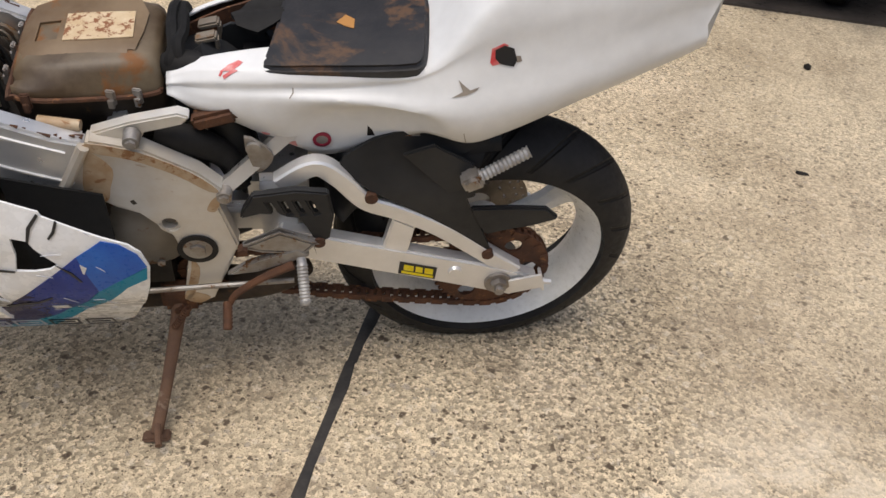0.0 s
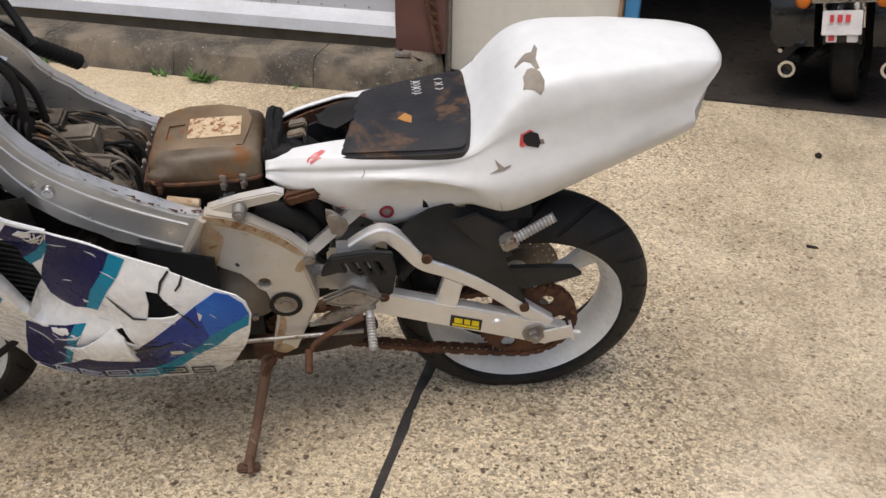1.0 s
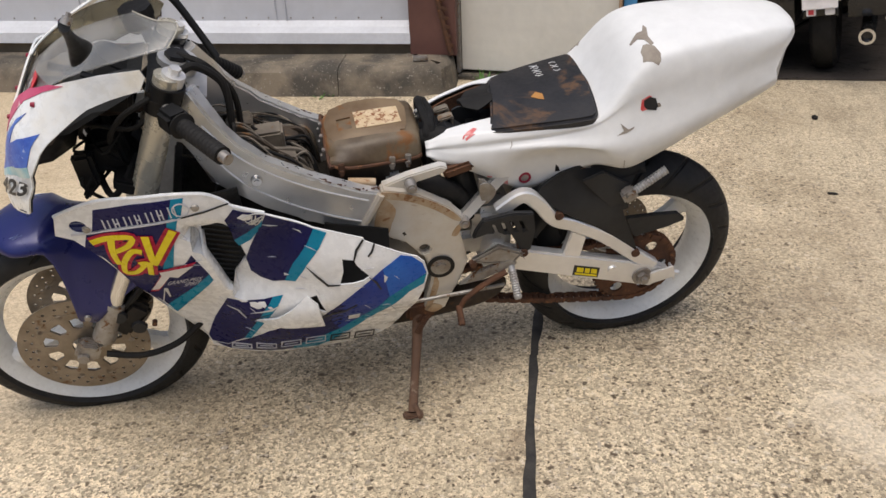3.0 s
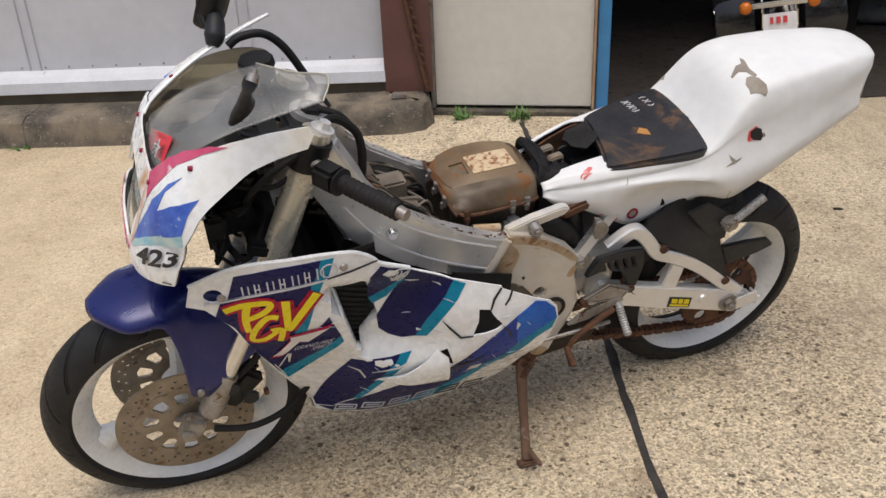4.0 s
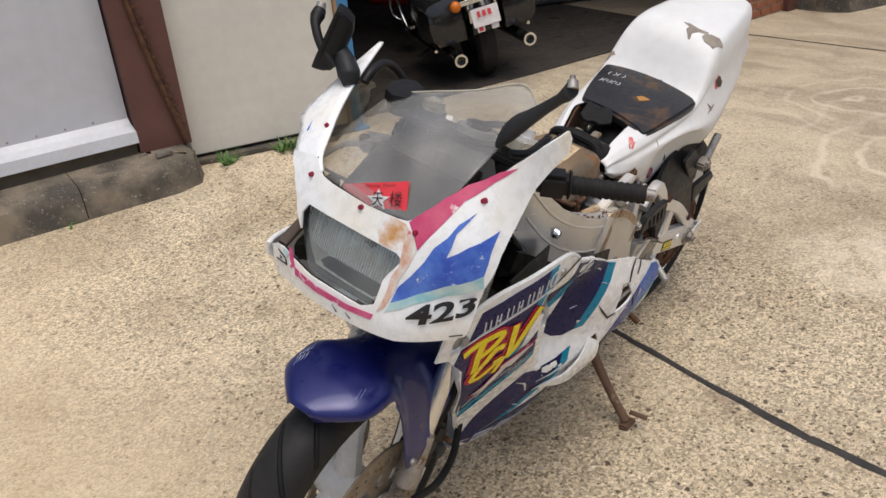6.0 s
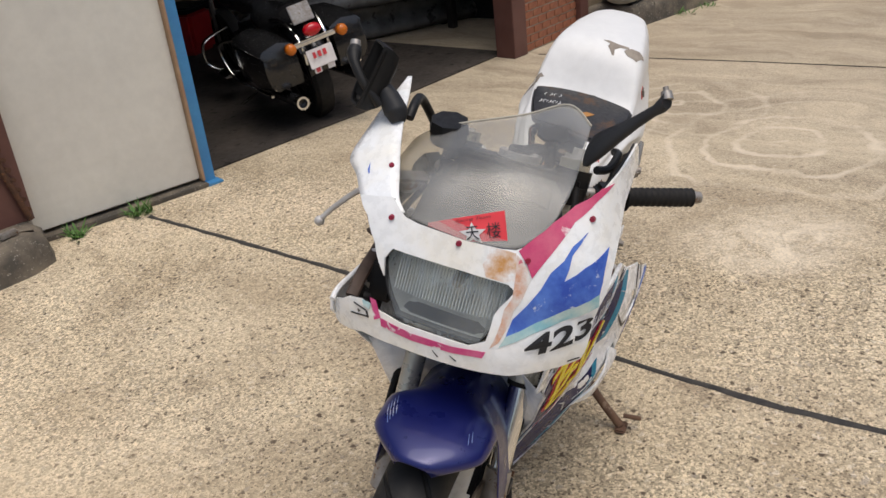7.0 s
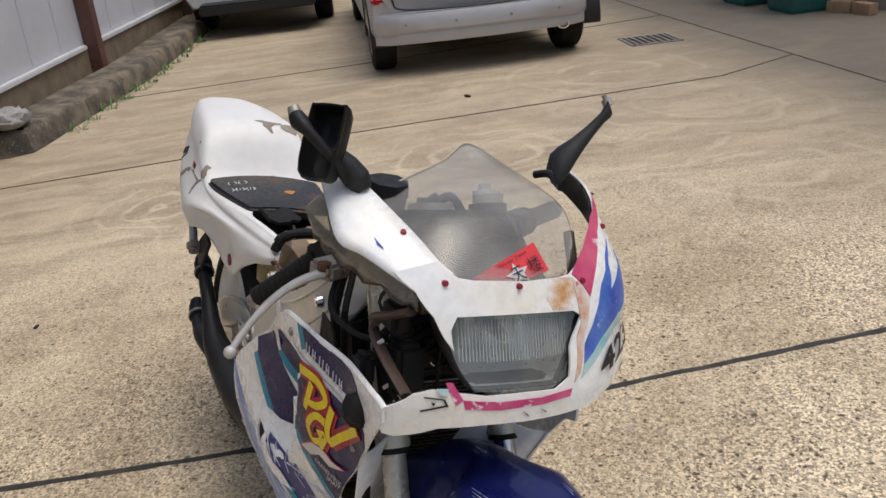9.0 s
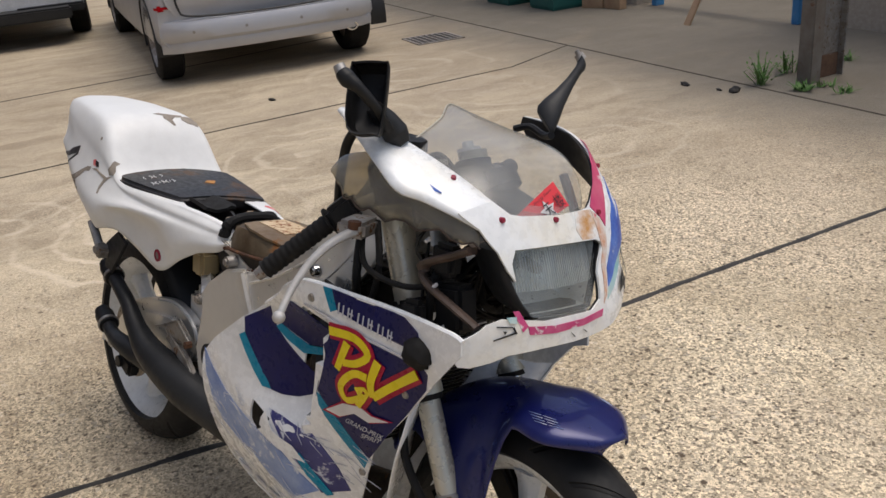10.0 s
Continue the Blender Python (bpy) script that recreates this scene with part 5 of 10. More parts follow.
part("label_plate", bm, LABEL, airbox, "worn peeling paper label")
bm = bmesh.new()
rb = random.Random(12)
for k in range(2):
    x = 0.548 - 0.013 * k
    tube(bm, [(x + rb.uniform(-0.003, 0.003), y, z + rb.uniform(-0.003, 0.003)) for y, z in ((0.024, 0.688), (0.022, 0.712), (0.006, 0.728), (-0.02, 0.732), (-0.05, 0.735), (-0.08, 0.733), (-0.104, 0.722), (-0.112, 0.69))], [0.010 + rb.uniform(-0.0015, 0.002) for _ in range(8)], 8, 4)
part("intake_boot", bm, RUBBER, airbox, "cracked rubber intake boot")
bm = bmesh.new()
tube(bm, [(0.560, 0.012, 0.695), (0.535, 0.016, 0.700), (0.508, 0.020, 0.698), (0.490, 0.018, 0.688)], [0.020, 0.024, 0.024, 0.016], 14)
part("rubber_elbow", bm, RUBBER, airbox)
bm = bmesh.new()
loft(bm, [[(x, y1, z0), (x, y1, z1), (x, y1 - 0.03, z1 + 0.012), (x, y0, z1 + 0.012), (x, y0, z0)] for x, y0, y1, z0, z1 in ((0.55, -0.10, 0.035, 0.60, 0.665), (0.51, -0.10, 0.035, 0.61, 0.67), (0.475, -0.09, 0.03, 0.63, 0.67), (0.455, -0.06, 0.02, 0.64, 0.66))], close=True, cap=True)
part("snorkel", bm, GREYBLACK, airbox, "black plastic snorkel box")
for k in range(3):
    bm = bmesh.new()
    rod(bm, (0.525 - 0.018 * k, 0.03, 0.692), (0.521 - 0.018 * k, 0.05, 0.668), 0.005, seg=8)
    part("snorkel_rib", bm, AIRGREY, airbox)

# cracked clamps and a black canister behind the boot
bm = bmesh.new()
rod(bm, (0.495, 0.0, 0.665), (0.470, 0.0, 0.700), 0.048, 0.042, 24)
part("canister", bm, GREYBLACK, airbox, "round black canister behind the airbox")
for y, z in ((0.035, 0.715), (-0.02, 0.725), (-0.07, 0.715)):
    bm = bmesh.new()
    box(bm, (0.498, y, z), (0.034, 0.022, 0.010), Matrix.Rotation(0.25, 4, "Y"), 0.003)
    box(bm, (0.482, y, z - 0.014), (0.006, 0.018, 0.030), bevel=0.002)
    part("clamp_bracket", bm, AIRGREY, airbox)
bm = bmesh.new()
plate(bm, rounded([(0.47, 0.66), (0.42, 0.665), (0.405, 0.70), (0.43, 0.725), (0.475, 0.722)], 3), -0.055, -0.049, step=0.05)
part("heat_shield", bm, GREYBLACK, airbox)

# wiring, boxes and hoses between the spars
bm = bmesh.new()
tube(bm, [(0.795, 0.085, 0.635), (0.808, 0.09, 0.675), (0.835, 0.07, 0.690), (0.85, 0.03, 0.68), (0.83, 0.0, 0.66)], 0.012, 10)
part("overflow_hose", bm, HOSE, bike, "dusty looped overflow hose")
rnd = random.Random(5)
for i in range(84):
    bm = bmesh.new()
    y = rnd.uniform(-0.10, 0.09)
    x0, x1 = rnd.uniform(0.79, 0.84), rnd.uniform(0.93, 1.03)
    z = rnd.uniform(0.66, 0.70)
    tube(bm, [(x0, y, z - 0.05), (x0 + 0.02, y + rnd.uniform(-0.02, 0.02), z + 0.01), ((x0 + x1) / 2, y + rnd.uniform(-0.03, 0.03), z + rnd.uniform(0.0, 0.045)), (x1, y * 0.8, z + 0.07 + rnd.uniform(-0.02, 0.04)), (x1 + 0.05, y * 0.6, z + 0.08)], rnd.choice((0.0018, 0.0022, 0.0028, 0.0035, 0.006)), 6, 6)
    part("hose", bm, rnd.choice((HOSE, AIRGREY, AIRGREY, RUBBER, DIRT)), bike)
for x, y, z, sx, sy, sz, mt in ((0.905, 0.005, 0.735, 0.085, 0.05, 0.05, AIRGREY), (0.87, 0.045, 0.70, 0.05, 0.035, 0.045, AIRGREY), (0.945, -0.02, 0.765, 0.04, 0.06, 0.025, HOSE), (0.93, 0.0, 0.735, 0.06, 0.055, 0.03, AIRGREY), (0.885, 0.03, 0.71, 0.045, 0.07, 0.03, AIRGREY), (0.86, -0.04, 0.69, 0.05, 0.05, 0.05, DIRT), (0.96, 0.05, 0.75, 0.035, 0.03, 0.04, BLACK), (0.83, 0.06, 0.655, 0.04, 0.04, 0.04, DIRT), (0.90, 0.07, 0.68, 0.05, 0.03, 0.035, AIRGREY), (0.97, -0.05, 0.745, 0.05, 0.03, 0.05, BLACK), (1.01, 0.07, 0.82, 0.03, 0.03, 0.05, DIRT)):
    bm = bmesh.new()
    box(bm, (x, y, z), (sx, sy, sz), Matrix.Rotation(rnd.uniform(-0.5, 0.1), 4, "Y"), 0.005)
    part("connector_box", bm, mt, bike)
bm = bmesh.new()
box(bm, (0.85, 0, 0.60), (0.36, 0.19, 0.10), Matrix.Rotation(-0.45, 4, "Y"), 0.02)
part("inner_tray", bm, DARKENGINE, bike)
bm = bmesh.new()
rod(bm, (0.738, 0.098, 0.662), (0.678, 0.105, 0.658), 0.009, seg=12)
part("drain_tube", bm, RUSTSTAIN, bike)
bm = bmesh.new()
for x in range(4):
    rod(bm, (1.0 - 0.012 * x, 0.05, 0.80 - 0.002 * x), (0.995 - 0.012 * x, 0.05, 0.80 - 0.002 * x), 0.024, seg=16)
part("bellows", bm, RUBBER, bike)
# behind the engine: shock, black hoses, reservoir
bm = bmesh.new()
tube(bm, [(0.48, 0.03, 0.62), (0.45, 0.03, 0.50), (0.42, 0.02, 0.42)], 0.035, 14)
part("shock", bm, BLACK, bike)
bm = bmesh.new()
tube(bm, [(0.58, 0.085, 0.625), (0.53, 0.085, 0.61), (0.48, 0.07, 0.56), (0.46, 0.07, 0.5)], [0.018, 0.024, 0.022, 0.02], 12)
part("black_hose", bm, RUBBER, bike)
bm = bmesh.new()
box(bm, (0.488, 0.078, 0.652), (0.07, 0.03, 0.026), Matrix.Rotation(0.3, 4, "Y"), 0.006)
part("rusty_box", bm, RUST, bike)
bm = bmesh.new()
box(bm, (0.42, -0.09, 0.60), (0.05, 0.05, 0.06), bevel=0.008)
part("fluid_reservoir", bm, mat("yellowed_reservoir", (0.42, 0.33, 0.18), None, 0.4), bike, "yellowed plastic fluid reservoir")
bm = bmesh.new()
box(bm, (0.3, -0.02, 0.66), (0.32, 0.15, 0.07), bevel=0.015)
box(bm, (0.22, 0.05, 0.62), (0.08, 0.05, 0.04), bevel=0.006)
part("battery_tray", bm, BLACK, bike)
bm = bmesh.new()
box(bm, (0.265, 0.055, 0.588), (0.03, 0.02, 0.022), bevel=0.003)
box(bm, (0.20, 0.075, 0.607), (0.07, 0.02, 0.018), Matrix.Rotation(0.25, 4, "Y"), 0.004)
part("seat_catch", bm, STEEL, bike)

# footrests, levers, side stand
for sgn in (1, -1):
    hanger = new("footrest")
    hanger.parent = bike
    tagged(hanger, "corroded alloy footrest with its hanger")
    bm = bmesh.new()
    plate(bm, [(0.468, 0.425), (0.40, 0.462), (0.338, 0.432), (0.36, 0.405), (0.43, 0.412)], sgn * 0.14, sgn * 0.152, bevel=0.003)
    plate(bm, [(0.495, 0.352), (0.455, 0.385), (0.37, 0.42), (0.35, 0.40), (0.44, 0.36)], sgn * 0.14, sgn * 0.154, bevel=0.003)
    part("hanger", bm, STEEL, hanger)
    if sgn > 0:
        bm = bmesh.new()
        tube(bm, [Vector((0.366 - 0.006 * q / 28, sgn * (0.15 + 0.062 * q / 28), 0.395 - 0.056 * q / 28)) for q in range(29)], [0.0085] * 5 + [0.0085 if i % 2 else 0.0105 for i in range(20)] + [0.0105, 0.010, 0.009, 0.006], 12, 1)
        part("peg", bm, PEGALU, hanger, "ribbed alloy foot peg")
    bm = bmesh.new()
    rod(bm, (0.462, sgn * 0.145, 0.42), (0.462, sgn * 0.16, 0.42), 0.009, seg=6)
    part("bolt", bm, RUST, hanger)
    # passenger pegs
    peg = new("passenger_peg")
    peg.parent = bike
    tagged(peg, "folding alloy passenger peg")
    bm = bmesh.new()
    yy = 0.128 if sgn > 0 else -0.2
    tube(bm, [Vector((0.07 - 0.075 * q / 24, yy - 0.01 * sgn * q / 24, 0.563 + 0.045 * q / 24)) for q in range(25)], [0.0095 if i % 2 else 0.0118 for i in range(25)], 8, 1)
    part("peg", bm, PEGALU, peg)
    bm = bmesh.new()
    box(bm, (0.083, yy, 0.555), (0.035, 0.03, 0.03), Matrix.Rotation(0.5, 4, "Y"), 0.005)
    rod(bm, (0.085, yy - 0.02, 0.56), (0.085, yy + 0.02, 0.56), 0.01)
    part("pivot", bm, STEEL, peg)
    bm = bmesh.new()
    plate(bm, [(0.15, 0.62), (0.08, 0.575), (0.07, 0.50), (0.1, 0.49), (0.2, 0.6)], yy - 0.02 * sgn, yy - 0.012 * sgn, bevel=0.002)
    part("bracket", bm, GREYBLACK, peg)
bm = bmesh.new()
rod(bm, (0.66, 0.15, 0.312), (0.38, 0.155, 0.338), 0.005, seg=8)
part("shift_rod", bm, STEEL, bike)
bm = bmesh.new()
tube(bm, [(0.379, 0.158, 0.385), (0.432, 0.165, 0.360), (0.479, 0.17, 0.324), (0.492, 0.172, 0.300)], [0.009, 0.0075, 0.007, 0.006], 8, flat=0.7)
part("shift_lever", bm, RUST, bike, "rusty gear lever")
bm = bmesh.new()
for i in range(7):
    rod(bm, (0.497, 0.173 + 0.005 * i, 0.298 - 0.004 * i), (0.497, 0.1755 + 0.005 * i, 0.297 - 0.004 * i), 0.0085, seg=12)
rod(bm, (0.497, 0.17, 0.30), (0.497, 0.215, 0.28), 0.008, seg=10)
part("shift_toe_peg", bm, RUST, bike)
stand = new("side_stand")
stand.parent = bike
tagged(stand, "rusty brown side stand propping the motorcycle")
foot = to_bike @ Vector((-0.517, 1.307, 0.012))
bm = bmesh.new()
tube(bm, [(0.588, 0.118, 0.245), (0.60, 0.16, 0.20), (0.618, 0.23, 0.14), foot], [0.016, 0.013, 0.011, 0.012], 10)
part("leg", bm, STANDRUST, stand)
bm = bmesh.new()
box(bm, foot + Vector((0, 0.004, -0.004)), (0.05, 0.028, 0.01), Matrix.Rotation(radians(14), 4, "X"), 0.004)
rod(bm, foot + Vector((-0.006, 0.0, 0.03)), foot + Vector((-0.012, 0.045, 0.034)), 0.006, seg=8)
part("foot", bm, STANDRUST, stand)
bm = bmesh.new()
box(bm, (0.585, 0.115, 0.255), (0.07, 0.035, 0.06), bevel=0.008)
rod(bm, (0.585, 0.11, 0.235), (0.585, 0.145, 0.235), 0.014, seg=6)
part("stand_bracket", bm, RUST, stand)
bm = bmesh.new()
coil = [(0.570 + 0.006 * math.cos(a) + 0.03 * a / 63 , 0.150 + 0.007 * math.sin(a) + 0.012 * a / 63, 0.262 - 0.045 * a / 63) for a in (0.35 * i for i in range(180))]
tube(bm, coil, 0.0016, 5, 1)
part("spring", bm, RUST, stand)

# exhaust pipes on the right
for k, (pts, rad) in enumerate((([(0.085, -0.172, 0.49), (0.15, -0.178, 0.468), (0.198, -0.18, 0.446), (0.250, -0.18, 0.398), (0.325, -0.175, 0.354), (0.47, -0.150, 0.312), (0.66, -0.09, 0.255)], [0.017, 0.018, 0.019, 0.024, 0.036, 0.050, 0.046]), ([(0.066, -0.178, 0.356), (0.12, -0.185, 0.34), (0.2, -0.18, 0.33), (0.32, -0.13, 0.30), (0.5, -0.08, 0.26), (0.7, -0.04, 0.22)], [0.017, 0.018, 0.025, 0.038, 0.045, 0.042]))):
    ex = new("exhaust")
    ex.parent = bike
    tagged(ex, "black two-stroke exhaust with a bare tail stub")
    bm = bmesh.new()
    tube(bm, pts, rad, 14)
    part("pipe", bm, GREYBLACK, ex)
    a = Vector(pts[0])
    d = (Vector(pts[0]) - Vector(pts[1])).normalized()
    bm = bmesh.new()
    rod(bm, a - d * 0.02, a + d * 0.03, 0.024, seg=18)
    rod(bm, a + d * 0.035, a + d * 0.05, 0.02, seg=18)
    part("tail_stub", bm, BLACK, ex)
    bm = bmesh.new()
    lathe(bm, [(0.022, -0.004), (0.027, -0.004), (0.027, 0.004), (0.022, 0.004)], (0, 0, 0), 18)
    bmesh.ops.transform(bm, matrix=Matrix.Translation(a - d * 0.01) @ d.to_track_quat("Y", "Z").to_matrix().to_4x4(), verts=bm.verts)
    part("clamp", bm, STEEL, ex)

# fork, clamps, front brake
for sgn in (1, -1):
    leg = new("fork_leg")
    leg.parent = bike
    tagged(leg, "upside-down fork leg, champagne tube over a chrome stanchion")
    axle = Vector((1.385, sgn * 0.105 + FW[1], 0.272))
    top = Vector((1.062, sgn * 0.104, 0.965))
    d = (top - axle).normalized()
    off = Vector((-0.032, 0, -0.005))
    bm = bmesh.new()
    rod(bm, axle + off + d * 0.36, top + d * 0.0, 0.0275, seg=24)
    rod(bm, axle + off + d * 0.34, axle + off + d * 0.375, 0.0295, seg=24)
    part("outer_tube", bm, FORKTUBE, leg)
    bm = bmesh.new()
    rod(bm, axle + off + d * 0.33, axle + off + d * 0.342, 0.0265, seg=24)
    part("dust_seal", bm, RUBBER, leg)
    bm = bmesh.new()
    rod(bm, axle + off + d * 0.12, axle + off + d * 0.335, 0.0205, seg=24)
    part("stanchion", bm, CHROME if sgn > 0 else FORKTUBE, leg)
    bm = bmesh.new()
    rod(bm, axle + off + d * 0.05, axle + off + d * 0.17, 0.027, 0.0245, 20)
    box(bm, axle + Vector((-0.012, 0, 0.01)), (0.055, 0.035, 0.07), Matrix.Rotation(-0.42, 4, "Y"), 0.01)
    plate(bm, [(1.36, 0.30), (1.30, 0.37), (1.27, 0.42), (1.255, 0.40), (1.29, 0.33), (1.34, 0.27)], sgn * 0.085 + FW[1], sgn * 0.10 + FW[1], bevel=0.003)
    part("axle_foot", bm, STEEL, leg)
    bm = bmesh.new()
    rod(bm, axle + Vector((0, sgn * 0.012, 0)), axle + Vector((0, sgn * 0.024, 0)), 0.014, seg=6)
    part("axle_end", bm, STEEL, leg)
    caliper = new("brake_caliper")
    caliper.parent = bike
    tagged(caliper, "dirty four-pot brake caliper on the fork leg")
    bm = bmesh.new()
    m = Matrix.Rotation(-0.75, 4, "Y")
    box(bm, (1.262, sgn * 0.10 + FW[1], 0.365), (0.055, 0.03, 0.105), m, 0.01)
    box(bm, (1.262, sgn * 0.062 + FW[1], 0.365), (0.055, 0.02, 0.10), m, 0.008)
    part("caliper_body", bm, DARKENGINE, caliper)
    for s in (-0.027, 0.027):
        bm = bmesh.new()
        c = Vector((1.262 - s * 0.68, sgn * 0.115 + FW[1], 0.365 - s * 0.73))
        rod(bm, c, c + Vector((0, sgn * 0.008, 0)), 0.018, 0.016, 18)
        part("piston_cap", bm, GREYBLACK, caliper)
    for s in (-0.05, 0.05):
        bm = bmesh.new()
        c = Vector((1.262 - s * 0.68 - 0.018, sgn * 0.105 + FW[1], 0.365 - s * 0.73 + 0.018))
        rod(bm, c, c + Vector((0, sgn * 0.014, 0)), 0.006, seg=6)
        part("caliper_bolt", bm, RUST, caliper)
bm = bmesh.new()
tube(bm, [(1.33, 0.152, 0.285), (1.25, 0.150, 0.262), (1.17, 0.13, 0.268), (1.10, 0.09, 0.30)], 0.008, 8)
part("speedometer_cable", bm, RUBBER, bike)
for sgn in (1, -1):
    bm = bmesh.new()
    tube(bm, [(1.265, sgn * 0.125, 0.40), (1.21, sgn * 0.13, 0.47), (1.19, sgn * 0.12, 0.56), (1.2, sgn * 0.10, 0.67)], 0.008, 8)
    part("brake_hose", bm, RUBBER, bike)
bm = bmesh.new()
plate(bm, [(1.042, 0.930), (1.107, 0.950), (1.112, 0.930), (1.047, 0.905)], -0.125, 0.125, step=0.05, bevel=0.006)
for y in (0.104, -0.104):
    rod(bm, (1.080, y, 0.912), (1.066, y, 0.948), 0.034, seg=20)
rod(bm, (1.060, 0, 0.915), (1.050, 0, 0.955), 0.024, seg=6)
part("top_clamp", bm, BLACK, bike, "black upper fork clamp")
for y in (0.104, -0.104):
    bm = bmesh.new()
    z0 = -0.020 if y > 0 else -0.036
    rod(bm, (1.060, y, 0.968 + z0), (1.051, y, 0.988 + z0), 0.023, seg=18)
    rod(bm, (1.052, y, 0.985 + z0), (1.046, y, 1.0 + z0), 0.012, seg=6)
    rod(bm, (1.0555, y, 0.978 + z0), (1.0515, y, 0.988 + z0), 0.019, 0.015, 18)
    part("fork_cap", bm, BRIGHTALU, bike, "stepped alloy fork cap")
bm = bmesh.new()
plate(bm, [(1.13, 0.72), (1.21, 0.755), (1.215, 0.725), (1.14, 0.69)], -0.13, 0.13, step=0.05, bevel=0.006)
part("lower_clamp", bm, BLACK, bike)

# handlebars
def bar(sgn, clamp, inner, outer, label):
    h = new("handlebar")
    h.parent = bike
    tagged(h, label)
    a, b, c = Vector(clamp), Vector(inner), Vector(outer)
    d = (c - b).normalized()
    bm = bmesh.new()
    tube(bm, [a, b - d * 0.01, c + d * 0.012], 0.011, 12)
    part("bar_tube", bm, STEEL, h)
    bm = bmesh.new()
    n = 12
    steps = 4 * n
    tube(bm, [b + (c - b) * i / steps for i in range(steps + 1)], [0.026, 0.026] + [0.0162 if i % 4 < 2 else 0.0176 for i in range(steps - 1)], 20, 1)
    part("grip", bm, RUBBER, h, "ribbed black rubber grip")
    bm = bmesh.new()
    rod(bm, c, c + d * 0.018, 0.012, 0.0105, 16)
    part("bar_end", bm, STEEL, h)
    bm = bmesh.new()
    box(bm, b - d * 0.028, (0.045, 0.045, 0.055), d.to_track_quat("Z", "Y").to_matrix().to_4x4(), 0.008)
    part("switch_housing", bm, BLACK, h)
    bm = bmesh.new()
    rod(bm, a - Vector((-0.006, 0, 0.022)), a + Vector((-0.003, 0, 0.008)), 0.0335, seg=20)
    part("bar_clamp", bm, BLACK, h)
    return h
bar(1, (1.083, 0.104, 0.915), (1.045, 0.198, 0.911), (0.972, 0.31, 0.912), "left clip-on handlebar with a black rubber grip")
bar(-1, (1.088, -0.104, 0.905), (1.03, -0.185, 0.846), (0.955, -0.264, 0.748), "right clip-on handlebar, drooping, with a black rubber grip")
lever = new("brake_lever")
lever.parent = bike
tagged(lever, "bare alloy brake lever with a ball end")
bm = bmesh.new()
tube(bm, [(1.125, -0.205, 0.852), (1.122, -0.248, 0.836), (1.120, -0.288, 0.806), (1.128, -0.325, 0.768), (1.140, -0.352, 0.734)], [0.0105, 0.0085, 0.007, 0.006, 0.0055], 10, flat=0.8)
bmesh.ops.create_icosphere(bm, subdivisions=2, radius=0.0105, matrix=Matrix.Translation((1.139, -0.352, 0.732)))
part("lever_blade", bm, LEVERGREY, lever)
bm = bmesh.new()
box(bm, (1.105, -0.185, 0.853), (0.05, 0.07, 0.028), Matrix.Rotation(0.5, 4, "Z"), 0.006)
part("lever_perch", bm, STEEL, lever)
bm = bmesh.new()
rod(bm, (1.124, -0.208, 0.855), (1.124, -0.208, 0.868), 0.011, seg=12)
part("pivot_screw", bm, RUST, lever)

# instruments behind the screen
dash = new("instrument_panel")
dash.parent = bike
tagged(dash, "dusty black instrument cluster behind the windscreen")
bm = bmesh.new()
loft(bm, [[(x - 0.10 * (v - 0.5), y, z + 0.055 * v) for y, v in ((-w, 0), (-w, 0.8), (-w + 0.02, 1), (w - 0.02, 1), (w, 0.8), (w, 0))] for x, w, z in ((1.255, 0.095, 0.865), (1.245, 0.115, 0.862), (1.215, 0.120, 0.868), (1.17, 0.105, 0.885))], close=True, cap=True)
part("housing", bm, GREYBLACK, dash)
for y, r in ((0.055, 0.040), (-0.035, 0.046)):
    bm = bmesh.new()
    rod(bm, (1.19, y, 0.918), (1.172, y, 0.942), r, r * 0.96, 24)
    part("dial", bm, BLACK, dash)

# reservoir cap, brake hose loop, cables
bm = bmesh.new()
rod(bm, (1.124, -0.117, 0.965), (1.127, -0.117, 0.985), 0.033, seg=24)
rod(bm, (1.127, -0.117, 0.985), (1.129, -0.117, 1.004), 0.037, 0.034, 8)
rod(bm, (1.11, -0.11, 0.93), (1.12, -0.115, 0.97), 0.012)
part("fluid_cap", bm, BLACK, bike, "round black reservoir cap above the fork clamp")
bm = bmesh.new()
tube(bm, [(1.17, -0.178, 1.005), (1.146, -0.18, 1.02), (1.10, -0.188, 1.018), (1.06, -0.185, 0.985), (1.02, -0.165, 0.92), (0.985, -0.14, 0.86)], 0.0085, 10)
part("stay_tube", bm, BLACK, bike, "bent black tube from the fairing stay")
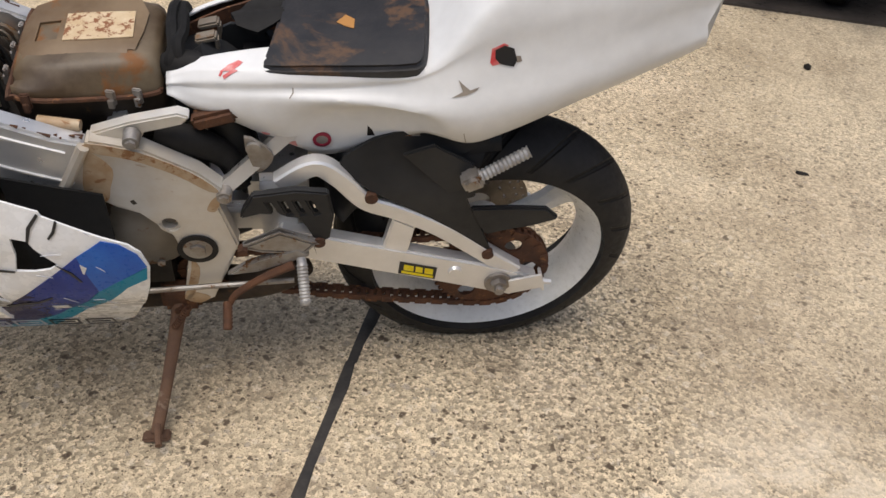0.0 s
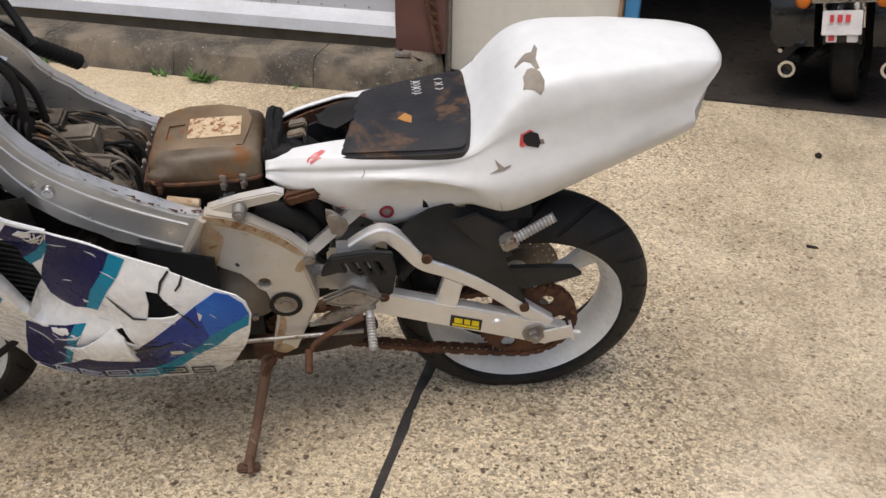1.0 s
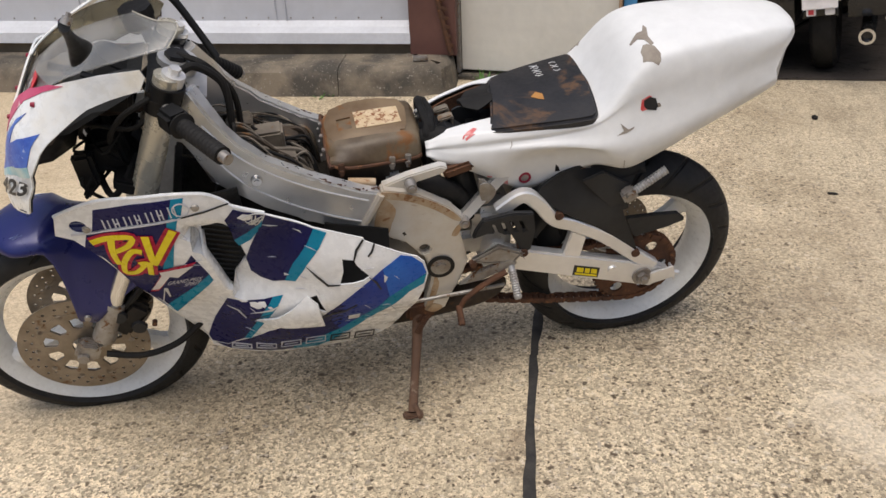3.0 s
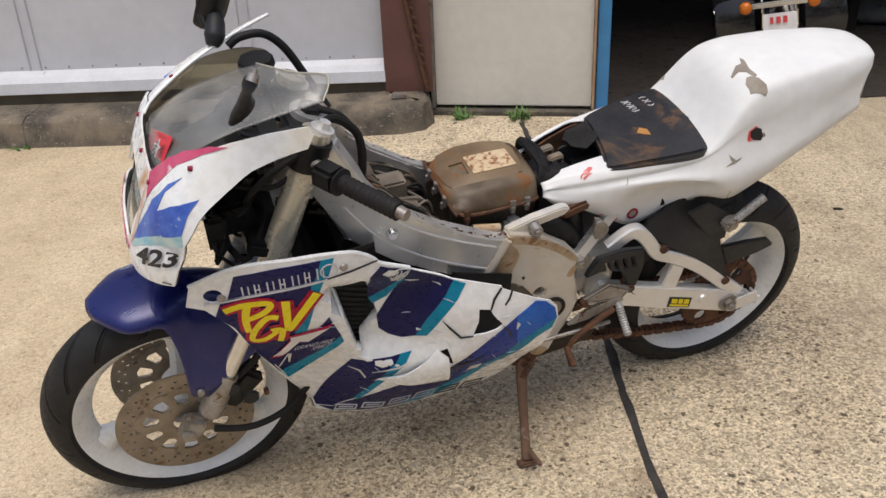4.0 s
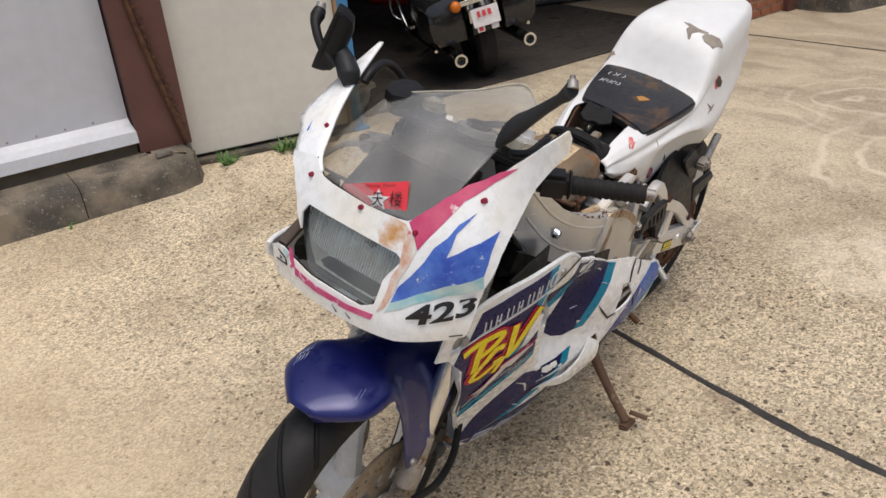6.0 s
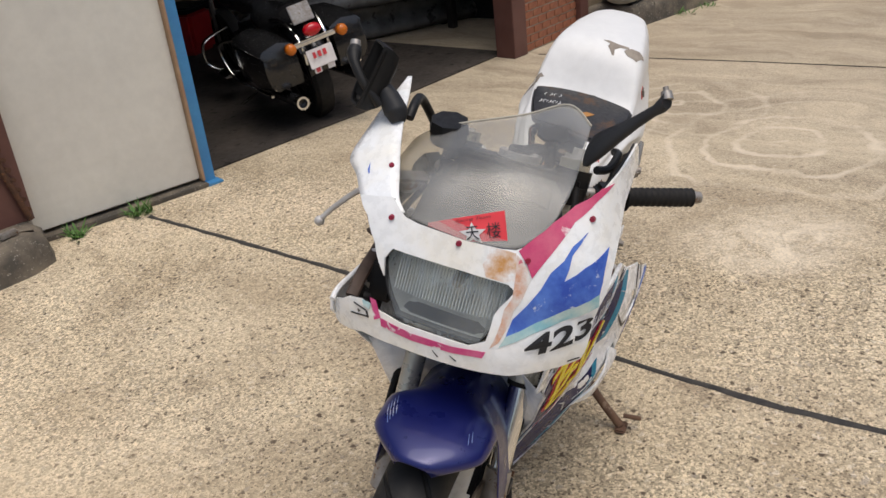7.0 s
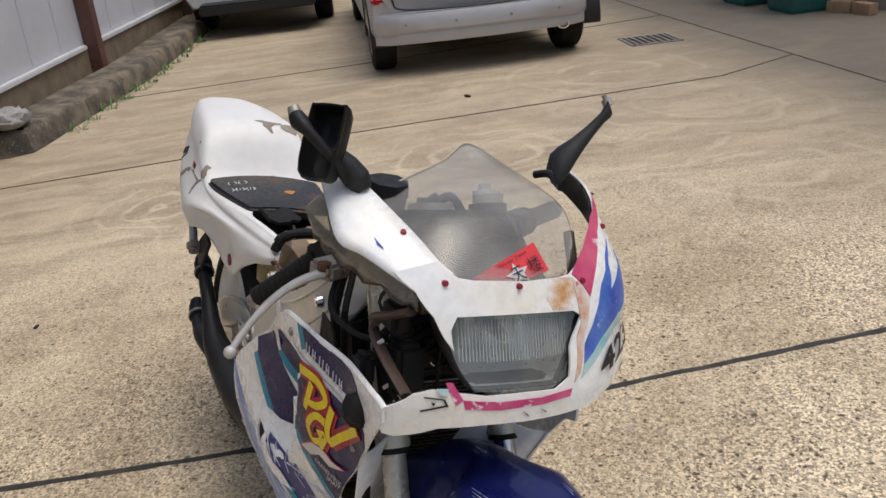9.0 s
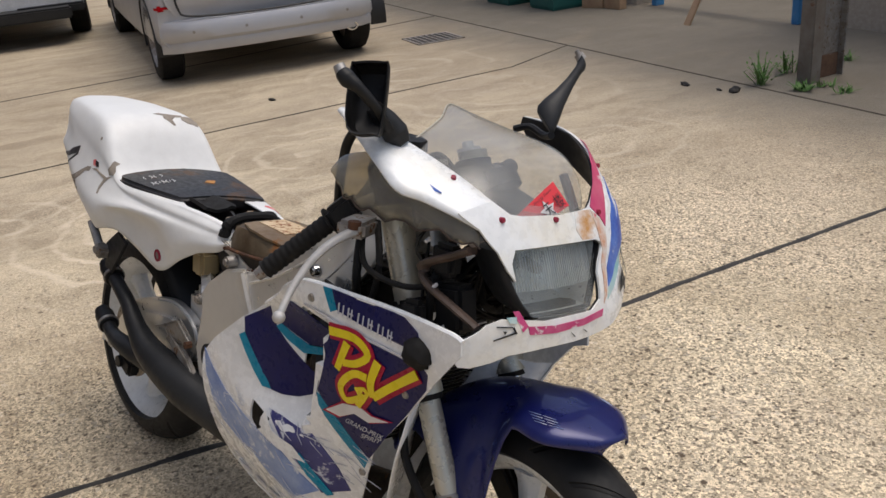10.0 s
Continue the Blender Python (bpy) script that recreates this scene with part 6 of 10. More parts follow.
for pts, r, mt in (([(1.06, 0.06, 0.93), (1.02, 0.05, 0.95), (0.97, 0.04, 0.90), (0.965, 0.05, 0.82), (0.98, 0.05, 0.78)], 0.0085, RUBBER), ([(1.05, 0.0, 0.95), (1.0, 0.03, 0.94), (0.955, 0.01, 0.86), (0.95, 0.0, 0.78)], 0.007, RUBBER), ([(1.10, 0.12, 0.93), (1.16, 0.13, 0.90), (1.2, 0.10, 0.83), (1.19, 0.05, 0.75)], 0.006, RUBBER), ([(1.09, 0.1, 0.90), (1.15, 0.11, 0.86), (1.24, 0.08, 0.86), (1.27, 0.03, 0.80)], 0.005, RUBBER), ([(1.11, -0.15, 0.86), (1.16, -0.18, 0.80), (1.12, -0.16, 0.72), (1.06, -0.13, 0.66)], 0.006, RUBBER), ([(1.10, -0.17, 0.85), (1.15, -0.2, 0.80), (1.22, -0.17, 0.78), (1.28, -0.12, 0.80)], 0.005, RUBBER), ([(1.07, -0.15, 0.84), (1.09, -0.17, 0.77), (1.07, -0.15, 0.70)], 0.008, BLACK)):
    bm = bmesh.new()
    tube(bm, pts, r, 8)
    part("cable", bm, mt, bike)

# fairing stay and wiring behind the nose
stay = new("fairing_stay")
stay.parent = bike
tagged(stay, "dark brown steel stay with wiring behind the nose cowl")
bm = bmesh.new()
tube(bm, [(1.13, 0.0, 0.84), (1.24, 0.0, 0.84), (1.30, -0.06, 0.86), (1.30, -0.12, 0.855)], 0.009, 8)
tube(bm, [(1.24, 0.0, 0.84), (1.30, 0.07, 0.86), (1.30, 0.14, 0.87), (1.24, 0.16, 0.95)], 0.009, 8)
tube(bm, [(1.34, -0.155, 0.868), (1.30, -0.165, 0.848), (1.262, -0.17, 0.830), (1.254, -0.17, 0.812), (1.274, -0.17, 0.796), (1.325, -0.17, 0.780), (1.380, -0.165, 0.760)], 0.011, 8, flat=0.55)
part("stay_frame", bm, STAYBROWN, stay)
for x, y, z, sx, sy, sz in ((1.30, -0.135, 0.765, 0.06, 0.045, 0.075), (1.285, -0.15, 0.84, 0.05, 0.03, 0.05), (1.22, 0.05, 0.78, 0.07, 0.07, 0.07), (1.22, -0.06, 0.77, 0.06, 0.06, 0.06), (1.26, 0.1, 0.77, 0.04, 0.03, 0.08), (1.17, 0.0, 0.9, 0.05, 0.14, 0.06), (1.255, -0.18, 0.745, 0.045, 0.025, 0.05)):
    bm = bmesh.new()
    box(bm, (x, y, z), (sx, sy, sz), Matrix.Rotation(rnd.uniform(-0.4, 0.4), 4, "Y"), 0.008)
    part("wiring_block", bm, BLACK, stay)
for i in range(16):
    bm = bmesh.new()
    y0, y1 = rnd.uniform(-0.15, 0.13), rnd.uniform(-0.16, 0.13)
    tube(bm, [(1.16, y0 * 0.6, rnd.uniform(0.7, 0.86)), (1.22, y0, rnd.uniform(0.70, 0.84)), (1.27, y1, rnd.uniform(0.70, 0.84)), (1.24, y1 * 0.8, rnd.uniform(0.64, 0.8))], rnd.choice((0.003, 0.004, 0.007)), 6, 6)
    part("wire", bm, RUBBER, stay)
for p in ((1.285, -0.17, 0.80), (1.30, -0.16, 0.735), (1.27, -0.18, 0.87)):
    bm = bmesh.new()
    box(bm, p, (0.004, 0.011, 0.006), Matrix.Rotation(0.5, 4, "X"), 0.001)
    part("torn_edge", bm, PLATEWHITE, stay)

# lower fairings: the side skins follow one surface
def ease(a, b, v):
    t = min(1.0, max(0.0, (v - a) / (b - a)))
    return t * t * (3 - 2 * t)


def fair_y(x, z):
    """Half-width of the lower fairing: full at the back, drawn in towards the front wheel."""
    aft = interp(z, [(0.13, 0.085), (0.2, 0.13), (0.3, 0.18), (0.4, 0.212), (0.5, 0.226), (0.6, 0.228), (0.75, 0.228), (0.85, 0.215)])
    fore = interp(z, [(0.13, 0.07), (0.2, 0.09), (0.3, 0.108), (0.4, 0.142), (0.5, 0.187), (0.6, 0.215), (0.75, 0.228), (0.85, 0.215)])
    b = aft + (fore - aft) * ease(0.92, 1.12, x)
    if x > 1.08:
        b -= 0.042 * ((min(x, 1.25) - 1.08) / 0.18) ** 1.5 + 0.16 * max(0.0, x - 1.25)
    # air scoop: a channel that deepens forwards to its mouth, over a ledge
    mouth = 1.007 + (z - 0.471) * 0.375
    if 0.72 < x < mouth:
        low = 0.425 + max(0.0, 0.86 - x) * 0.30
        b -= 0.056 * ((x - 0.72) / (mouth - 0.72)) ** 1.3 * ease(low, low + 0.075, z) * (1 - ease(0.63, 0.705, z))
    return b


def left_y(x, z):
    """The left side has sprung outwards round its break."""
    return fair_y(x, z) + 0.028 * (1 - ease(0.80, 1.0, x)) * ease(0.30, 0.45, z) * (1 - ease(0.54, 0.68, z))


def left_skin(u, v):
    return (u, left_y(u, v), v)


def right_skin(u, v):
    return (u, -fair_y(u, v) - 0.034 * ease(1.16, 1.39, u) * ease(0.52, 0.73, v), v)


def ribbon(pts, w0, w1=None):
    """The outline of a brush stroke along pts, in the plane."""
    path = [Vector((*p, 0)) for p in pts]
    path = [Vector(q[:2]) for q in (smooth_path(path, 4) if len(path) > 2 else path)]
    one, two = [], []
    for i, p in enumerate(path):
        d = (path[min(i + 1, len(path) - 1)] - path[max(i - 1, 0)]).normalized()
        w = (w0 + ((w1 or w0) - w0) * i / (len(path) - 1)) / 2
        n_ = Vector((-d.y, d.x)) * w
        one.append(tuple(p + n_))
        two.append(tuple(p - n_))
    return one + two[::-1]


def decal(name, poly, material, parent, fn, out, lift=0.0014, label="", holes=()):
    bm = bmesh.new()
    shell(bm, poly, fn, 0.0012, holes, 0.025, lift, out)
    return part(name, bm, material, parent, label)


FAIR_L = [(1.341, 0.661), (1.33, 0.712), (1.244, 0.751), (1.148, 0.767), (1.095, 0.772), (1.036, 0.767), (1.008, 0.755), (0.991, 0.741), (0.979, 0.729), (0.921, 0.704), (0.827, 0.647), (0.726, 0.618), (0.723, 0.611), (0.649, 0.574), (0.613, 0.559), (0.597, 0.541), (0.589, 0.505), (0.598, 0.452), (0.622, 0.363), (0.665, 0.243), (0.716, 0.181), (0.807, 0.149), (0.885, 0.145), (0.993, 0.16), (1.097, 0.199), (1.106, 0.244), (1.153, 0.329), (1.187, 0.401), (1.229, 0.509), (1.268, 0.598), (1.308, 0.648)]
SCOOP = [(1.073, 0.666), (1.055, 0.681), (1.016, 0.694), (1.005, 0.685), (0.988, 0.63), (0.97, 0.554), (1.014, 0.48), (1.026, 0.484), (1.053, 0.586)]
BREAK_L = [(0.774, 0.571), (0.75, 0.567), (0.744, 0.553), (0.718, 0.518), (0.732, 0.507), (0.755, 0.501), (0.783, 0.499), (0.774, 0.536)]
TEAR_L = [(0.852, 0.46), (0.836, 0.468), (0.816, 0.404), (0.837, 0.419)]

fairing_l = new("lower_fairing")
fairing_l.parent = bike
tagged(fairing_l, "cracked white left fairing with navy, teal and blue graphics")
bm = bmesh.new()
shell(bm, FAIR_L, left_skin, 0.004, [SCOOP, BREAK_L, TEAR_L, circle(1.29, 0.684, 0.018, 12)], 0.015, 0.0, -1)
part("skin", bm, WHITE, fairing_l)
DL = lambda n, p, m, lift=0.0014, label="": decal(n, p, m, fairing_l, left_skin, -1, lift, label)
DL("navy_band", [(1.249, 0.732), (1.172, 0.753), (1.093, 0.764), (1.107, 0.714), (1.185, 0.696), (1.265, 0.673)], NAVY)
DL("teal_stripe", [(1.093, 0.764), (1.069, 0.765), (1.082, 0.718), (1.107, 0.714)], TEAL)
DL("silver_line", [(1.309, 0.662), (1.266, 0.667), (1.185, 0.689), (1.107, 0.708), (1.082, 0.714), (1.082, 0.717), (1.107, 0.713), (1.185, 0.694), (1.265, 0.671), (1.308, 0.668)], SILVERTEXT, 0.003)
DL("panel_gap", [(1.082, 0.715), (1.038, 0.723), (0.986, 0.74), (0.987, 0.743), (1.038, 0.727), (1.082, 0.718)], GREYBLACK, 0.002)
DL("navy_field", [(1.278, 0.667), (1.199, 0.686), (1.111, 0.708), (1.131, 0.617), (1.149, 0.556), (1.105, 0.57), (1.081, 0.609), (1.056, 0.54), (1.175, 0.387), (1.229, 0.511), (1.259, 0.591), (1.291, 0.627)], NAVY)
DL("teal_stripe", [(1.111, 0.708), (1.088, 0.717), (1.107, 0.652), (1.124, 0.571), (1.149, 0.556), (1.131, 0.617)], TEAL)
DL("teal_stripe", [(1.175, 0.387), (1.056, 0.54), (1.05, 0.519), (1.156, 0.357)], TEAL)
DL("navy_field", [(1, 0.698), (0.98, 0.724), (0.964, 0.716), (0.941, 0.709), (0.923, 0.7), (0.935, 0.669), (0.962, 0.633), (0.993, 0.607)], NAVY)
DL("teal_stripe", [(0.993, 0.607), (0.962, 0.633), (0.935, 0.669), (0.924, 0.697), (0.933, 0.65), (0.957, 0.613), (0.984, 0.591)], TEAL)
DL("navy_field", [(0.919, 0.701), (0.878, 0.674), (0.827, 0.645), (0.842, 0.612), (0.878, 0.556), (0.9, 0.5), (0.926, 0.492), (0.951, 0.498), (0.97, 0.513), (0.975, 0.554), (0.961, 0.594), (0.943, 0.635)], NAVY)
DL("teal_stripe", [(0.827, 0.645), (0.801, 0.634), (0.819, 0.6), (0.847, 0.559), (0.877, 0.502), (0.9, 0.5), (0.878, 0.556), (0.842, 0.612)], TEAL)
DL("navy_field", [(1.032, 0.444), (0.992, 0.439), (0.951, 0.449), (0.931, 0.456), (0.953, 0.42), (0.98, 0.35), (1.018, 0.25), (1.062, 0.21), (1.098, 0.223), (1.103, 0.249), (1.073, 0.341)], NAVY)
DL("teal_stripe", [(0.931, 0.456), (0.908, 0.462), (0.938, 0.408), (0.975, 0.324), (1.003, 0.254), (1.018, 0.25), (0.98, 0.35), (0.953, 0.42)], TEAL)
DL("navy_field", [(1.004, 0.251), (0.957, 0.311), (0.882, 0.359), (0.839, 0.351), (0.816, 0.405), (0.772, 0.451), (0.791, 0.286), (0.838, 0.243), (0.899, 0.207), (0.911, 0.175), (0.99, 0.175), (1.06, 0.186), (1.09, 0.214), (1.062, 0.205)], NAVY)
DL("royal_field", [(0.816, 0.405), (0.772, 0.451), (0.73, 0.494), (0.689, 0.536), (0.676, 0.443), (0.745, 0.337), (0.792, 0.281), (0.806, 0.335)], ROYAL)
DL("blue_field", [(0.689, 0.536), (0.649, 0.568), (0.625, 0.561), (0.602, 0.539), (0.593, 0.509), (0.644, 0.468), (0.676, 0.441)], BLUE)
DL("teal_stripe", [(0.593, 0.507), (0.598, 0.475), (0.632, 0.45), (0.689, 0.372), (0.75, 0.288), (0.799, 0.216), (0.848, 0.165), (0.91, 0.174), (0.898, 0.206), (0.838, 0.243), (0.792, 0.281), (0.745, 0.337), (0.676, 0.441), (0.644, 0.468)], TEAL)
DL("crack", [(0.85, 0.55), (0.831, 0.528), (0.808, 0.5), (0.783, 0.5), (0.784, 0.497), (0.81, 0.495), (0.834, 0.524)], BLACKINK, 0.0024)
DL("crack", [(0.728, 0.616), (0.725, 0.613), (0.74, 0.591), (0.748, 0.566), (0.751, 0.568), (0.745, 0.593)], BLACKINK, 0.0024)
DL("crack", [(0.705, 0.605), (0.702, 0.602), (0.708, 0.585), (0.718, 0.573), (0.72, 0.576), (0.712, 0.587)], BLACKINK, 0.0024)
DL("crack", [(0.722, 0.52), (0.703, 0.501), (0.693, 0.474), (0.696, 0.472), (0.706, 0.496)], BLACKINK, 0.0024)
DL("crack", [(0.938, 0.408), (0.961, 0.391), (0.99, 0.361), (0.99, 0.356), (0.963, 0.384)], BLACKINK, 0.0024)
DL("crack", [(0.832, 0.384), (0.804, 0.404), (0.777, 0.408), (0.749, 0.427), (0.749, 0.422), (0.778, 0.399), (0.806, 0.388), (0.832, 0.366)], BLACKINK, 0.0024)
DL("scratch", [(1.037, 0.413), (1.014, 0.397), (1, 0.367), (0.998, 0.371), (1.011, 0.401)], CHALK, 0.003)
for p in ([(0.966, 0.700), (0.945, 0.708), (0.922, 0.706)], [(0.960, 0.690), (0.950, 0.676), (0.938, 0.700)], [(0.945, 0.704), (0.949, 0.672), (0.930, 0.698)], [(0.938, 0.704), (0.942, 0.668), (0.924, 0.697)], [(0.958, 0.682), (0.925, 0.700)], [(0.955, 0.672), (0.926, 0.690)]):
    DL("scribble", ribbon(p, 0.0022), CHALK, 0.003)
DL("scratch", [(0.987, 0.396), (0.935, 0.427), (0.918, 0.439), (0.935, 0.421)], CHALK, 0.003)
DL("scratch", [(0.87, 0.65), (0.854, 0.642), (0.851, 0.635), (0.859, 0.642)], CHALK, 0.003)
DL("scratch", [(0.687, 0.52), (0.679, 0.511), (0.685, 0.497), (0.687, 0.499)], CHALK, 0.003)
DL("scratch", [(0.768, 0.369), (0.742, 0.372), (0.744, 0.345), (0.769, 0.342)], CHALK, 0.003)
DL("scratch", [(0.899, 0.526), (0.889, 0.522), (0.898, 0.518)], CHALK, 0.003)
DL("scratch", [(0.928, 0.669), (0.898, 0.661), (0.916, 0.661)], CHALK, 0.003)
DL("scratch", [(1.161, 0.483), (1.153, 0.484), (1.155, 0.436), (1.158, 0.441)], CHALK, 0.003)
DL("scratch", [(1.161, 0.483), (1.158, 0.484), (1.175, 0.413), (1.177, 0.416)], CHALK, 0.003)
DL("scratch", [(0.981, 0.361), (0.92, 0.4), (0.87, 0.394), (0.923, 0.388)], CHALK, 0.003)
# outlet fin: a flap that stands off the skin along its lower edge
FIN = [(0.978, 0.368), (0.93, 0.403), (0.857, 0.466), (0.836, 0.449), (0.825, 0.361)]
bm = bmesh.new()
def fin_at(u, v):
    t = max(0.0, min(1.0, (0.47 - v) / 0.10))
    return (u, left_y(u, v) + 0.004 + 0.020 * t * (1 - ease(0.90, 0.985, u)), v)
shell(bm, FIN, fin_at, 0.005, (), 0.012, 0.0, -1)
part("outlet_fin", bm, WHITE, fairing_l, "moulded white outlet fin")

rs = random.Random(11)
for i in range(26):
    x, z = rs.uniform(0.62, 1.08), rs.uniform(0.23, 0.66)
    if not inside((x, z), FAIR_L) or any(inside((x, z), h) for h in (SCOOP, BREAK_L, TEAR_L)):
        continue
    a, ln = rs.uniform(-0.3, 1.2), rs.uniform(0.01, 0.04)
    dx, dz = ln * math.cos(a), ln * math.sin(a)
    DL("scratch", [(x, z), (x + dx * 0.5, z + dz * 0.5 + 0.002), (x + dx, z + dz), (x + dx * 0.5, z + dz * 0.5)], SILVERTEXT, 0.003)


def brush_mark(parent, fn, out, strokes, cross, lift):
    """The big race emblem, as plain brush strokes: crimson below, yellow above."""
    for p, w in strokes:
        decal("emblem_edge", ribbon(p, w + 0.014), REDEDGE, parent, fn, out, lift)
    for k, (p, w) in enumerate(strokes):
        decal("emblem_stroke", ribbon(p, w, w * 0.8), YELLOW, parent, fn, out, lift + 0.0012 + 0.0003 * k)
    c = (sum(p[0] for p in cross) / len(cross), sum(p[1] for p in cross) / len(cross))
    decal("emblem_cross", [(c[0] + (x - c[0]) * 1.12, c[1] + (z - c[1]) * 1.25) for x, z in cross], REDEDGE, parent, fn, out, lift + 0.0006)
    decal("emblem_cross", cross, PLATEWHITE, parent, fn, out, lift + 0.0016)


brush_mark(fairing_l, left_skin, -1, [([(1.274, 0.643), (1.231, 0.659), (1.189, 0.663), (1.201, 0.638), (1.231, 0.618)], 0.014), ([(1.231, 0.656), (1.236, 0.618), (1.232, 0.577)], 0.015), ([(1.176, 0.623), (1.196, 0.623), (1.218, 0.591), (1.226, 0.55), (1.203, 0.551), (1.179, 0.581)], 0.013), ([(1.19, 0.583), (1.17, 0.587), (1.174, 0.545)], 0.014), ([(1.161, 0.669), (1.16, 0.628), (1.159, 0.584)], 0.016), ([(1.103, 0.686), (1.128, 0.642), (1.159, 0.584)], 0.016)],
           [(1.156, 0.552), (1.082, 0.577), (1.121, 0.534), (1.138, 0.537), (1.171, 0.483), (1.189, 0.477), (1.154, 0.54)], 0.0034)
# sponsor word and maker's word as plain bars
for i in range(7):
    x, z = 1.236 - 0.0225 * i, 0.678 + 0.0068 * i
    for dx, h, w in ((0.0, 0.029, 0.0028), (0.011 - 0.003 * (i % 2), 0.027, 0.0024)):
        DL("sponsor_bar", [(x - dx, z + 0.3 * dx), (x - dx - w, z + 0.3 * dx), (x - dx - w + 0.002, z + 0.3 * dx + h), (x - dx + 0.002, z + 0.3 * dx + h)], SILVERTEXT, 0.003)
    if i % 2:
        DL("sponsor_bar", [(x, z + 0.013), (x - 0.010, z + 0.016), (x - 0.010, z + 0.0185), (x, z + 0.0155)], SILVERTEXT, 0.0034)
ring_l = circle(1.079, 0.738, 0.017, 20)
decal("sponsor_ring", ring_l, SILVERTEXT, fairing_l, left_skin, -1, 0.003, holes=[circle(1.079, 0.738, 0.0145, 20)])
for i in range(6):
    x = 1.056 - 0.060 * i
    lo, hi = interp(-x, [(-1.065, 0.190), (-0.9, 0.209), (-0.70, 0.192)]), interp(-x, [(-1.065, 0.218), (-0.9, 0.254), (-0.70, 0.240)])
    p = [(x, lo), (x - 0.050, lo), (x - 0.052, hi), (x - 0.004, hi)]
    q = [(x - 0.003, lo + 0.005), (x - 0.047, lo + 0.005), (x - 0.049, hi - 0.005), (x - 0.007, hi - 0.005)]
    decal("maker_bar", p, SILVERTEXT if i < 4 else BLACKINK, fairing_l, left_skin, -1, 0.003, holes=[q])
    DL("maker_bar", [(x - 0.010, (lo + hi) / 2 - 0.002), (x - 0.042, (lo + hi) / 2 - 0.002), (x - 0.043, (lo + hi) / 2 + 0.002), (x - 0.011, (lo + hi) / 2 + 0.002)], SILVERTEXT if i < 4 else BLACKINK, 0.003)
bm = written("GRAND-PRIX", [(1.149, 0.502), (1.072, 0.525), (1.068, 0.538), (1.145, 0.516)], left_skin, 0.004, 0.3, -1)
part("lettering", bm, SILVERTEXT, fairing_l, "small silver words", smooth=False)
bm = written("SPIRIT", [(1.116, 0.495), (1.078, 0.51), (1.074, 0.523), (1.112, 0.51)], left_skin, 0.004, 0.3, -1)
part("lettering", bm, SILVERTEXT, fairing_l, "small silver words", smooth=False)
bm = bmesh.new()
for x, z in ((1.051, 0.739), (1.275, 0.678)):
    rod(bm, (x, left_y(x, z) - 0.001, z), (x, left_y(x, z) + 0.004, z), 0.009, 0.007, 14)
part("screw", bm, STEEL, fairing_l)
bm = bmesh.new()
tube(bm, [(x, left_y(x, z) - 0.003, z) for x, z in FAIR_L[1:10]], 0.0045, 8)
part("rolled_edge", bm, WHITE, fairing_l)
# scoop lips run inwards from the opening
bm = bmesh.new()
pts = ring_points(SCOOP, 0.02)
loft(bm, [[(x, left_y(x, z) - 0.001, z) for x, z in pts + pts[:1]], [(x - 0.006, left_y(x, z) - 0.025, z) for x, z in pts + pts[:1]]])
ob = part("scoop_lip", bm, WHITE, fairing_l)
ob.modifiers.new("thickness", "SOLIDIFY").thickness = 0.003
bm = bmesh.new()
shell(bm, [(1.10, 0.70), (0.97, 0.72), (0.95, 0.44), (1.02, 0.42)], lambda u, v: (u, 0.148, v), 0.004, step=0.04)
part("duct_mesh", bm, BLACK, fairing_l)
bm = bmesh.new()
for i in range(16):
    z = 0.45 + 0.014 * i
    rod(bm, (0.985, 0.154, z), (1.085, 0.154, z + 0.03), 0.002, seg=5)
part("grille_bar", bm, GREYBLACK, fairing_l, "black duct grille")
bm = bmesh.new()
shell(bm, [(0.80, 0.60), (0.66, 0.56), (0.66, 0.40), (0.80, 0.40)], lambda u, v: (u, 0.15, v), 0.004, step=0.04)
part("inner_shield", bm, BLACK, fairing_l)

FAIR_R = [(0.88, 0.656), (0.933, 0.688), (0.963, 0.714), (1.006, 0.737), (1.056, 0.746), (1.141, 0.749), (1.228, 0.748), (1.289, 0.75), (1.341, 0.751), (1.368, 0.750), (1.384, 0.745), (1.385, 0.724), (1.360, 0.695), (1.321, 0.652), (1.274, 0.597), (1.208, 0.519), (1.158, 0.458), (1.12, 0.393), (1.092, 0.326), (1.05, 0.235), (1.011, 0.183), (0.954, 0.173), (0.872, 0.169), (0.795, 0.181), (0.717, 0.201), (0.671, 0.242), (0.655, 0.344), (0.654, 0.445), (0.672, 0.489), (0.717, 0.536), (0.808, 0.608)]
HOLE_R = [(0.852, 0.453), (0.916, 0.437), (0.898, 0.414), (0.851, 0.384), (0.845, 0.409)]
fairing_r = new("lower_fairing")
fairing_r.parent = bike
tagged(fairing_r, "scratched white right fairing with navy and teal graphics")
bm = bmesh.new()
shell(bm, FAIR_R, right_skin, 0.004, [HOLE_R, SCOOP], 0.018)
part("skin", bm, WHITE, fairing_r)
DR = lambda n, p, m, lift=0.0014: decal(n, p, m, fairing_r, right_skin, 1, lift)
DR("teal_stripe", [(1.078, 0.748), (1.101, 0.75), (1.112, 0.716), (1.097, 0.708)], TEAL)
DR("navy_band", [(1.101, 0.75), (1.175, 0.748), (1.256, 0.746), (1.292, 0.731), (1.302, 0.695), (1.237, 0.697), (1.164, 0.705), (1.112, 0.716)], NAVY)
DR("silver_line", [(1.024, 0.702), (1.097, 0.698), (1.165, 0.688), (1.236, 0.681), (1.273, 0.679), (1.271, 0.675), (1.236, 0.676), (1.164, 0.683), (1.096, 0.693), (1.022, 0.7)], SILVERTEXT, 0.003)
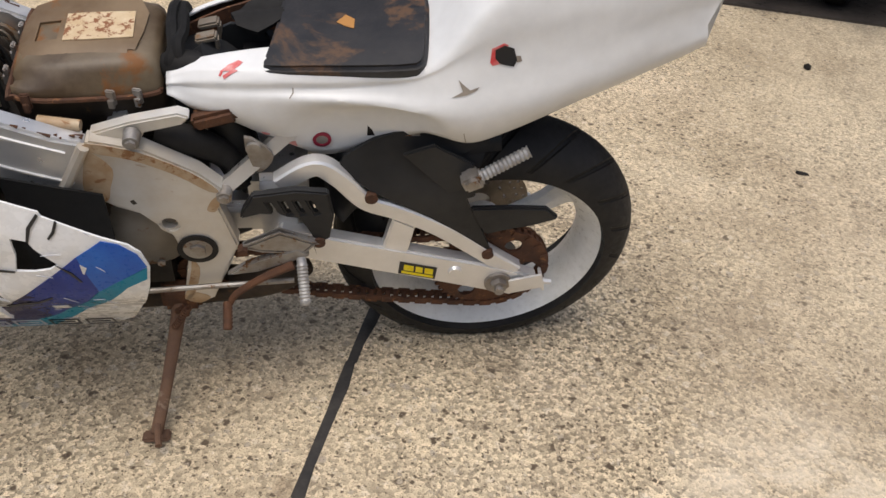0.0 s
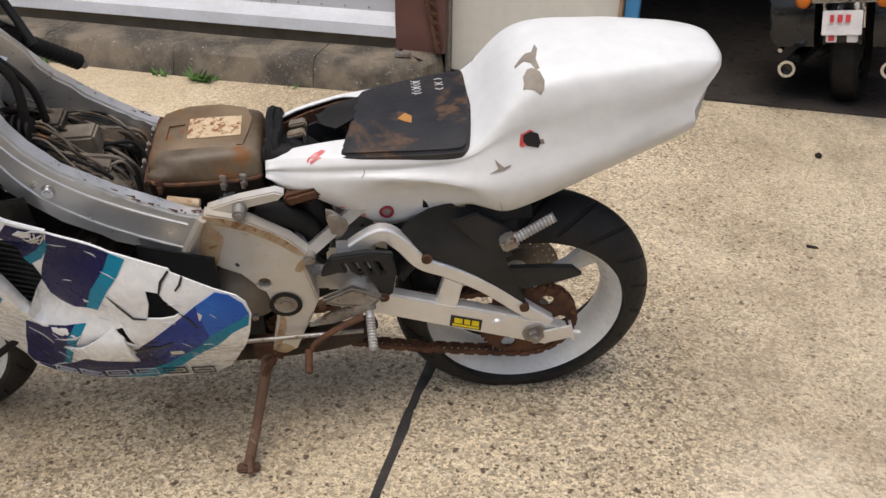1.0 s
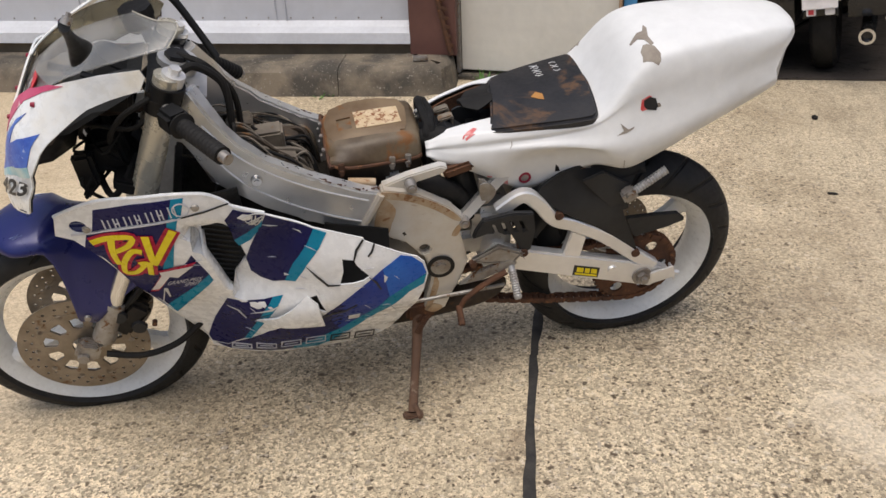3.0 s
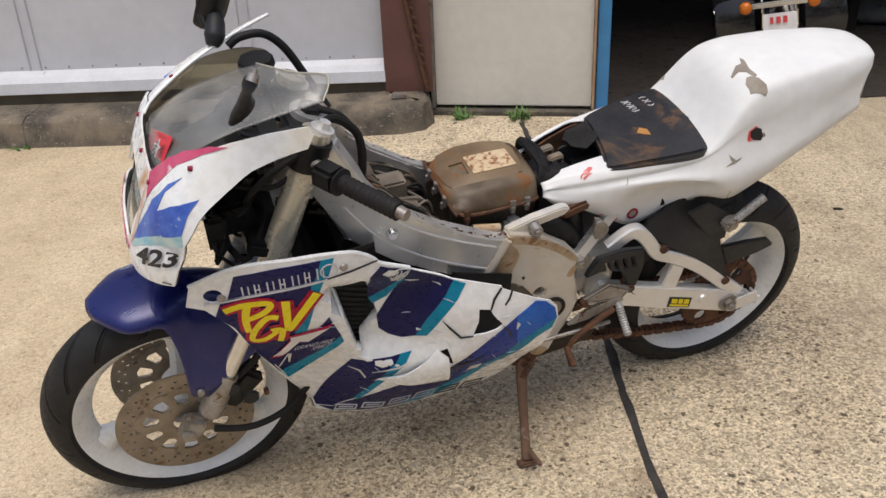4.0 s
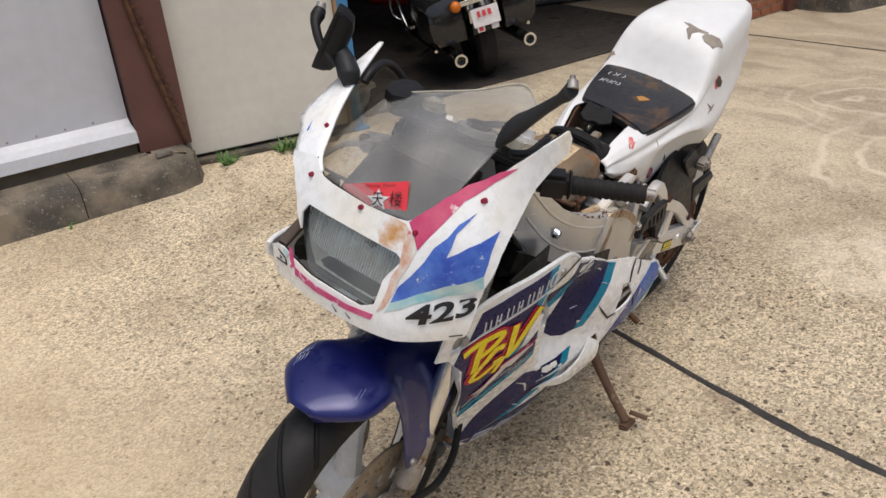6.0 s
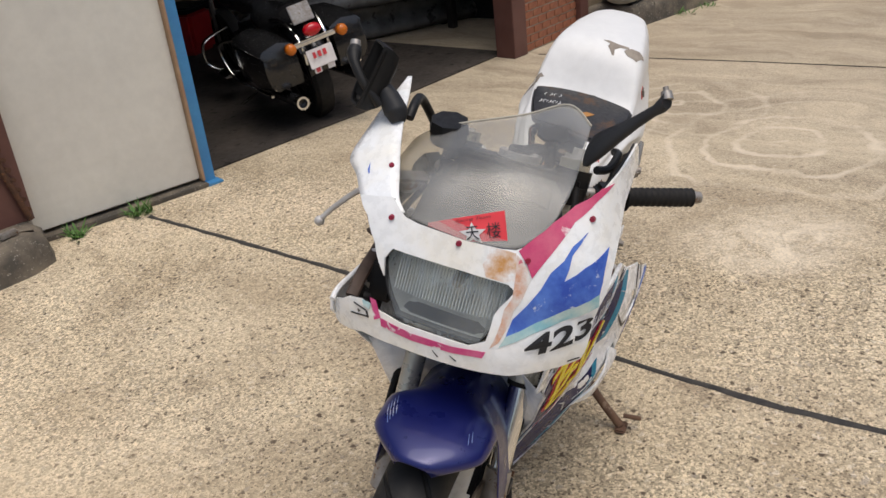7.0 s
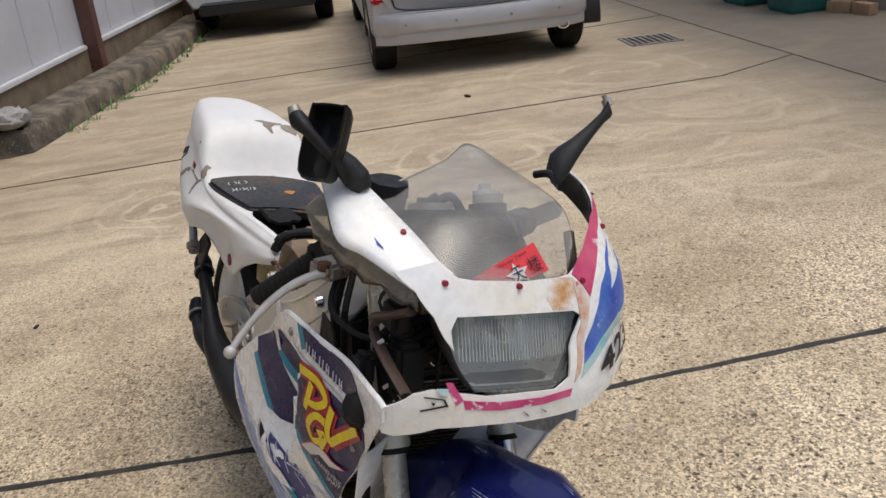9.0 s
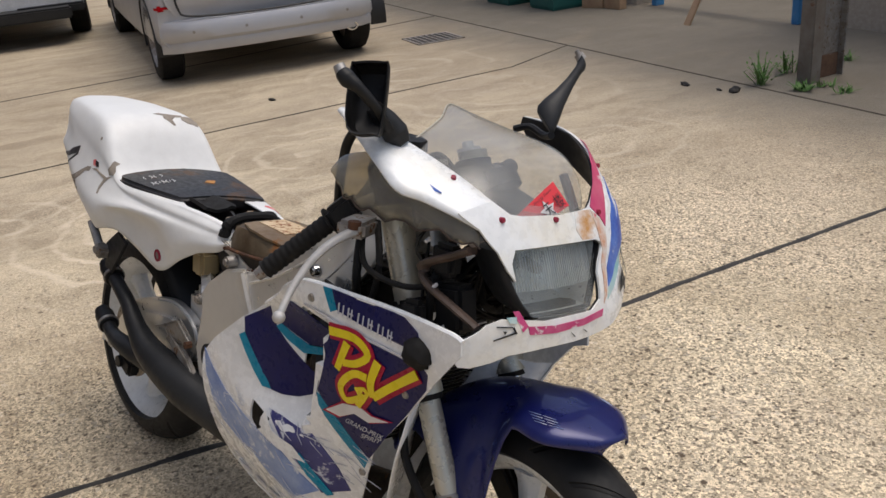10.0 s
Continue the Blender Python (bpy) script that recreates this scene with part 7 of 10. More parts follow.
DR("navy_field", [(1.1, 0.69), (1.165, 0.681), (1.236, 0.674), (1.297, 0.68), (1.312, 0.667), (1.305, 0.638), (1.275, 0.601), (1.222, 0.537), (1.171, 0.473), (1.141, 0.438), (1.119, 0.464), (1.095, 0.503), (1.061, 0.537), (1.053, 0.548), (1.078, 0.601), (1.088, 0.646)], NAVY)
DR("teal_stripe", [(1.05, 0.543), (1.059, 0.538), (1.094, 0.501), (1.118, 0.462), (1.136, 0.432), (1.119, 0.407), (1.102, 0.436), (1.074, 0.48), (1.051, 0.519)], TEAL)
DR("navy_field", [(0.96, 0.687), (0.983, 0.692), (1.019, 0.682), (1.036, 0.657), (1.093, 0.658), (1.086, 0.623), (0.988, 0.606), (0.942, 0.621), (0.916, 0.629)], NAVY)
DR("teal_stripe", [(0.905, 0.618), (0.919, 0.628), (0.941, 0.619), (0.988, 0.604), (1.084, 0.62), (1.078, 0.607), (0.974, 0.585), (0.935, 0.601)], TEAL)
DR("navy_field", [(0.816, 0.611), (0.896, 0.657), (0.896, 0.632), (0.911, 0.614), (0.932, 0.596), (0.961, 0.575), (0.99, 0.553), (1.059, 0.568), (1.047, 0.534), (0.958, 0.492), (0.921, 0.485), (0.894, 0.485), (0.868, 0.513), (0.841, 0.549), (0.818, 0.58)], NAVY)
DR("teal_stripe", [(0.8, 0.57), (0.816, 0.58), (0.841, 0.549), (0.868, 0.516), (0.894, 0.486), (0.868, 0.484), (0.843, 0.509), (0.818, 0.542)], TEAL)
DR("pale_band", [(0.681, 0.504), (0.709, 0.469), (0.754, 0.435), (0.816, 0.41), (0.894, 0.387), (0.945, 0.378), (0.975, 0.344), (1.006, 0.312), (0.935, 0.268), (0.866, 0.285), (0.821, 0.318), (0.759, 0.33), (0.71, 0.35), (0.692, 0.397), (0.676, 0.45)], PERIWINKLE)
DR("navy_field", [(0.904, 0.454), (0.942, 0.453), (0.986, 0.444), (1.021, 0.445), (1.039, 0.417), (1.058, 0.38), (1.072, 0.336), (1.011, 0.309), (0.98, 0.363), (0.961, 0.388), (0.94, 0.426)], SCRAPED)
DR("teal_stripe", [(0.987, 0.394), (1.01, 0.353), (1.035, 0.314), (1.021, 0.307), (0.991, 0.344), (0.977, 0.38)], TEAL, 0.003)
DR("white_scuff", [(0.90, 0.45), (0.93, 0.42), (0.975, 0.405), (0.995, 0.375), (0.97, 0.378), (0.92, 0.395), (0.885, 0.415)], WHITE, 0.004)
brush_mark(fairing_r, right_skin, 1, [([(1.097, 0.676), (1.153, 0.679), (1.181, 0.657), (1.157, 0.635), (1.128, 0.628)], 0.015), ([(1.138, 0.666), (1.115, 0.612)], 0.015), ([(1.179, 0.616), (1.151, 0.615), (1.12, 0.583), (1.129, 0.558), (1.171, 0.58)], 0.014), ([(1.155, 0.585), (1.177, 0.591), (1.152, 0.555)], 0.014), ([(1.203, 0.652), (1.188, 0.613), (1.19, 0.585)], 0.016), ([(1.291, 0.662), (1.237, 0.623), (1.19, 0.585)], 0.016)],
           [(1.071, 0.518), (1.117, 0.547), (1.156, 0.555), (1.178, 0.544), (1.212, 0.545), (1.169, 0.529), (1.141, 0.536), (1.104, 0.516)], 0.0034)
for i in range(6):
    x, z = 1.118 + 0.021 * i, 0.731 - 0.0032 * i
    for dx, h, w in ((0.0, 0.020, 0.0026), (0.010 - 0.003 * (i % 2), 0.019, 0.0022)):
        DR("sponsor_bar", [(x + dx, z - 0.2 * dx), (x + dx + w, z - 0.2 * dx), (x + dx + w - 0.003, z - 0.2 * dx - h), (x + dx - 0.003, z - 0.2 * dx - h)], SILVERTEXT, 0.003)
    if i % 2:
        DR("sponsor_bar", [(x, z - 0.008), (x + 0.010, z - 0.010), (x + 0.010, z - 0.0122), (x, z - 0.0102)], SILVERTEXT, 0.0034)
bm = written("GRAND-PRIX", [(1.114, 0.508), (1.194, 0.502), (1.198, 0.513), (1.119, 0.519)], right_skin, 0.004, 0.3)
part("lettering", bm, SILVERTEXT, fairing_r, "small silver words", smooth=False)
bm = written("SPIRIT", [(1.142, 0.488), (1.187, 0.492), (1.192, 0.502), (1.148, 0.5)], right_skin, 0.004, 0.3)
part("lettering", bm, SILVERTEXT, fairing_r, "small silver words", smooth=False)
for i in range(5):
    x, z = 0.72 + 0.05 * i, 0.235 - 0.008 * i
    DR("maker_bar", [(x, z + 0.008), (x + 0.036, z + 0.004), (x + 0.036, z - 0.008), (x, z - 0.004)], SILVERTEXT, 0.003)
for i in range(70):
    x, z = rs.uniform(0.65, 1.12), rs.uniform(0.24, 0.46)
    if not inside((x, z), FAIR_R) or inside((x, z), HOLE_R) or inside((x, z), SCOOP):
        continue
    a, ln = rs.uniform(-1.2, 0.2), rs.uniform(0.012, 0.06)
    dx, dz = ln * math.cos(a), ln * math.sin(a)
    DR("scratch", [(x, z), (x + dx * 0.5, z + dz * 0.5 + 0.002), (x + dx, z + dz), (x + dx * 0.5, z + dz * 0.5)], SILVERTEXT, 0.003)
for x, z in ((1.044, 0.718), (1.256, 0.612), (1.110, 0.395)):
    bm = bmesh.new()
    yy = right_skin(x, z)[1]
    rod(bm, (x, yy + 0.001, z), (x, yy - 0.004, z), 0.008, 0.0065, 14)
    part("screw", bm, STEEL, fairing_r)
bm = bmesh.new()
shell(bm, [(0.86, 0.43), (0.76, 0.44), (0.76, 0.32), (0.86, 0.34)], lambda u, v: (u, -0.13, v), 0.004, step=0.04)
part("inner_shield", bm, BLACK, fairing_r)
bm = bmesh.new()
tube(bm, [(x, right_skin(x, z)[1] + 0.004, z) for x, z in FAIR_R[:11]], 0.005, 8)
part("rolled_edge", bm, WHITE, fairing_r)
bm = bmesh.new()
shell(bm, [(1.10, 0.70), (0.97, 0.72), (0.95, 0.44), (1.02, 0.42)], lambda u, v: (u, -0.148, v), 0.004, step=0.04)
part("duct_mesh", bm, BLACK, fairing_r)
# inner returns beside the front wheel
bm = bmesh.new()
for sgn in (1, -1):
    rows = []
    for x, z in ((1.10, 0.235), (1.15, 0.33), (1.205, 0.46), (1.268, 0.598)):
        y = fair_y(x, z)
        rows.append([(x - 0.002, sgn * y, z), (x - 0.02, sgn * (y - 0.03), z), (x - 0.05, sgn * (y - 0.075), z + 0.01), (x - 0.075, sgn * (y - 0.11), z + 0.02)])
    loft(bm, rows)
ob = part("inner_return", bm, WHITE, fairing_r)
ob.modifiers.new("thickness", "SOLIDIFY").thickness = 0.003
# belly pan joins both sides
bm = bmesh.new()
rows = []
for x in (0.67, 0.72, 0.80, 0.88, 0.97, 1.05, 1.10):
    zb = interp(x, [(0.67, 0.235), (0.72, 0.185), (0.80, 0.158), (0.88, 0.152), (0.97, 0.162), (1.05, 0.180), (1.10, 0.205)])
    yb = fair_y(x, zb) - 0.002
    rows.append([(x, yb * math.cos(a), zb - 0.03 * math.sin(a)) for a in (math.pi * j / 12 for j in range(13))])
loft(bm, rows)
ob = part("belly_pan", bm, WHITE, bike, "scraped white belly pan")
ob.modifiers.new("thickness", "SOLIDIFY").thickness = 0.003
# indicator stub on the right, wrapped in tape
ind = new("indicator_stub")
ind.parent = bike
tagged(ind, "broken indicator stub wrapped in black tape")
bm = bmesh.new()
rt = random.Random(31)
bmesh.ops.create_icosphere(bm, subdivisions=3, radius=1.0)
for v in bm.verts:
    c = v.co
    wrap = 1.0 + 0.06 * math.sin(9 * c.z + 4 * c.x) + 0.05 * math.sin(13 * c.x - 7 * c.y) + rt.uniform(-0.02, 0.02)
    v.co = Vector((1.294, -0.196, 0.698)) + Vector((c.x * 0.029, c.y * 0.026, c.z * 0.026)) * wrap
part("tape_wrap", bm, RUBBER, ind, "crumpled black tape")
bm = bmesh.new()
rod(bm, (1.286, -0.15, 0.702), (1.292, -0.19, 0.699), 0.017, seg=14)
part("stub", bm, BLACK, ind)

# nose cowl: a squared-off bow in plan, narrowing upwards
NX0 = 1.0
NOSE_N = [(0.60, 3.0), (0.83, 3.0), (0.92, 5.0), (1.25, 5.0)]
NOSE_A = [(0.60, 0.41), (0.70, 0.425), (0.76, 0.422), (0.80, 0.41), (0.86, 0.387), (0.913, 0.362), (0.966, 0.33), (1.05, 0.26), (1.15, 0.16), (1.25, 0.05)]
NOSE_B = [(0.60, 0.23), (0.70, 0.28), (0.78, 0.305), (0.80, 0.305), (0.84, 0.290), (0.92, 0.245), (0.97, 0.222), (1.05, 0.20), (1.15, 0.18)]
US = 0.3


def nose_b(y, z):
    return interp(z, NOSE_B) + (0.02 * ease(0.925, 0.99, z) if y < 0 else 0.0)


def nose(u, z):
    f = u / US
    a, b = interp(z, NOSE_A), nose_b(u, z)
    c, s, nn = math.cos(f), math.sin(f), interp(z, NOSE_N)
    return (NX0 + a * abs(c) ** (2 / nn), b * math.copysign(abs(s) ** (2 / nn), s), z)


def nuv(x, y, z):
    a, b = interp(z, NOSE_A), nose_b(y, z)
    nn = interp(z, NOSE_N)
    return (US * math.copysign(math.atan2(abs(y / b) ** (nn / 2), abs((x - NX0) / a) ** (nn / 2)), y), z)


def npoly(pts):
    return [nuv(*p) for p in pts]


cowl = new("nose_cowl")
cowl.parent = bike
tagged(cowl, "broken yellowed white nose cowl with faded red and blue graphics")
COWL_UPPER = [(1.362, 0.01, 0.915), (1.352, 0.088, 0.922), (1.332, 0.115, 0.945), (1.30, 0.145, 0.975), (1.26, 0.17, 1.003), (1.222, 0.19, 1.02), (1.16, 0.196, 1.032), (1.092, 0.197, 1.036), (1.085, 0.2, 1.022), (1.097, 0.205, 1.0), (1.15, 0.212, 0.99), (1.2, 0.22, 0.975), (1.25, 0.225, 0.94), (1.289, 0.226, 0.90), (1.32, 0.225, 0.85)]
COWL_LOWER = [(1.335, 0.222, 0.80), (1.345, 0.218, 0.765), (1.40, 0.17, 0.745), (1.418, 0.129, 0.732), (1.423, 0.01, 0.724), (1.423, -0.06, 0.725), (1.416, -0.127, 0.722), (1.404, -0.152, 0.712), (1.385, -0.18, 0.702), (1.374, -0.193, 0.702), (1.366, -0.201, 0.718), (1.369, -0.198, 0.740), (1.384, -0.178, 0.755), (1.394, -0.163, 0.770), (1.408, -0.14, 0.778), (1.414, -0.085, 0.772), (1.416, -0.06, 0.768), (1.417, 0.055, 0.768), (1.412, 0.08, 0.782), (1.378, 0.104, 0.866), (1.372, 0.09, 0.873), (1.372, -0.10, 0.873), (1.385, -0.112, 0.855), (1.396, -0.108, 0.828), (1.39, -0.122, 0.845), (1.375, -0.135, 0.872), (1.352, -0.158, 0.905), (1.332, -0.183, 0.926), (1.335, -0.122, 0.942), (1.353, -0.095, 0.922)]
COWL = npoly(COWL_UPPER + COWL_LOWER)
bm = bmesh.new()
shell(bm, COWL, nose, 0.004, (), 0.014)
part("cowl_skin", bm, COWLWHITE, cowl)
bm = bmesh.new()
shell(bm, COWL, nose, 0.002, (), 0.02, -0.0065)
part("cowl_lining", bm, GREYBLACK, cowl, "unpainted dark inside of the cowl")
# the right wing of the cowl, torn off below, carries the mirror
inner = smooth_path([(1.350, -0.100, 0.926), (1.335, -0.118, 0.94), (1.30, -0.135, 0.962), (1.25, -0.158, 0.988), (1.19, -0.180, 1.013), (1.13, -0.198, 1.033), (1.08, -0.215, 1.046)], 4)
outer = smooth_path([(1.358, -0.150, 0.898), (1.335, -0.182, 0.918), (1.292, -0.214, 0.936), (1.260, -0.242, 0.948), (1.20, -0.240, 0.980), (1.14, -0.234, 1.012), (1.078, -0.224, 1.040)], 4)
bm = bmesh.new()
loft(bm, [[p.lerp(q, k / 5) + Vector((0.004, -0.003, 0.002)) * math.sin(math.pi * k / 5) * min(1.0, i / 8) for k in range(6)] for i, (p, q) in enumerate(zip(inner, outer))])
part("cowl_wing", bm, COWLWHITE, cowl, "torn white wing of the cowl").modifiers.new("thickness", "SOLIDIFY").thickness = 0.004
DN = lambda n, p, m, lift=0.0014: decal(n, npoly(p), m, cowl, nose, 1, lift)
DN("red_flash", [(1.355, 0.093, 0.922), (1.342, 0.11, 0.943), (1.317, 0.128, 0.968), (1.291, 0.150, 0.992), (1.25, 0.178, 1.012), (1.225, 0.192, 1.014), (1.265, 0.178, 0.998), (1.307, 0.158, 0.972), (1.328, 0.150, 0.950), (1.345, 0.142, 0.930), (1.362, 0.131, 0.906), (1.369, 0.124, 0.89), (1.363, 0.112, 0.906)], MAGENTA)
DN("pale_flash", [(1.359, 0.092, 0.917), (1.364, 0.112, 0.905), (1.37, 0.123, 0.888), (1.382, 0.118, 0.858), (1.397, 0.109, 0.816), (1.409, 0.1, 0.785), (1.415, 0.089, 0.773), (1.399, 0.096, 0.815), (1.384, 0.103, 0.856), (1.378, 0.101, 0.874)], mat("pink_stained_paint", (0.71, 0.69, 0.65), (0.60, 0.32, 0.20), 0.4, scale=22, ramp=(0.42, 0.6), spot=(0.55, 0.12, 0.16), spot_at=0.6, spot_scale=34))
DN("blue_flash", [(1.404, 0.108, 0.797), (1.383, 0.128, 0.851), (1.359, 0.148, 0.903), (1.326, 0.166, 0.942), (1.300, 0.178, 0.960), (1.337, 0.171, 0.93), (1.357, 0.171, 0.894), (1.332, 0.193, 0.915), (1.287, 0.216, 0.935), (1.31, 0.22, 0.907), (1.325, 0.223, 0.872), (1.364, 0.182, 0.85), (1.385, 0.145, 0.824)], NOSEBLUE)
DN("teal_flash", [(1.404, 0.108, 0.797), (1.385, 0.145, 0.824), (1.364, 0.182, 0.85), (1.325, 0.223, 0.872), (1.326, 0.227, 0.851), (1.362, 0.185, 0.832), (1.39, 0.147, 0.809), (1.411, 0.102, 0.778)], PALETEAL)
DN("orange_stain", [(1.359, 0.050, 0.917), (1.357, 0.070, 0.918), (1.357, 0.09, 0.918), (1.372, 0.103, 0.885), (1.378, 0.098, 0.876), (1.378, 0.083, 0.8745), (1.377, 0.055, 0.8745), (1.370, 0.045, 0.89)], ORANGESTAIN, 0.0006)
DN("pink_strip", [(1.418, -0.096, 0.764), (1.42, -0.036, 0.7585), (1.42, 0.03, 0.759), (1.414, 0.084, 0.766), (1.417, 0.081, 0.755), (1.422, 0.032, 0.748), (1.422, -0.035, 0.746), (1.42, -0.092, 0.751)], PINK)
DN("pink_strip", [(1.408, -0.122, 0.788), (1.412, -0.112, 0.788), (1.419, -0.096, 0.764), (1.417, -0.106, 0.757)], PINK)
for q in ([(1.403, -0.150, 0.768), (1.411, -0.124, 0.766), (1.411, -0.1245, 0.7645), (1.403, -0.150, 0.7665)], [(1.412, -0.122, 0.766), (1.414, -0.116, 0.756), (1.413, -0.118, 0.755), (1.411, -0.124, 0.764)], [(1.413, -0.118, 0.756), (1.402, -0.153, 0.746), (1.402, -0.153, 0.748), (1.412, -0.120, 0.758)], [(1.407, -0.140, 0.761), (1.409, -0.134, 0.760), (1.408, -0.137, 0.756)]):
    DN("hazard_mark", q, BLACKINK, 0.002)
DN("teal_patch", [(1.408, -0.135, 0.780), (1.412, -0.118, 0.780), (1.413, -0.118, 0.770), (1.41, -0.13, 0.772)], PALETEAL, 0.003)
bm = bmesh.new()
loft(bm, [[Vector(p) + Vector((0.0045, -0.003, 0.004)) * k for p in ((1.296, -0.186, 0.9455), (1.286, -0.192, 0.9465), (1.275, -0.193, 0.955))] for k in (0.6, 1.0)], close=True, cap=True)
part("blue_fleck", bm, NOSEBLUE, cowl)
bm = bmesh.new()
rod(bm, (1.284, -0.153, 0.962), (1.2875, -0.156, 0.970), 0.0052, 0.004, 12)
part("screw", bm, SCREWRED, cowl, "red painted screen screw")
corners = npoly([(1.404, 0.139, 0.771), (1.341, 0.223, 0.809), (1.331, 0.223, 0.841), (1.395, 0.138, 0.805)])
bm = written("423", corners, nose, 0.0055, weight=0.03)
part("race_number", bm, BLACKINK, cowl, "black race number", smooth=False)
for x, y, z in ((1.362, 0.0, 0.908), (1.352, 0.108, 0.912), (1.352, -0.115, 0.915), (1.28, 0.175, 0.975)):
    bm = bmesh.new()
    p = Vector(nose(*nuv(x, y, z)))
    rod(bm, p - Vector((0.003, 0, 0)), p + Vector((0.004, 0, 0.002)), 0.0052, 0.004, 12)
    part("screw", bm, SCREWRED, cowl, "red painted screen screw")
for p in ([(1.42, 0.0, 0.742), (1.421, 0.012, 0.733), (1.421, 0.010, 0.7325)], [(1.42, 0.03, 0.742), (1.421, 0.042, 0.736), (1.421, 0.040, 0.7355)], [(1.346, 0.214, 0.770), (1.362, 0.20, 0.766), (1.362, 0.20, 0.7645), (1.346, 0.214, 0.7685)]):
    DN("crack", p, BLACKINK, 0.002)

upper = smooth_path([(1.345, -0.125, 0.925), (1.28, -0.165, 0.962), (1.22, -0.19, 0.982), (1.15, -0.207, 0.985), (1.10, -0.218, 0.972), (1.082, -0.224, 0.955)], 4)
lower = smooth_path([(1.352, -0.150, 0.873), (1.30, -0.185, 0.888), (1.22, -0.206, 0.890), (1.15, -0.216, 0.896), (1.11, -0.224, 0.910), (1.092, -0.227, 0.935)], 4)
bm = bmesh.new()
loft(bm, [[p.lerp(q, k / 5) + Vector((0, -0.010 * math.sin(math.pi * k / 5), 0.006 * math.sin(i * 1.9) * (k == 5))) for k in range(6)] for i, (p, q) in enumerate(zip(upper, lower))])
ob = part("torn_inner_panel", bm, SMOKYFLAP, cowl, "smoky torn inner panel")
ob.modifiers.new("thickness", "SOLIDIFY").thickness = 0.002
ob.visible_shadow = False
bm = bmesh.new()
tube(bm, [p + Vector((0, 0, 0.006 * math.sin(i * 1.9))) for i, p in enumerate(lower)], 0.0016, 6, 1)
part("torn_edge", bm, STAYBROWN, cowl)

# headlight
lamp = new("headlight")
lamp.parent = bike
tagged(lamp, "scuffed rectangular headlight with fluted glass")
HL = rounded([(0.098, 0.868), (0.0, 0.870), (-0.104, 0.868), (-0.112, 0.85), (-0.10, 0.81), (-0.078, 0.778), (-0.06, 0.770), (0.055, 0.768), (0.07, 0.776), (0.088, 0.81), (0.104, 0.852)], 3)
bm = bmesh.new()
shell(bm, HL, lambda y, z: (1.393 - 0.42 * (z - 0.82) - 1.2 * y * y + 0.0016 * math.sin(y * 900) * (1 if z > 0.825 else 0.0), y, z), 0.003, (), 0.004)
ob = part("lens", bm, LENS, lamp, "scratched fluted glass")
ob.visible_shadow = False
bm = bmesh.new()
rows = []
for k in range(9):
    t = k / 8
    rr = math.sin(math.pi / 2 * (0.12 + 0.88 * t))
    rows.append([(1.30 + 0.075 * t * t - 0.3 * (z - 0.82) * t, 0.0 + (y - 0.0) * rr, 0.82 + (z - 0.82) * rr) for y, z in HL])
loft(bm, rows, close=True)
bm.faces.new([v for v in bm.verts][:len(HL)])
ob = part("reflector", bm, mat("dulled_reflector", (0.80, 0.81, 0.80), (0.62, 0.63, 0.62), 0.34, metal=0.7, scale=12), lamp, "dulled chrome reflector")
bm = bmesh.new()
for k in range(36):
    y = -0.090 + 0.0051 * k
    zlo = 0.806
    xx = lambda z: 1.386 - 0.42 * (z - 0.82) - 1.2 * y * y
    rod(bm, (xx(0.862), y, 0.862), (xx(zlo), y, zlo), 0.0010, seg=5)
part("fluting", bm, mat("glass_fluting", (0.6, 0.63, 0.63), (0.42, 0.45, 0.45), 0.2), lamp, "moulded vertical flutes")
bm = bmesh.new()
rod(bm, (1.31, 0, 0.825), (1.345, 0, 0.822), 0.012, 0.008, 12)
part("bulb", bm, STEEL, lamp)
bm = bmesh.new()
rows = []
for x, k in ((1.385, 1.03), (1.37, 1.06), (1.31, 0.95), (1.27, 0.6)):
    rows.append([(x - 0.35 * (z - 0.82) * k, y * k, 0.82 + (z - 0.82) * k) for y, z in HL])
loft(bm, rows, close=True)
ob = part("lamp_housing", bm, GREYBLACK, lamp)
ob.modifiers.new("thickness", "SOLIDIFY").thickness = 0.003

# windscreen
screen_base = [(1.305, -0.175, 0.888), (1.330, -0.145, 0.899), (1.343, -0.10, 0.914), (1.354, 0.0, 0.902), (1.342, 0.088, 0.914), (1.30, 0.128, 0.955)]
screen_mid = [(1.22, -0.186, 0.918), (1.250, -0.148, 0.945), (1.258, -0.08, 0.978), (1.248, 0.0, 0.992), (1.228, 0.07, 1.0), (1.232, 0.135, 0.998)]
screen_top = [(1.12, -0.182, 0.948), (1.130, -0.145, 0.980), (1.128, -0.09, 1.006), (1.078, 0.0, 1.028), (1.030, 0.066, 1.048), (1.05, 0.115, 1.028)]
cols = [smooth_path([a, b, c], 8) for a, b, c in zip(screen_base, screen_mid, screen_top)]
grid = [smooth_path([c[i] for c in cols], 7) for i in range(len(cols[0]))]
bm = bmesh.new()
loft(bm, grid)
ob = part("windscreen", bm, SCREEN, bike, "smoked plastic windscreen with sky reflection mixed in as haze, loose at the top")
ob.modifiers.new("thickness", "SOLIDIFY").thickness = 0.002
ob.visible_shadow = False
bm = bmesh.new()
tube(bm, grid[-1][7:], 0.0016, 6, 1)
part("screen_edge", bm, mat("screen_edge_plastic", (0.45, 0.42, 0.34), None, 0.3), bike)


def card(u, v):
    """The card lies just inside the screen, tilted."""
    return (1.330 - 0.10 * u * u - 0.70 * (v - 0.927), u, v)


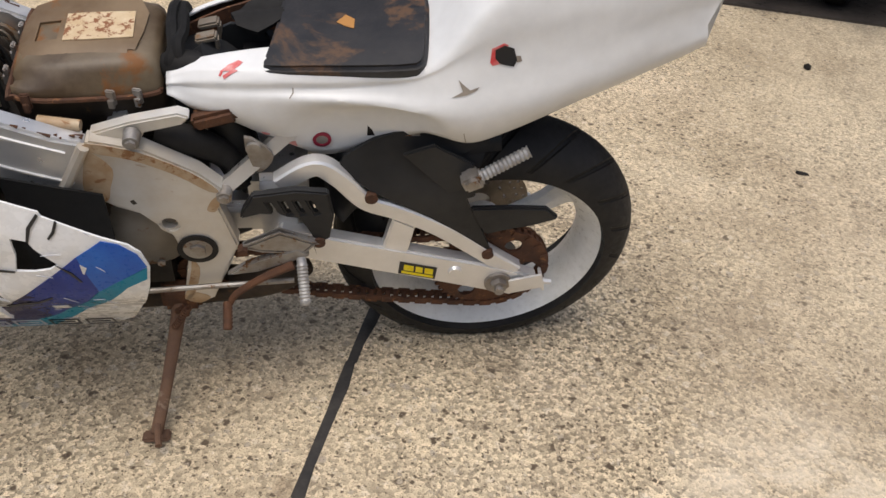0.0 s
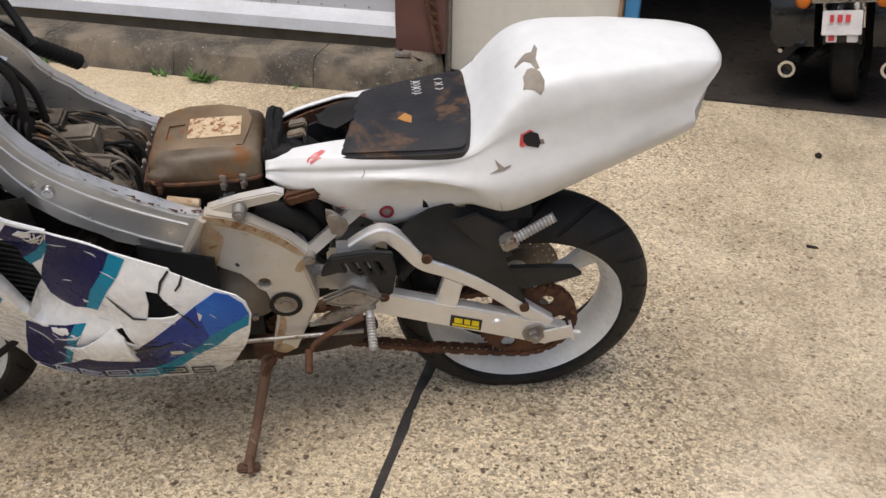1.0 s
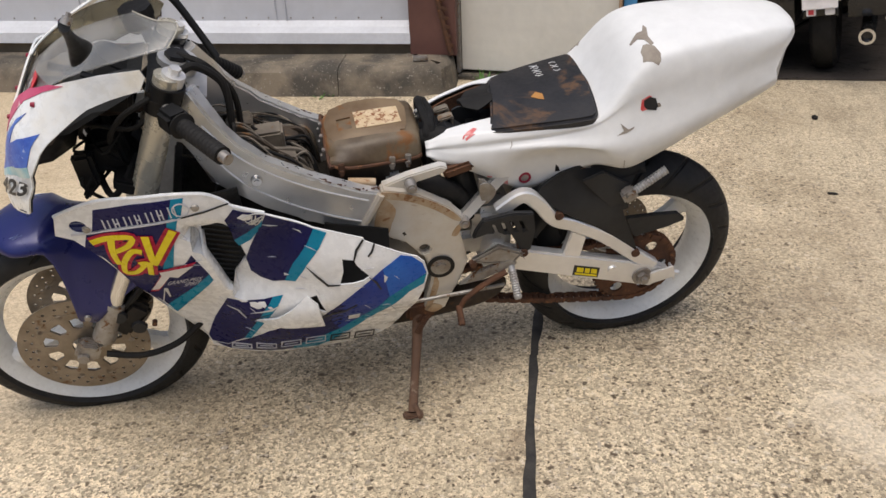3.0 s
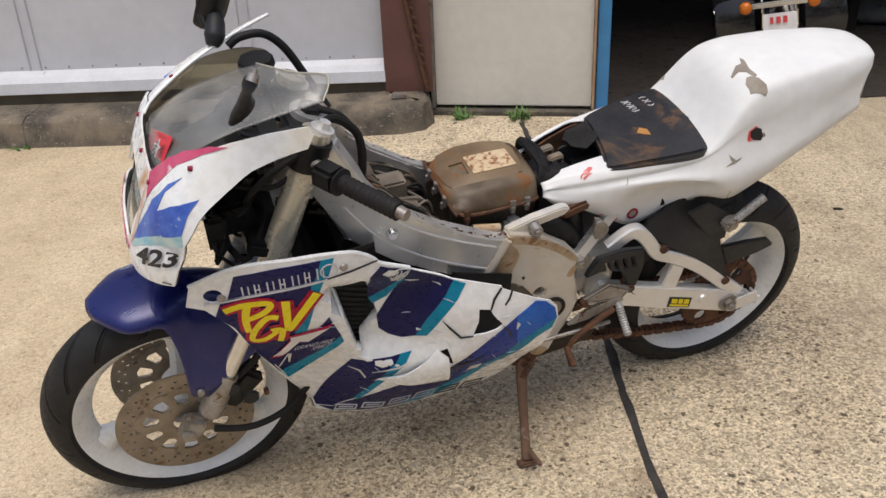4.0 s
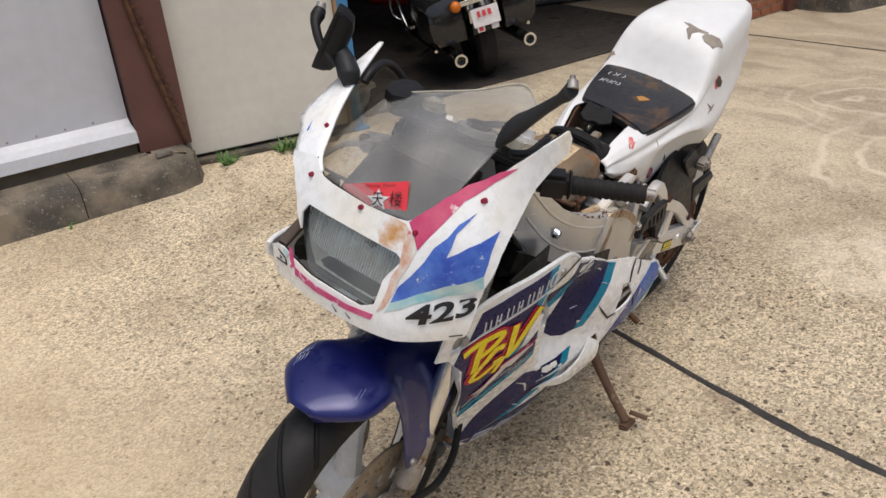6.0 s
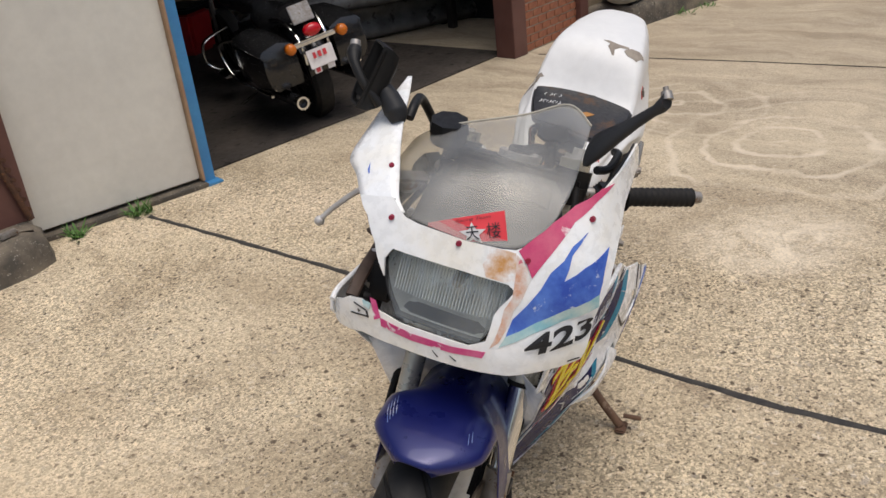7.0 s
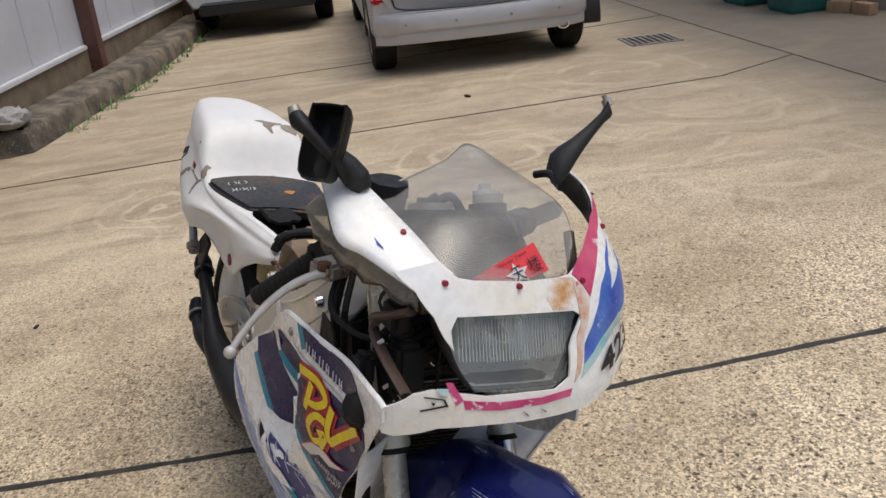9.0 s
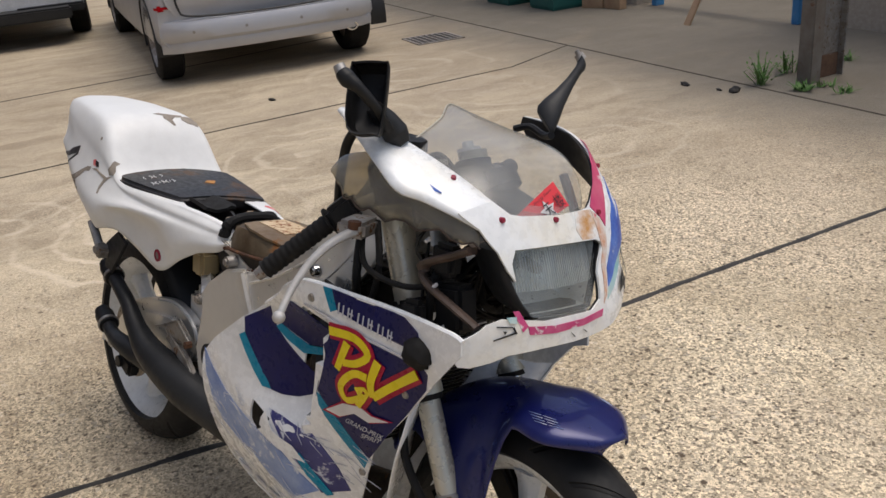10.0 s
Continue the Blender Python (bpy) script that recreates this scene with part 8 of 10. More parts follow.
red_card = new("red_card")
red_card.parent = bike
tagged(red_card, "bright red printed card behind the windscreen")
CA, CB, CC, CD = (-0.048, 0.890), (0.068, 0.921), (0.049, 0.957), (-0.063, 0.914)
bm = bmesh.new()
shell(bm, [CA, CB, CC, CD], card, 0.0015, (), 0.03)
part("card_sheet", bm, REDCARD, red_card)
def on_card(s, t):
    a, b, c, d = (Vector(p) for p in (CA, CB, CC, CD))
    q = (a * (1 - s) + b * s) * (1 - t) + (d * (1 - s) + c * s) * t
    return (q[0], q[1])
for txt, s0, s1, t0, t1 in (("\u5929", 0.48, 0.65, 0.06, 0.58), ("\u697c", 0.75, 0.93, 0.10, 0.64)):
    bm = written(txt, [on_card(s0, t0), on_card(s1, t0), on_card(s1, t1), on_card(s0, t1)], card, 0.0035)
    part("lettering", bm, BLACKINK, red_card, "black printed characters", smooth=False)
bm = written("Racing Team", [on_card(0.36, 0.78), on_card(0.82, 0.78), on_card(0.82, 0.92), on_card(0.36, 0.92)], card, 0.0035, 0.3)
part("lettering", bm, BLACKINK, red_card, "small black printed words", smooth=False)
star = []
for i in range(10):
    a = math.pi / 2 + 2 * math.pi * i / 10
    r = 0.26 if i % 2 == 0 else 0.12
    star.append(on_card(0.565 + r * 0.70 * math.cos(a), 0.30 + r * 1.7 * math.sin(a)))
decal("star", star, PLATEWHITE, red_card, card, 1, 0.0022)

# mirrors
mir = new("mirror_arm")
mir.parent = bike
tagged(mir, "bare black mirror arm without its mirror")
bm = bmesh.new()
wide = Vector((-0.76, 0.0, 0.65))
arm = [((1.196, 0.140, 1.038), 0.024, 0.007), ((1.1955, 0.145, 1.044), 0.030, 0.011), ((1.194, 0.158, 1.058), 0.027, 0.0135), ((1.193, 0.178, 1.080), 0.018, 0.0115), ((1.192, 0.202, 1.107), 0.0115, 0.0092), ((1.190, 0.224, 1.131), 0.0090, 0.0085), ((1.189, 0.233, 1.142), 0.0120, 0.0120), ((1.187, 0.237, 1.149), 0.0125, 0.0125), ((1.184, 0.236, 1.155), 0.0085, 0.0085)]
axis = Vector((0.0, 0.66, 0.75))
thin = axis.cross(wide).normalized()
loft(bm, [[Vector(c) + wide * hw * math.cos(a) + thin * th * math.sin(a) for a in (2 * math.pi * j / 16 for j in range(16))] for c, hw, th in arm], close=True, cap=True)
part("arm", bm, GREYBLACK, mir)
bm = bmesh.new()
rod(bm, (1.185, 0.237, 1.150), (1.179, 0.232, 1.160), 0.0100, 0.0085, 14)
rod(bm, (1.179, 0.232, 1.160), (1.176, 0.229, 1.166), 0.0045, seg=8)
part("ball_stud", bm, STEEL, mir)
bm = bmesh.new()
tube(bm, [(1.20, 0.16, 1.015), (1.17, 0.175, 1.01), (1.13, 0.18, 1.02), (1.10, 0.17, 1.012)], 0.007, 8)
part("bracket", bm, BLACK, mir)
mir = new("mirror")
mir.parent = bike
tagged(mir, "black mirror shell with its glass missing")
bm = bmesh.new()
tube(bm, [(1.20, -0.185, 1.005), (1.192, -0.195, 1.02), (1.186, -0.212, 1.038), (1.18, -0.235, 1.06)], [0.012, 0.021, 0.019, 0.011], 12, 6)
part("base", bm, GREYBLACK, mir)
mn = Vector((0.54, -0.74, 0.36)).normalized()
upv = Vector((-0.33, 0.27, 0.89))
upv = (upv - mn * upv.dot(mn)).normalized()
side = upv.cross(mn)
if side.x < 0:
    side = -side
mc = Vector((1.184, -0.247, 1.070))
outline = rounded([(-0.027, -0.046), (0.012, -0.056), (0.025, -0.047), (0.030, 0.044), (0.022, 0.054), (-0.018, 0.054), (-0.027, 0.044)], 4)
rows = []
for k, dep in ((0.93, 0.004), (0.95, 0.011), (1.0, 0.012), (1.02, 0.007), (0.98, -0.008), (0.86, -0.022), (0.5, -0.030)):
    rows.append([mc + side * a * k + upv * b * k + mn * dep for a, b in outline])
bm = bmesh.new()
loft(bm, rows, close=True)
bm.faces.new([v for v in bm.verts][-len(outline):])
ob = part("shell", bm, BLACK, mir)
ob.modifiers.new("thickness", "SOLIDIFY").thickness = 0.003
bm = bmesh.new()
tube(bm, [(1.204, -0.220, 1.028), (1.208, -0.248, 1.058), (1.198, -0.274, 1.086), (1.182, -0.285, 1.098), (1.172, -0.288, 1.106)], [0.008, 0.008, 0.0085, 0.0135, 0.011], 12, 6)
part("stalk", bm, BLACK, mir)
bm = bmesh.new()
rod(bm, (1.174, -0.288, 1.103), (1.166, -0.291, 1.116), 0.0105, 0.0085, 14)
part("ball_stud", bm, STEEL, mir)

# front mudguard
def guard(th, v):
    """Front mudguard: a long beak ahead, a skirt down each fork leg, open over the wheel."""
    a = radians(th)
    skirt = ease(88, 101, th) * (1 - ease(116, 138, th))
    beak = 1 - ease(64, 84, th)
    side = abs(v) ** 2.3
    r = 0.343 + 0.006 * math.sin(radians((th - 58) * 2)) + 0.006 * beak - (0.038 + 0.187 * skirt - 0.016 * beak) * side
    y = (0.101 - 0.022 * beak ** 1.5) * math.sin(abs(v) * 1.5) * (1 + 0.22 * skirt * abs(v) ** 3)
    y *= 1 - 0.60 * max(0.0, (78 - th) / 12) ** 1.9
    return (FW[0] + r * math.cos(a), FW[1] + 0.004 + math.copysign(y, v), FW[2] + r * math.sin(a))
bm = bmesh.new()
rows = [[guard(66 + 84 * i / 40, -1 + 2 * j / 32) for j in range(33)] for i in range(41)]
loft(bm, rows)
mudguard = part("mudguard", bm, FENDER, bike, "metallic dark blue front mudguard")
mudguard.modifiers.new("thickness", "SOLIDIFY").thickness = 0.003
for k, (th, v, n_) in enumerate(((76, -0.55, 4), (80, -0.62, 4), (92, -0.7, 3), (78, 0.5, 2))):
    bm = bmesh.new()
    for q in range(n_):
        p = Vector(guard(th + 1.2 * q, v + 0.03 * q)) + Vector((0.0005, 0.0, 0.001))
        rod(bm, p, Vector(guard(th + 1.2 * q + 3.5, v + 0.03 * q - 0.06)) + Vector((0.0005, 0.0, 0.001)), 0.0006, 0.0003, 5)
    part("scratch", bm, PERIWINKLE, mudguard)
for sgn in (1, -1):
    bm = bmesh.new()
    p = Vector(guard(108, 0.98 * sgn))
    rod(bm, p - Vector((0, 0.003 * sgn, 0)), p + Vector((0, 0.005 * sgn, 0)), 0.009, 0.007, 12)
    part("guard_bolt", bm, STEEL, mudguard)
# tail unit: cross-sections along its length, in tables of (x, value)
TAIL_TOP = [(-0.335, 0.868), (-0.325, 0.884), (-0.30, 0.896), (-0.24, 0.904), (-0.12, 0.905), (0.0, 0.899), (0.05, 0.889), (0.085, 0.866), (0.115, 0.822), (0.14, 0.782), (0.165, 0.753), (0.20, 0.746), (0.30, 0.742), (0.42, 0.734), (0.48, 0.726), (0.52, 0.718), (0.545, 0.706), (0.556, 0.698)]
TAIL_TOP_W = [(-0.335, 0.060), (-0.30, 0.072), (-0.24, 0.083), (-0.12, 0.107), (0.0, 0.122), (0.07, 0.128), (0.12, 0.132), (0.165, 0.135), (0.20, 0.135), (0.30, 0.128), (0.42, 0.108), (0.50, 0.088), (0.556, 0.072)]
TAIL_WAIST = [(-0.335, 0.845), (-0.24, 0.852), (-0.12, 0.826), (0.0, 0.800), (0.07, 0.785), (0.12, 0.765), (0.165, 0.738), (0.2, 0.725), (0.3, 0.715), (0.42, 0.708), (0.5, 0.70), (0.556, 0.69)]
TAIL_WAIST_W = [(-0.335, 0.082), (-0.30, 0.093), (-0.24, 0.106), (-0.12, 0.128), (0.0, 0.143), (0.07, 0.148), (0.165, 0.147), (0.2, 0.142), (0.3, 0.134), (0.42, 0.118), (0.5, 0.10), (0.556, 0.078)]
TAIL_BULGE = [(-0.335, 0.80), (-0.24, 0.785), (-0.12, 0.75), (0.0, 0.715), (0.07, 0.700), (0.1, 0.695), (0.165, 0.69), (0.23, 0.697), (0.3, 0.698), (0.42, 0.690), (0.5, 0.685), (0.556, 0.685)]
TAIL_BULGE_W = [(-0.335, 0.098), (-0.30, 0.107), (-0.24, 0.118), (-0.12, 0.148), (0.0, 0.172), (0.07, 0.180), (0.115, 0.182), (0.165, 0.175), (0.23, 0.160), (0.3, 0.150), (0.42, 0.128), (0.5, 0.108), (0.556, 0.080)]
TAIL_FOOT = [(-0.335, 0.757), (-0.198, 0.715), (-0.09, 0.681), (-0.027, 0.656), (0.04, 0.630), (0.075, 0.619), (0.10, 0.618), (0.131, 0.627), (0.161, 0.629), (0.22, 0.598), (0.283, 0.569), (0.314, 0.560), (0.345, 0.568), (0.41, 0.609), (0.471, 0.641), (0.532, 0.655), (0.556, 0.678)]
TAIL_FOOT_W = [(-0.335, 0.095), (-0.27, 0.105), (-0.12, 0.125), (0.0, 0.15), (0.1, 0.165), (0.14, 0.158), (0.17, 0.14), (0.22, 0.125), (0.3, 0.115), (0.36, 0.113), (0.42, 0.115), (0.5, 0.10), (0.556, 0.078)]


def eased(x, table, spread=0.012):
    return sum(interp(x + spread * k, table) for k in (-1.5, -0.75, 0, 0.75, 1.5)) / 5


def tail_centre(x):
    return interp(x, [(-0.35, -0.060), (0.1, -0.055), (0.3, -0.045), (0.55, -0.028)])


def tail_side(x, s, sgn):
    zt, wt = eased(x, TAIL_TOP), eased(x, TAIL_TOP_W)
    zw, ww, zb, wb = eased(x, TAIL_WAIST), eased(x, TAIL_WAIST_W), eased(x, TAIL_BULGE), eased(x, TAIL_BULGE_W)
    zf, wf = eased(x, TAIL_FOOT, 0.006), eased(x, TAIL_FOOT_W)
    w0 = 0.055 * ease(0.165, 0.20, x)
    if sgn < 0:
        w0 += max(0.0, wt - 0.014 - w0) * ease(0.30, 0.42, x)
    crown = 0.005 * (1 - ease(0.07, 0.16, x))
    fall = max(0.004, (zt - zw) * 0.20)
    # a scallop is pressed in under the seat rail
    dent = ease(0.13, 0.20, x) * (1 - ease(0.30, 0.40, x))
    pts = [(w0, zt + crown), (w0 + (wt - w0) * 0.45, zt + crown * 0.8), (w0 + (wt - w0) * 0.82, zt - fall * 0.25), (wt, zt - fall), ((wt + ww) / 2 + 0.004, (zt - fall + zw) / 2), (ww, zw), ((ww + wb) / 2 - 0.003, (zw + zb) / 2 + 0.004), (wb, zb), ((wb + wf) / 2 + 0.008 - 0.020 * dent, (zb + zf) / 2 + 0.022 * dent), (wf, zf)]
    q = s * (len(pts) - 1)
    i = min(int(q), len(pts) - 2)
    t = q - i
    p0, p1, p2, p3 = (np.array(pts[k]) for k in (max(i - 1, 0), i, i + 1, min(i + 2, len(pts) - 1)))
    p = 0.5 * (2 * p1 + (p2 - p0) * t + (2 * p0 - 5 * p1 + 4 * p2 - p3) * t * t + (3 * p1 - p0 - 3 * p2 + p3) * t ** 3)
    if x < -0.12:
        # the back is cut hollow below its overhanging top
        x = -0.12 + (x + 0.12) * (interp(float(p[1]), [(0.74, -0.284), (0.80, -0.270), (0.85, -0.292), (0.885, -0.334), (0.90, -0.344)]) + 0.12) / -0.215
    return (x, tail_centre(x) + sgn * float(p[0]), float(p[1]))


tail = new("tail_unit")
tail.parent = bike
tagged(tail, "white fibreglass racing seat unit with chipped paint")
bm = bmesh.new()
xs = [-0.335 + 0.891 * i / 96 for i in range(97)][::-1]
for sgn in (1, -1):
    loft(bm, [[tail_side(x, j / 40, sgn) for j in range(41)] for x in xs])
bmesh.ops.remove_doubles(bm, verts=bm.verts, dist=0.0012)
rear = [tail_side(-0.335, j / 40, -1) for j in range(40, -1, -1)] + [tail_side(-0.335, j / 40, 1) for j in range(1, 41)]
bm.faces.new([bm.verts.new(p) for p in rear])
bmesh.ops.remove_doubles(bm, verts=bm.verts, dist=0.0008)
ob = part("tail_shell", bm, TAILWHITE, tail)
sm = ob.modifiers.new("thickness", "SOLIDIFY")
sm.thickness, sm.offset = 0.004, -1
ob.data.materials.append(RAWFIBRE)
sm.material_offset = 1


def tail_left(u, v):
    return tail_side(u, min(max(v / 0.3, 0), 1), 1)


def tail_right(u, v):
    return tail_side(u, min(max(v / 0.3, 0), 1), -1)


def chip(name, poly, sgn, material, lift=0.0012):
    bm = bmesh.new()
    shell(bm, [(x, s * 0.3) for x, s in poly], tail_left if sgn > 0 else tail_right, 0.001, (), 0.015, lift, 1 if sgn > 0 else -1)
    bmesh.ops.recalc_face_normals(bm, faces=bm.faces)
    return part(name, bm, material, tail)


chip("paint_chip", [(0.039, 0.02), (0.036, 0.05), (0.044, 0.105), (0.041, 0.165), (0.048, 0.17), (0.054, 0.115), (0.065, 0.09), (0.08, 0.095), (0.08, 0.085), (0.059, 0.055), (0.048, 0.06)], 1, PRIMER)
chip("paint_chip", [(0.054, 0.15), (0.042, 0.185), (0.036, 0.26), (0.038, 0.33), (0.044, 0.355), (0.056, 0.31), (0.068, 0.27), (0.074, 0.255), (0.071, 0.215), (0.071, 0.175), (0.062, 0.145)], 1, PRIMER)
chip("paint_chip", [(0.123, 0.635), (0.116, 0.66), (0.105, 0.69), (0.092, 0.685), (0.095, 0.695), (0.11, 0.705), (0.132, 0.705), (0.116, 0.69)], 1, PRIMER)
chip("number_hole", [(0.072, 0.54), (0.059, 0.53), (0.044, 0.555), (0.038, 0.61), (0.042, 0.635), (0.063, 0.61), (0.071, 0.58)], 1, BLACKINK, 0.0016)
chip("hole_scuff", [(0.077, 0.53), (0.06, 0.52), (0.053, 0.535), (0.068, 0.55), (0.068, 0.585), (0.062, 0.61), (0.074, 0.61), (0.078, 0.595)], 1, REDPAINT, 0.001)
chip("paint_chip", [(0.041, 0.59), (0.033, 0.595), (0.03, 0.62), (0.038, 0.62)], 1, PRIMER)
chip("paint_crack", [(0.367, 0.545), (0.367, 0.685), (0.3725, 0.745), (0.3738, 0.742), (0.3685, 0.680), (0.3685, 0.545)], 1, PRIMER)
chip("paint_crack", [(0.1085, 0.90), (0.1075, 0.90), (0.099, 0.985), (0.0995, 0.99)], 1, PRIMER)
chip("red_scuff", [(0.462, 0.19), (0.447, 0.13), (0.44, 0.16), (0.453, 0.265), (0.447, 0.3), (0.458, 0.36), (0.468, 0.415), (0.47, 0.375), (0.459, 0.31), (0.474, 0.32)], 1, REDPAINT)
chip("red_scuff", [(0.471, 0.3), (0.467, 0.265), (0.473, 0.385), (0.476, 0.375)], 1, REDPAINT)
chip("red_scuff", [(0.383, 1.0), (0.368, 0.965), (0.365, 0.99), (0.374, 1.0)], 1, REDPAINT)
chip("red_scuff", [(0.419, 0.97), (0.407, 0.96), (0.407, 0.97), (0.417, 0.99)], 1, REDPAINT)
chip("paint_chip", [(0.129, 0.34), (0.135, 0.295), (0.137, 0.275), (0.138, 0.34), (0.146, 0.37), (0.147, 0.46), (0.132, 0.56), (0.122, 0.52), (0.128, 0.43)], -1, PRIMER)
chip("paint_chip", [(0.023, 0.655), (0.044, 0.635), (0.039, 0.67), (0.015, 0.69), (-0.003, 0.735), (-0.135, 0.985), (-0.069, 0.88), (-0.076, 0.88), (-0.094, 0.88), (-0.157, 0.98), (-0.004, 0.7)], -1, PRIMER)
chip("paint_chip", [(-0.031, 0.795), (-0.118, 0.965), (-0.012, 0.825), (-0.037, 0.93), (-0.004, 0.88), (-0.03, 0.865)], -1, PRIMER)
chip("paint_chip", [(0.075, 0.61), (0.095, 0.61), (0.125, 0.6), (0.143, 0.535), (0.131, 0.605), (0.125, 0.645), (0.12, 0.7), (0.123, 0.725), (0.117, 0.73), (0.113, 0.69), (0.119, 0.625), (0.08, 0.625), (0.051, 0.64)], -1, PRIMER)
chip("number_hole", [(0.06, 0.57), (0.075, 0.565), (0.081, 0.59), (0.072, 0.605), (0.062, 0.595)], -1, BLACKINK, 0.0016)
chip("hole_scuff", [(0.044, 0.585), (0.057, 0.565), (0.062, 0.595), (0.071, 0.605), (0.05, 0.615)], -1, REDPAINT, 0.001)
chip("paint_crack", [(-0.32, 1.0), (-0.066, 0.605), (-0.069, 0.675), (-0.225, 0.985), (-0.222, 0.97), (-0.076, 0.675)], -1, BLACKINK)
chip("paint_chip", [(0.063, 0.395), (0.069, 0.39), (0.068, 0.41), (0.062, 0.42)], -1, PRIMER)
for sgn, x, s in ((1, 0.326, 0.95), (-1, 0.315, 0.95)):
    p = Vector(tail_side(x, s, sgn))
    bm = bmesh.new()
    lathe(bm, [(0.009, 0.0), (0.0145, -0.001 * sgn), (0.015, 0.003 * sgn), (0.010, 0.004 * sgn)], p, 18)
    part("grommet", bm, SCREWRED, tail)
    bm = bmesh.new()
    rod(bm, p - Vector((0, 0.004 * sgn, 0)), p + Vector((0, 0.002 * sgn, 0)), 0.0095, seg=12)
    part("fixing_bolt", bm, STEEL, tail)
bm = bmesh.new()
shell(bm, [(0.55, 0.672), (0.36, 0.66), (0.33, 0.733), (0.42, 0.726), (0.48, 0.716), (0.535, 0.700)], lambda u, v: (u, tail_centre(u) - interp(u, TAIL_TOP_W) + 0.018, v), 0.004, (), 0.03)
part("inner_liner", bm, RUST, tail, "brown stained inner face of the seat unit")

# seat pad
TC = -0.04
seat = new("seat_pad")
seat.parent = bike
tagged(seat, "worn black foam seat pad with white scribbles")
def seat_top(u, v):
    w = (v - TC) / 0.14
    return (u, v, 0.773 - 0.10 * (u - 0.17) - 0.012 * w * w - 0.05 * max(0, u - 0.34))
SEAT = rounded([(0.168, 0.070), (0.158, -0.01), (0.152, -0.09), (0.150, -0.170), (0.158, -0.188), (0.178, -0.190), (0.27, -0.170), (0.358, -0.142), (0.375, -0.128), (0.382, -0.10), (0.392, -0.03), (0.408, 0.04), (0.416, 0.058), (0.402, 0.074), (0.30, 0.088), (0.20, 0.095), (0.178, 0.090)], 3)
bm = bmesh.new()
shell(bm, SEAT, seat_top, 0.030, (), 0.02)
bmesh.ops.recalc_face_normals(bm, faces=bm.faces)
es = [e for e in bm.edges if len(e.link_faces) == 2 and e.calc_face_angle(0) > 1.0]
bmesh.ops.bevel(bm, geom=es, offset=0.007, segments=3, affect="EDGES")
part("pad", bm, SEATMAT, seat)
bm = bmesh.new()
shell(bm, [(0.375, -0.11), (0.38, -0.04), (0.42, -0.02), (0.452, -0.035), (0.462, -0.065), (0.435, -0.10)], lambda u, v: (u, v, 0.750 - 0.12 * (u - 0.34) + 0.006 * math.sin(v * 90)), 0.008, (), 0.02)
part("torn_flap", bm, RUBBER, seat)
def scribble(pts, r=0.0011):
    bm = bmesh.new()
    tube(bm, [Vector(seat_top(*p)) + Vector((0, 0, 0.0012)) for p in pts], r, 4, 3)
    part("scribble", bm, CHALK, seat)
for k in range(5):
    v0 = -0.150 + 0.013 * k
    scribble([(0.266, v0), (0.254, v0 + 0.004 * (-1) ** k), (0.247, v0 + 0.002)])
    scribble([(0.261, v0 + 0.006), (0.250, v0 + (0.008 if k % 2 else 0.003))])
    if k < 4:
        scribble([(0.218, v0 + 0.003), (0.21, v0 + 0.009 if k % 2 else v0), (0.202, v0 + 0.004)])
bm = bmesh.new()
shell(bm, [(0.300, -0.012), (0.285, -0.028), (0.272, -0.016), (0.274, 0.006), (0.286, 0.0)], seat_top, 0.001, (), 0.02, 0.0012)
part("seat_tear", bm, SEATPATCH, seat)

# ---- the other motorcycle, in the garage ----
tourer = thing("motorcycle", pose(1.37, 4.18, 0.0, -9, 0, 68) @ Matrix.Scale(0.79, 4), "black touring motorcycle with saddlebags parked inside the dark garage", "motorcycle")


def sub(name, label=""):
    ob = new(name)
    ob.parent = tourer
    return tagged(ob, label)


for nm, x, r, w in (("rear_wheel", 0.0, 0.33, 0.075), ("front_wheel", 1.6, 0.33, 0.065)):
    wh = sub(nm)
    bm = bmesh.new()
    lathe(bm, [(0.21, -w * 0.8), (r - 0.05, -w), (r - 0.01, -w * 0.7), (r, 0), (r - 0.01, w * 0.7), (r - 0.05, w), (0.21, w * 0.8)], (x, 0, 0.33), 40)
    part("tyre", bm, RUBBER, wh)
    bm = bmesh.new()
    lathe(bm, [(0.02, -0.05), (0.05, -0.06), (0.2, -0.03), (0.215, -0.05), (0.215, 0.05), (0.2, 0.03), (0.05, 0.06), (0.02, 0.05)], (x, 0, 0.33), 32)
    part("rim", bm, BIKEBLACK, wh)
bm = bmesh.new()
rows = []
for i in range(15):
    a = radians(20 + 150 * i / 14)
    rows.append([(0.38 * math.cos(a), y, 0.35 + r * math.sin(a)) for y, r in ((0.10, 0.30), (0.098, 0.36), (0.06, 0.395), (0, 0.405), (-0.06, 0.395), (-0.098, 0.36), (-0.10, 0.30))])
loft(bm, rows)
part("rear_mudguard", bm, BIKEBLACK, tourer).modifiers.new("thickness", "SOLIDIFY").thickness = 0.004
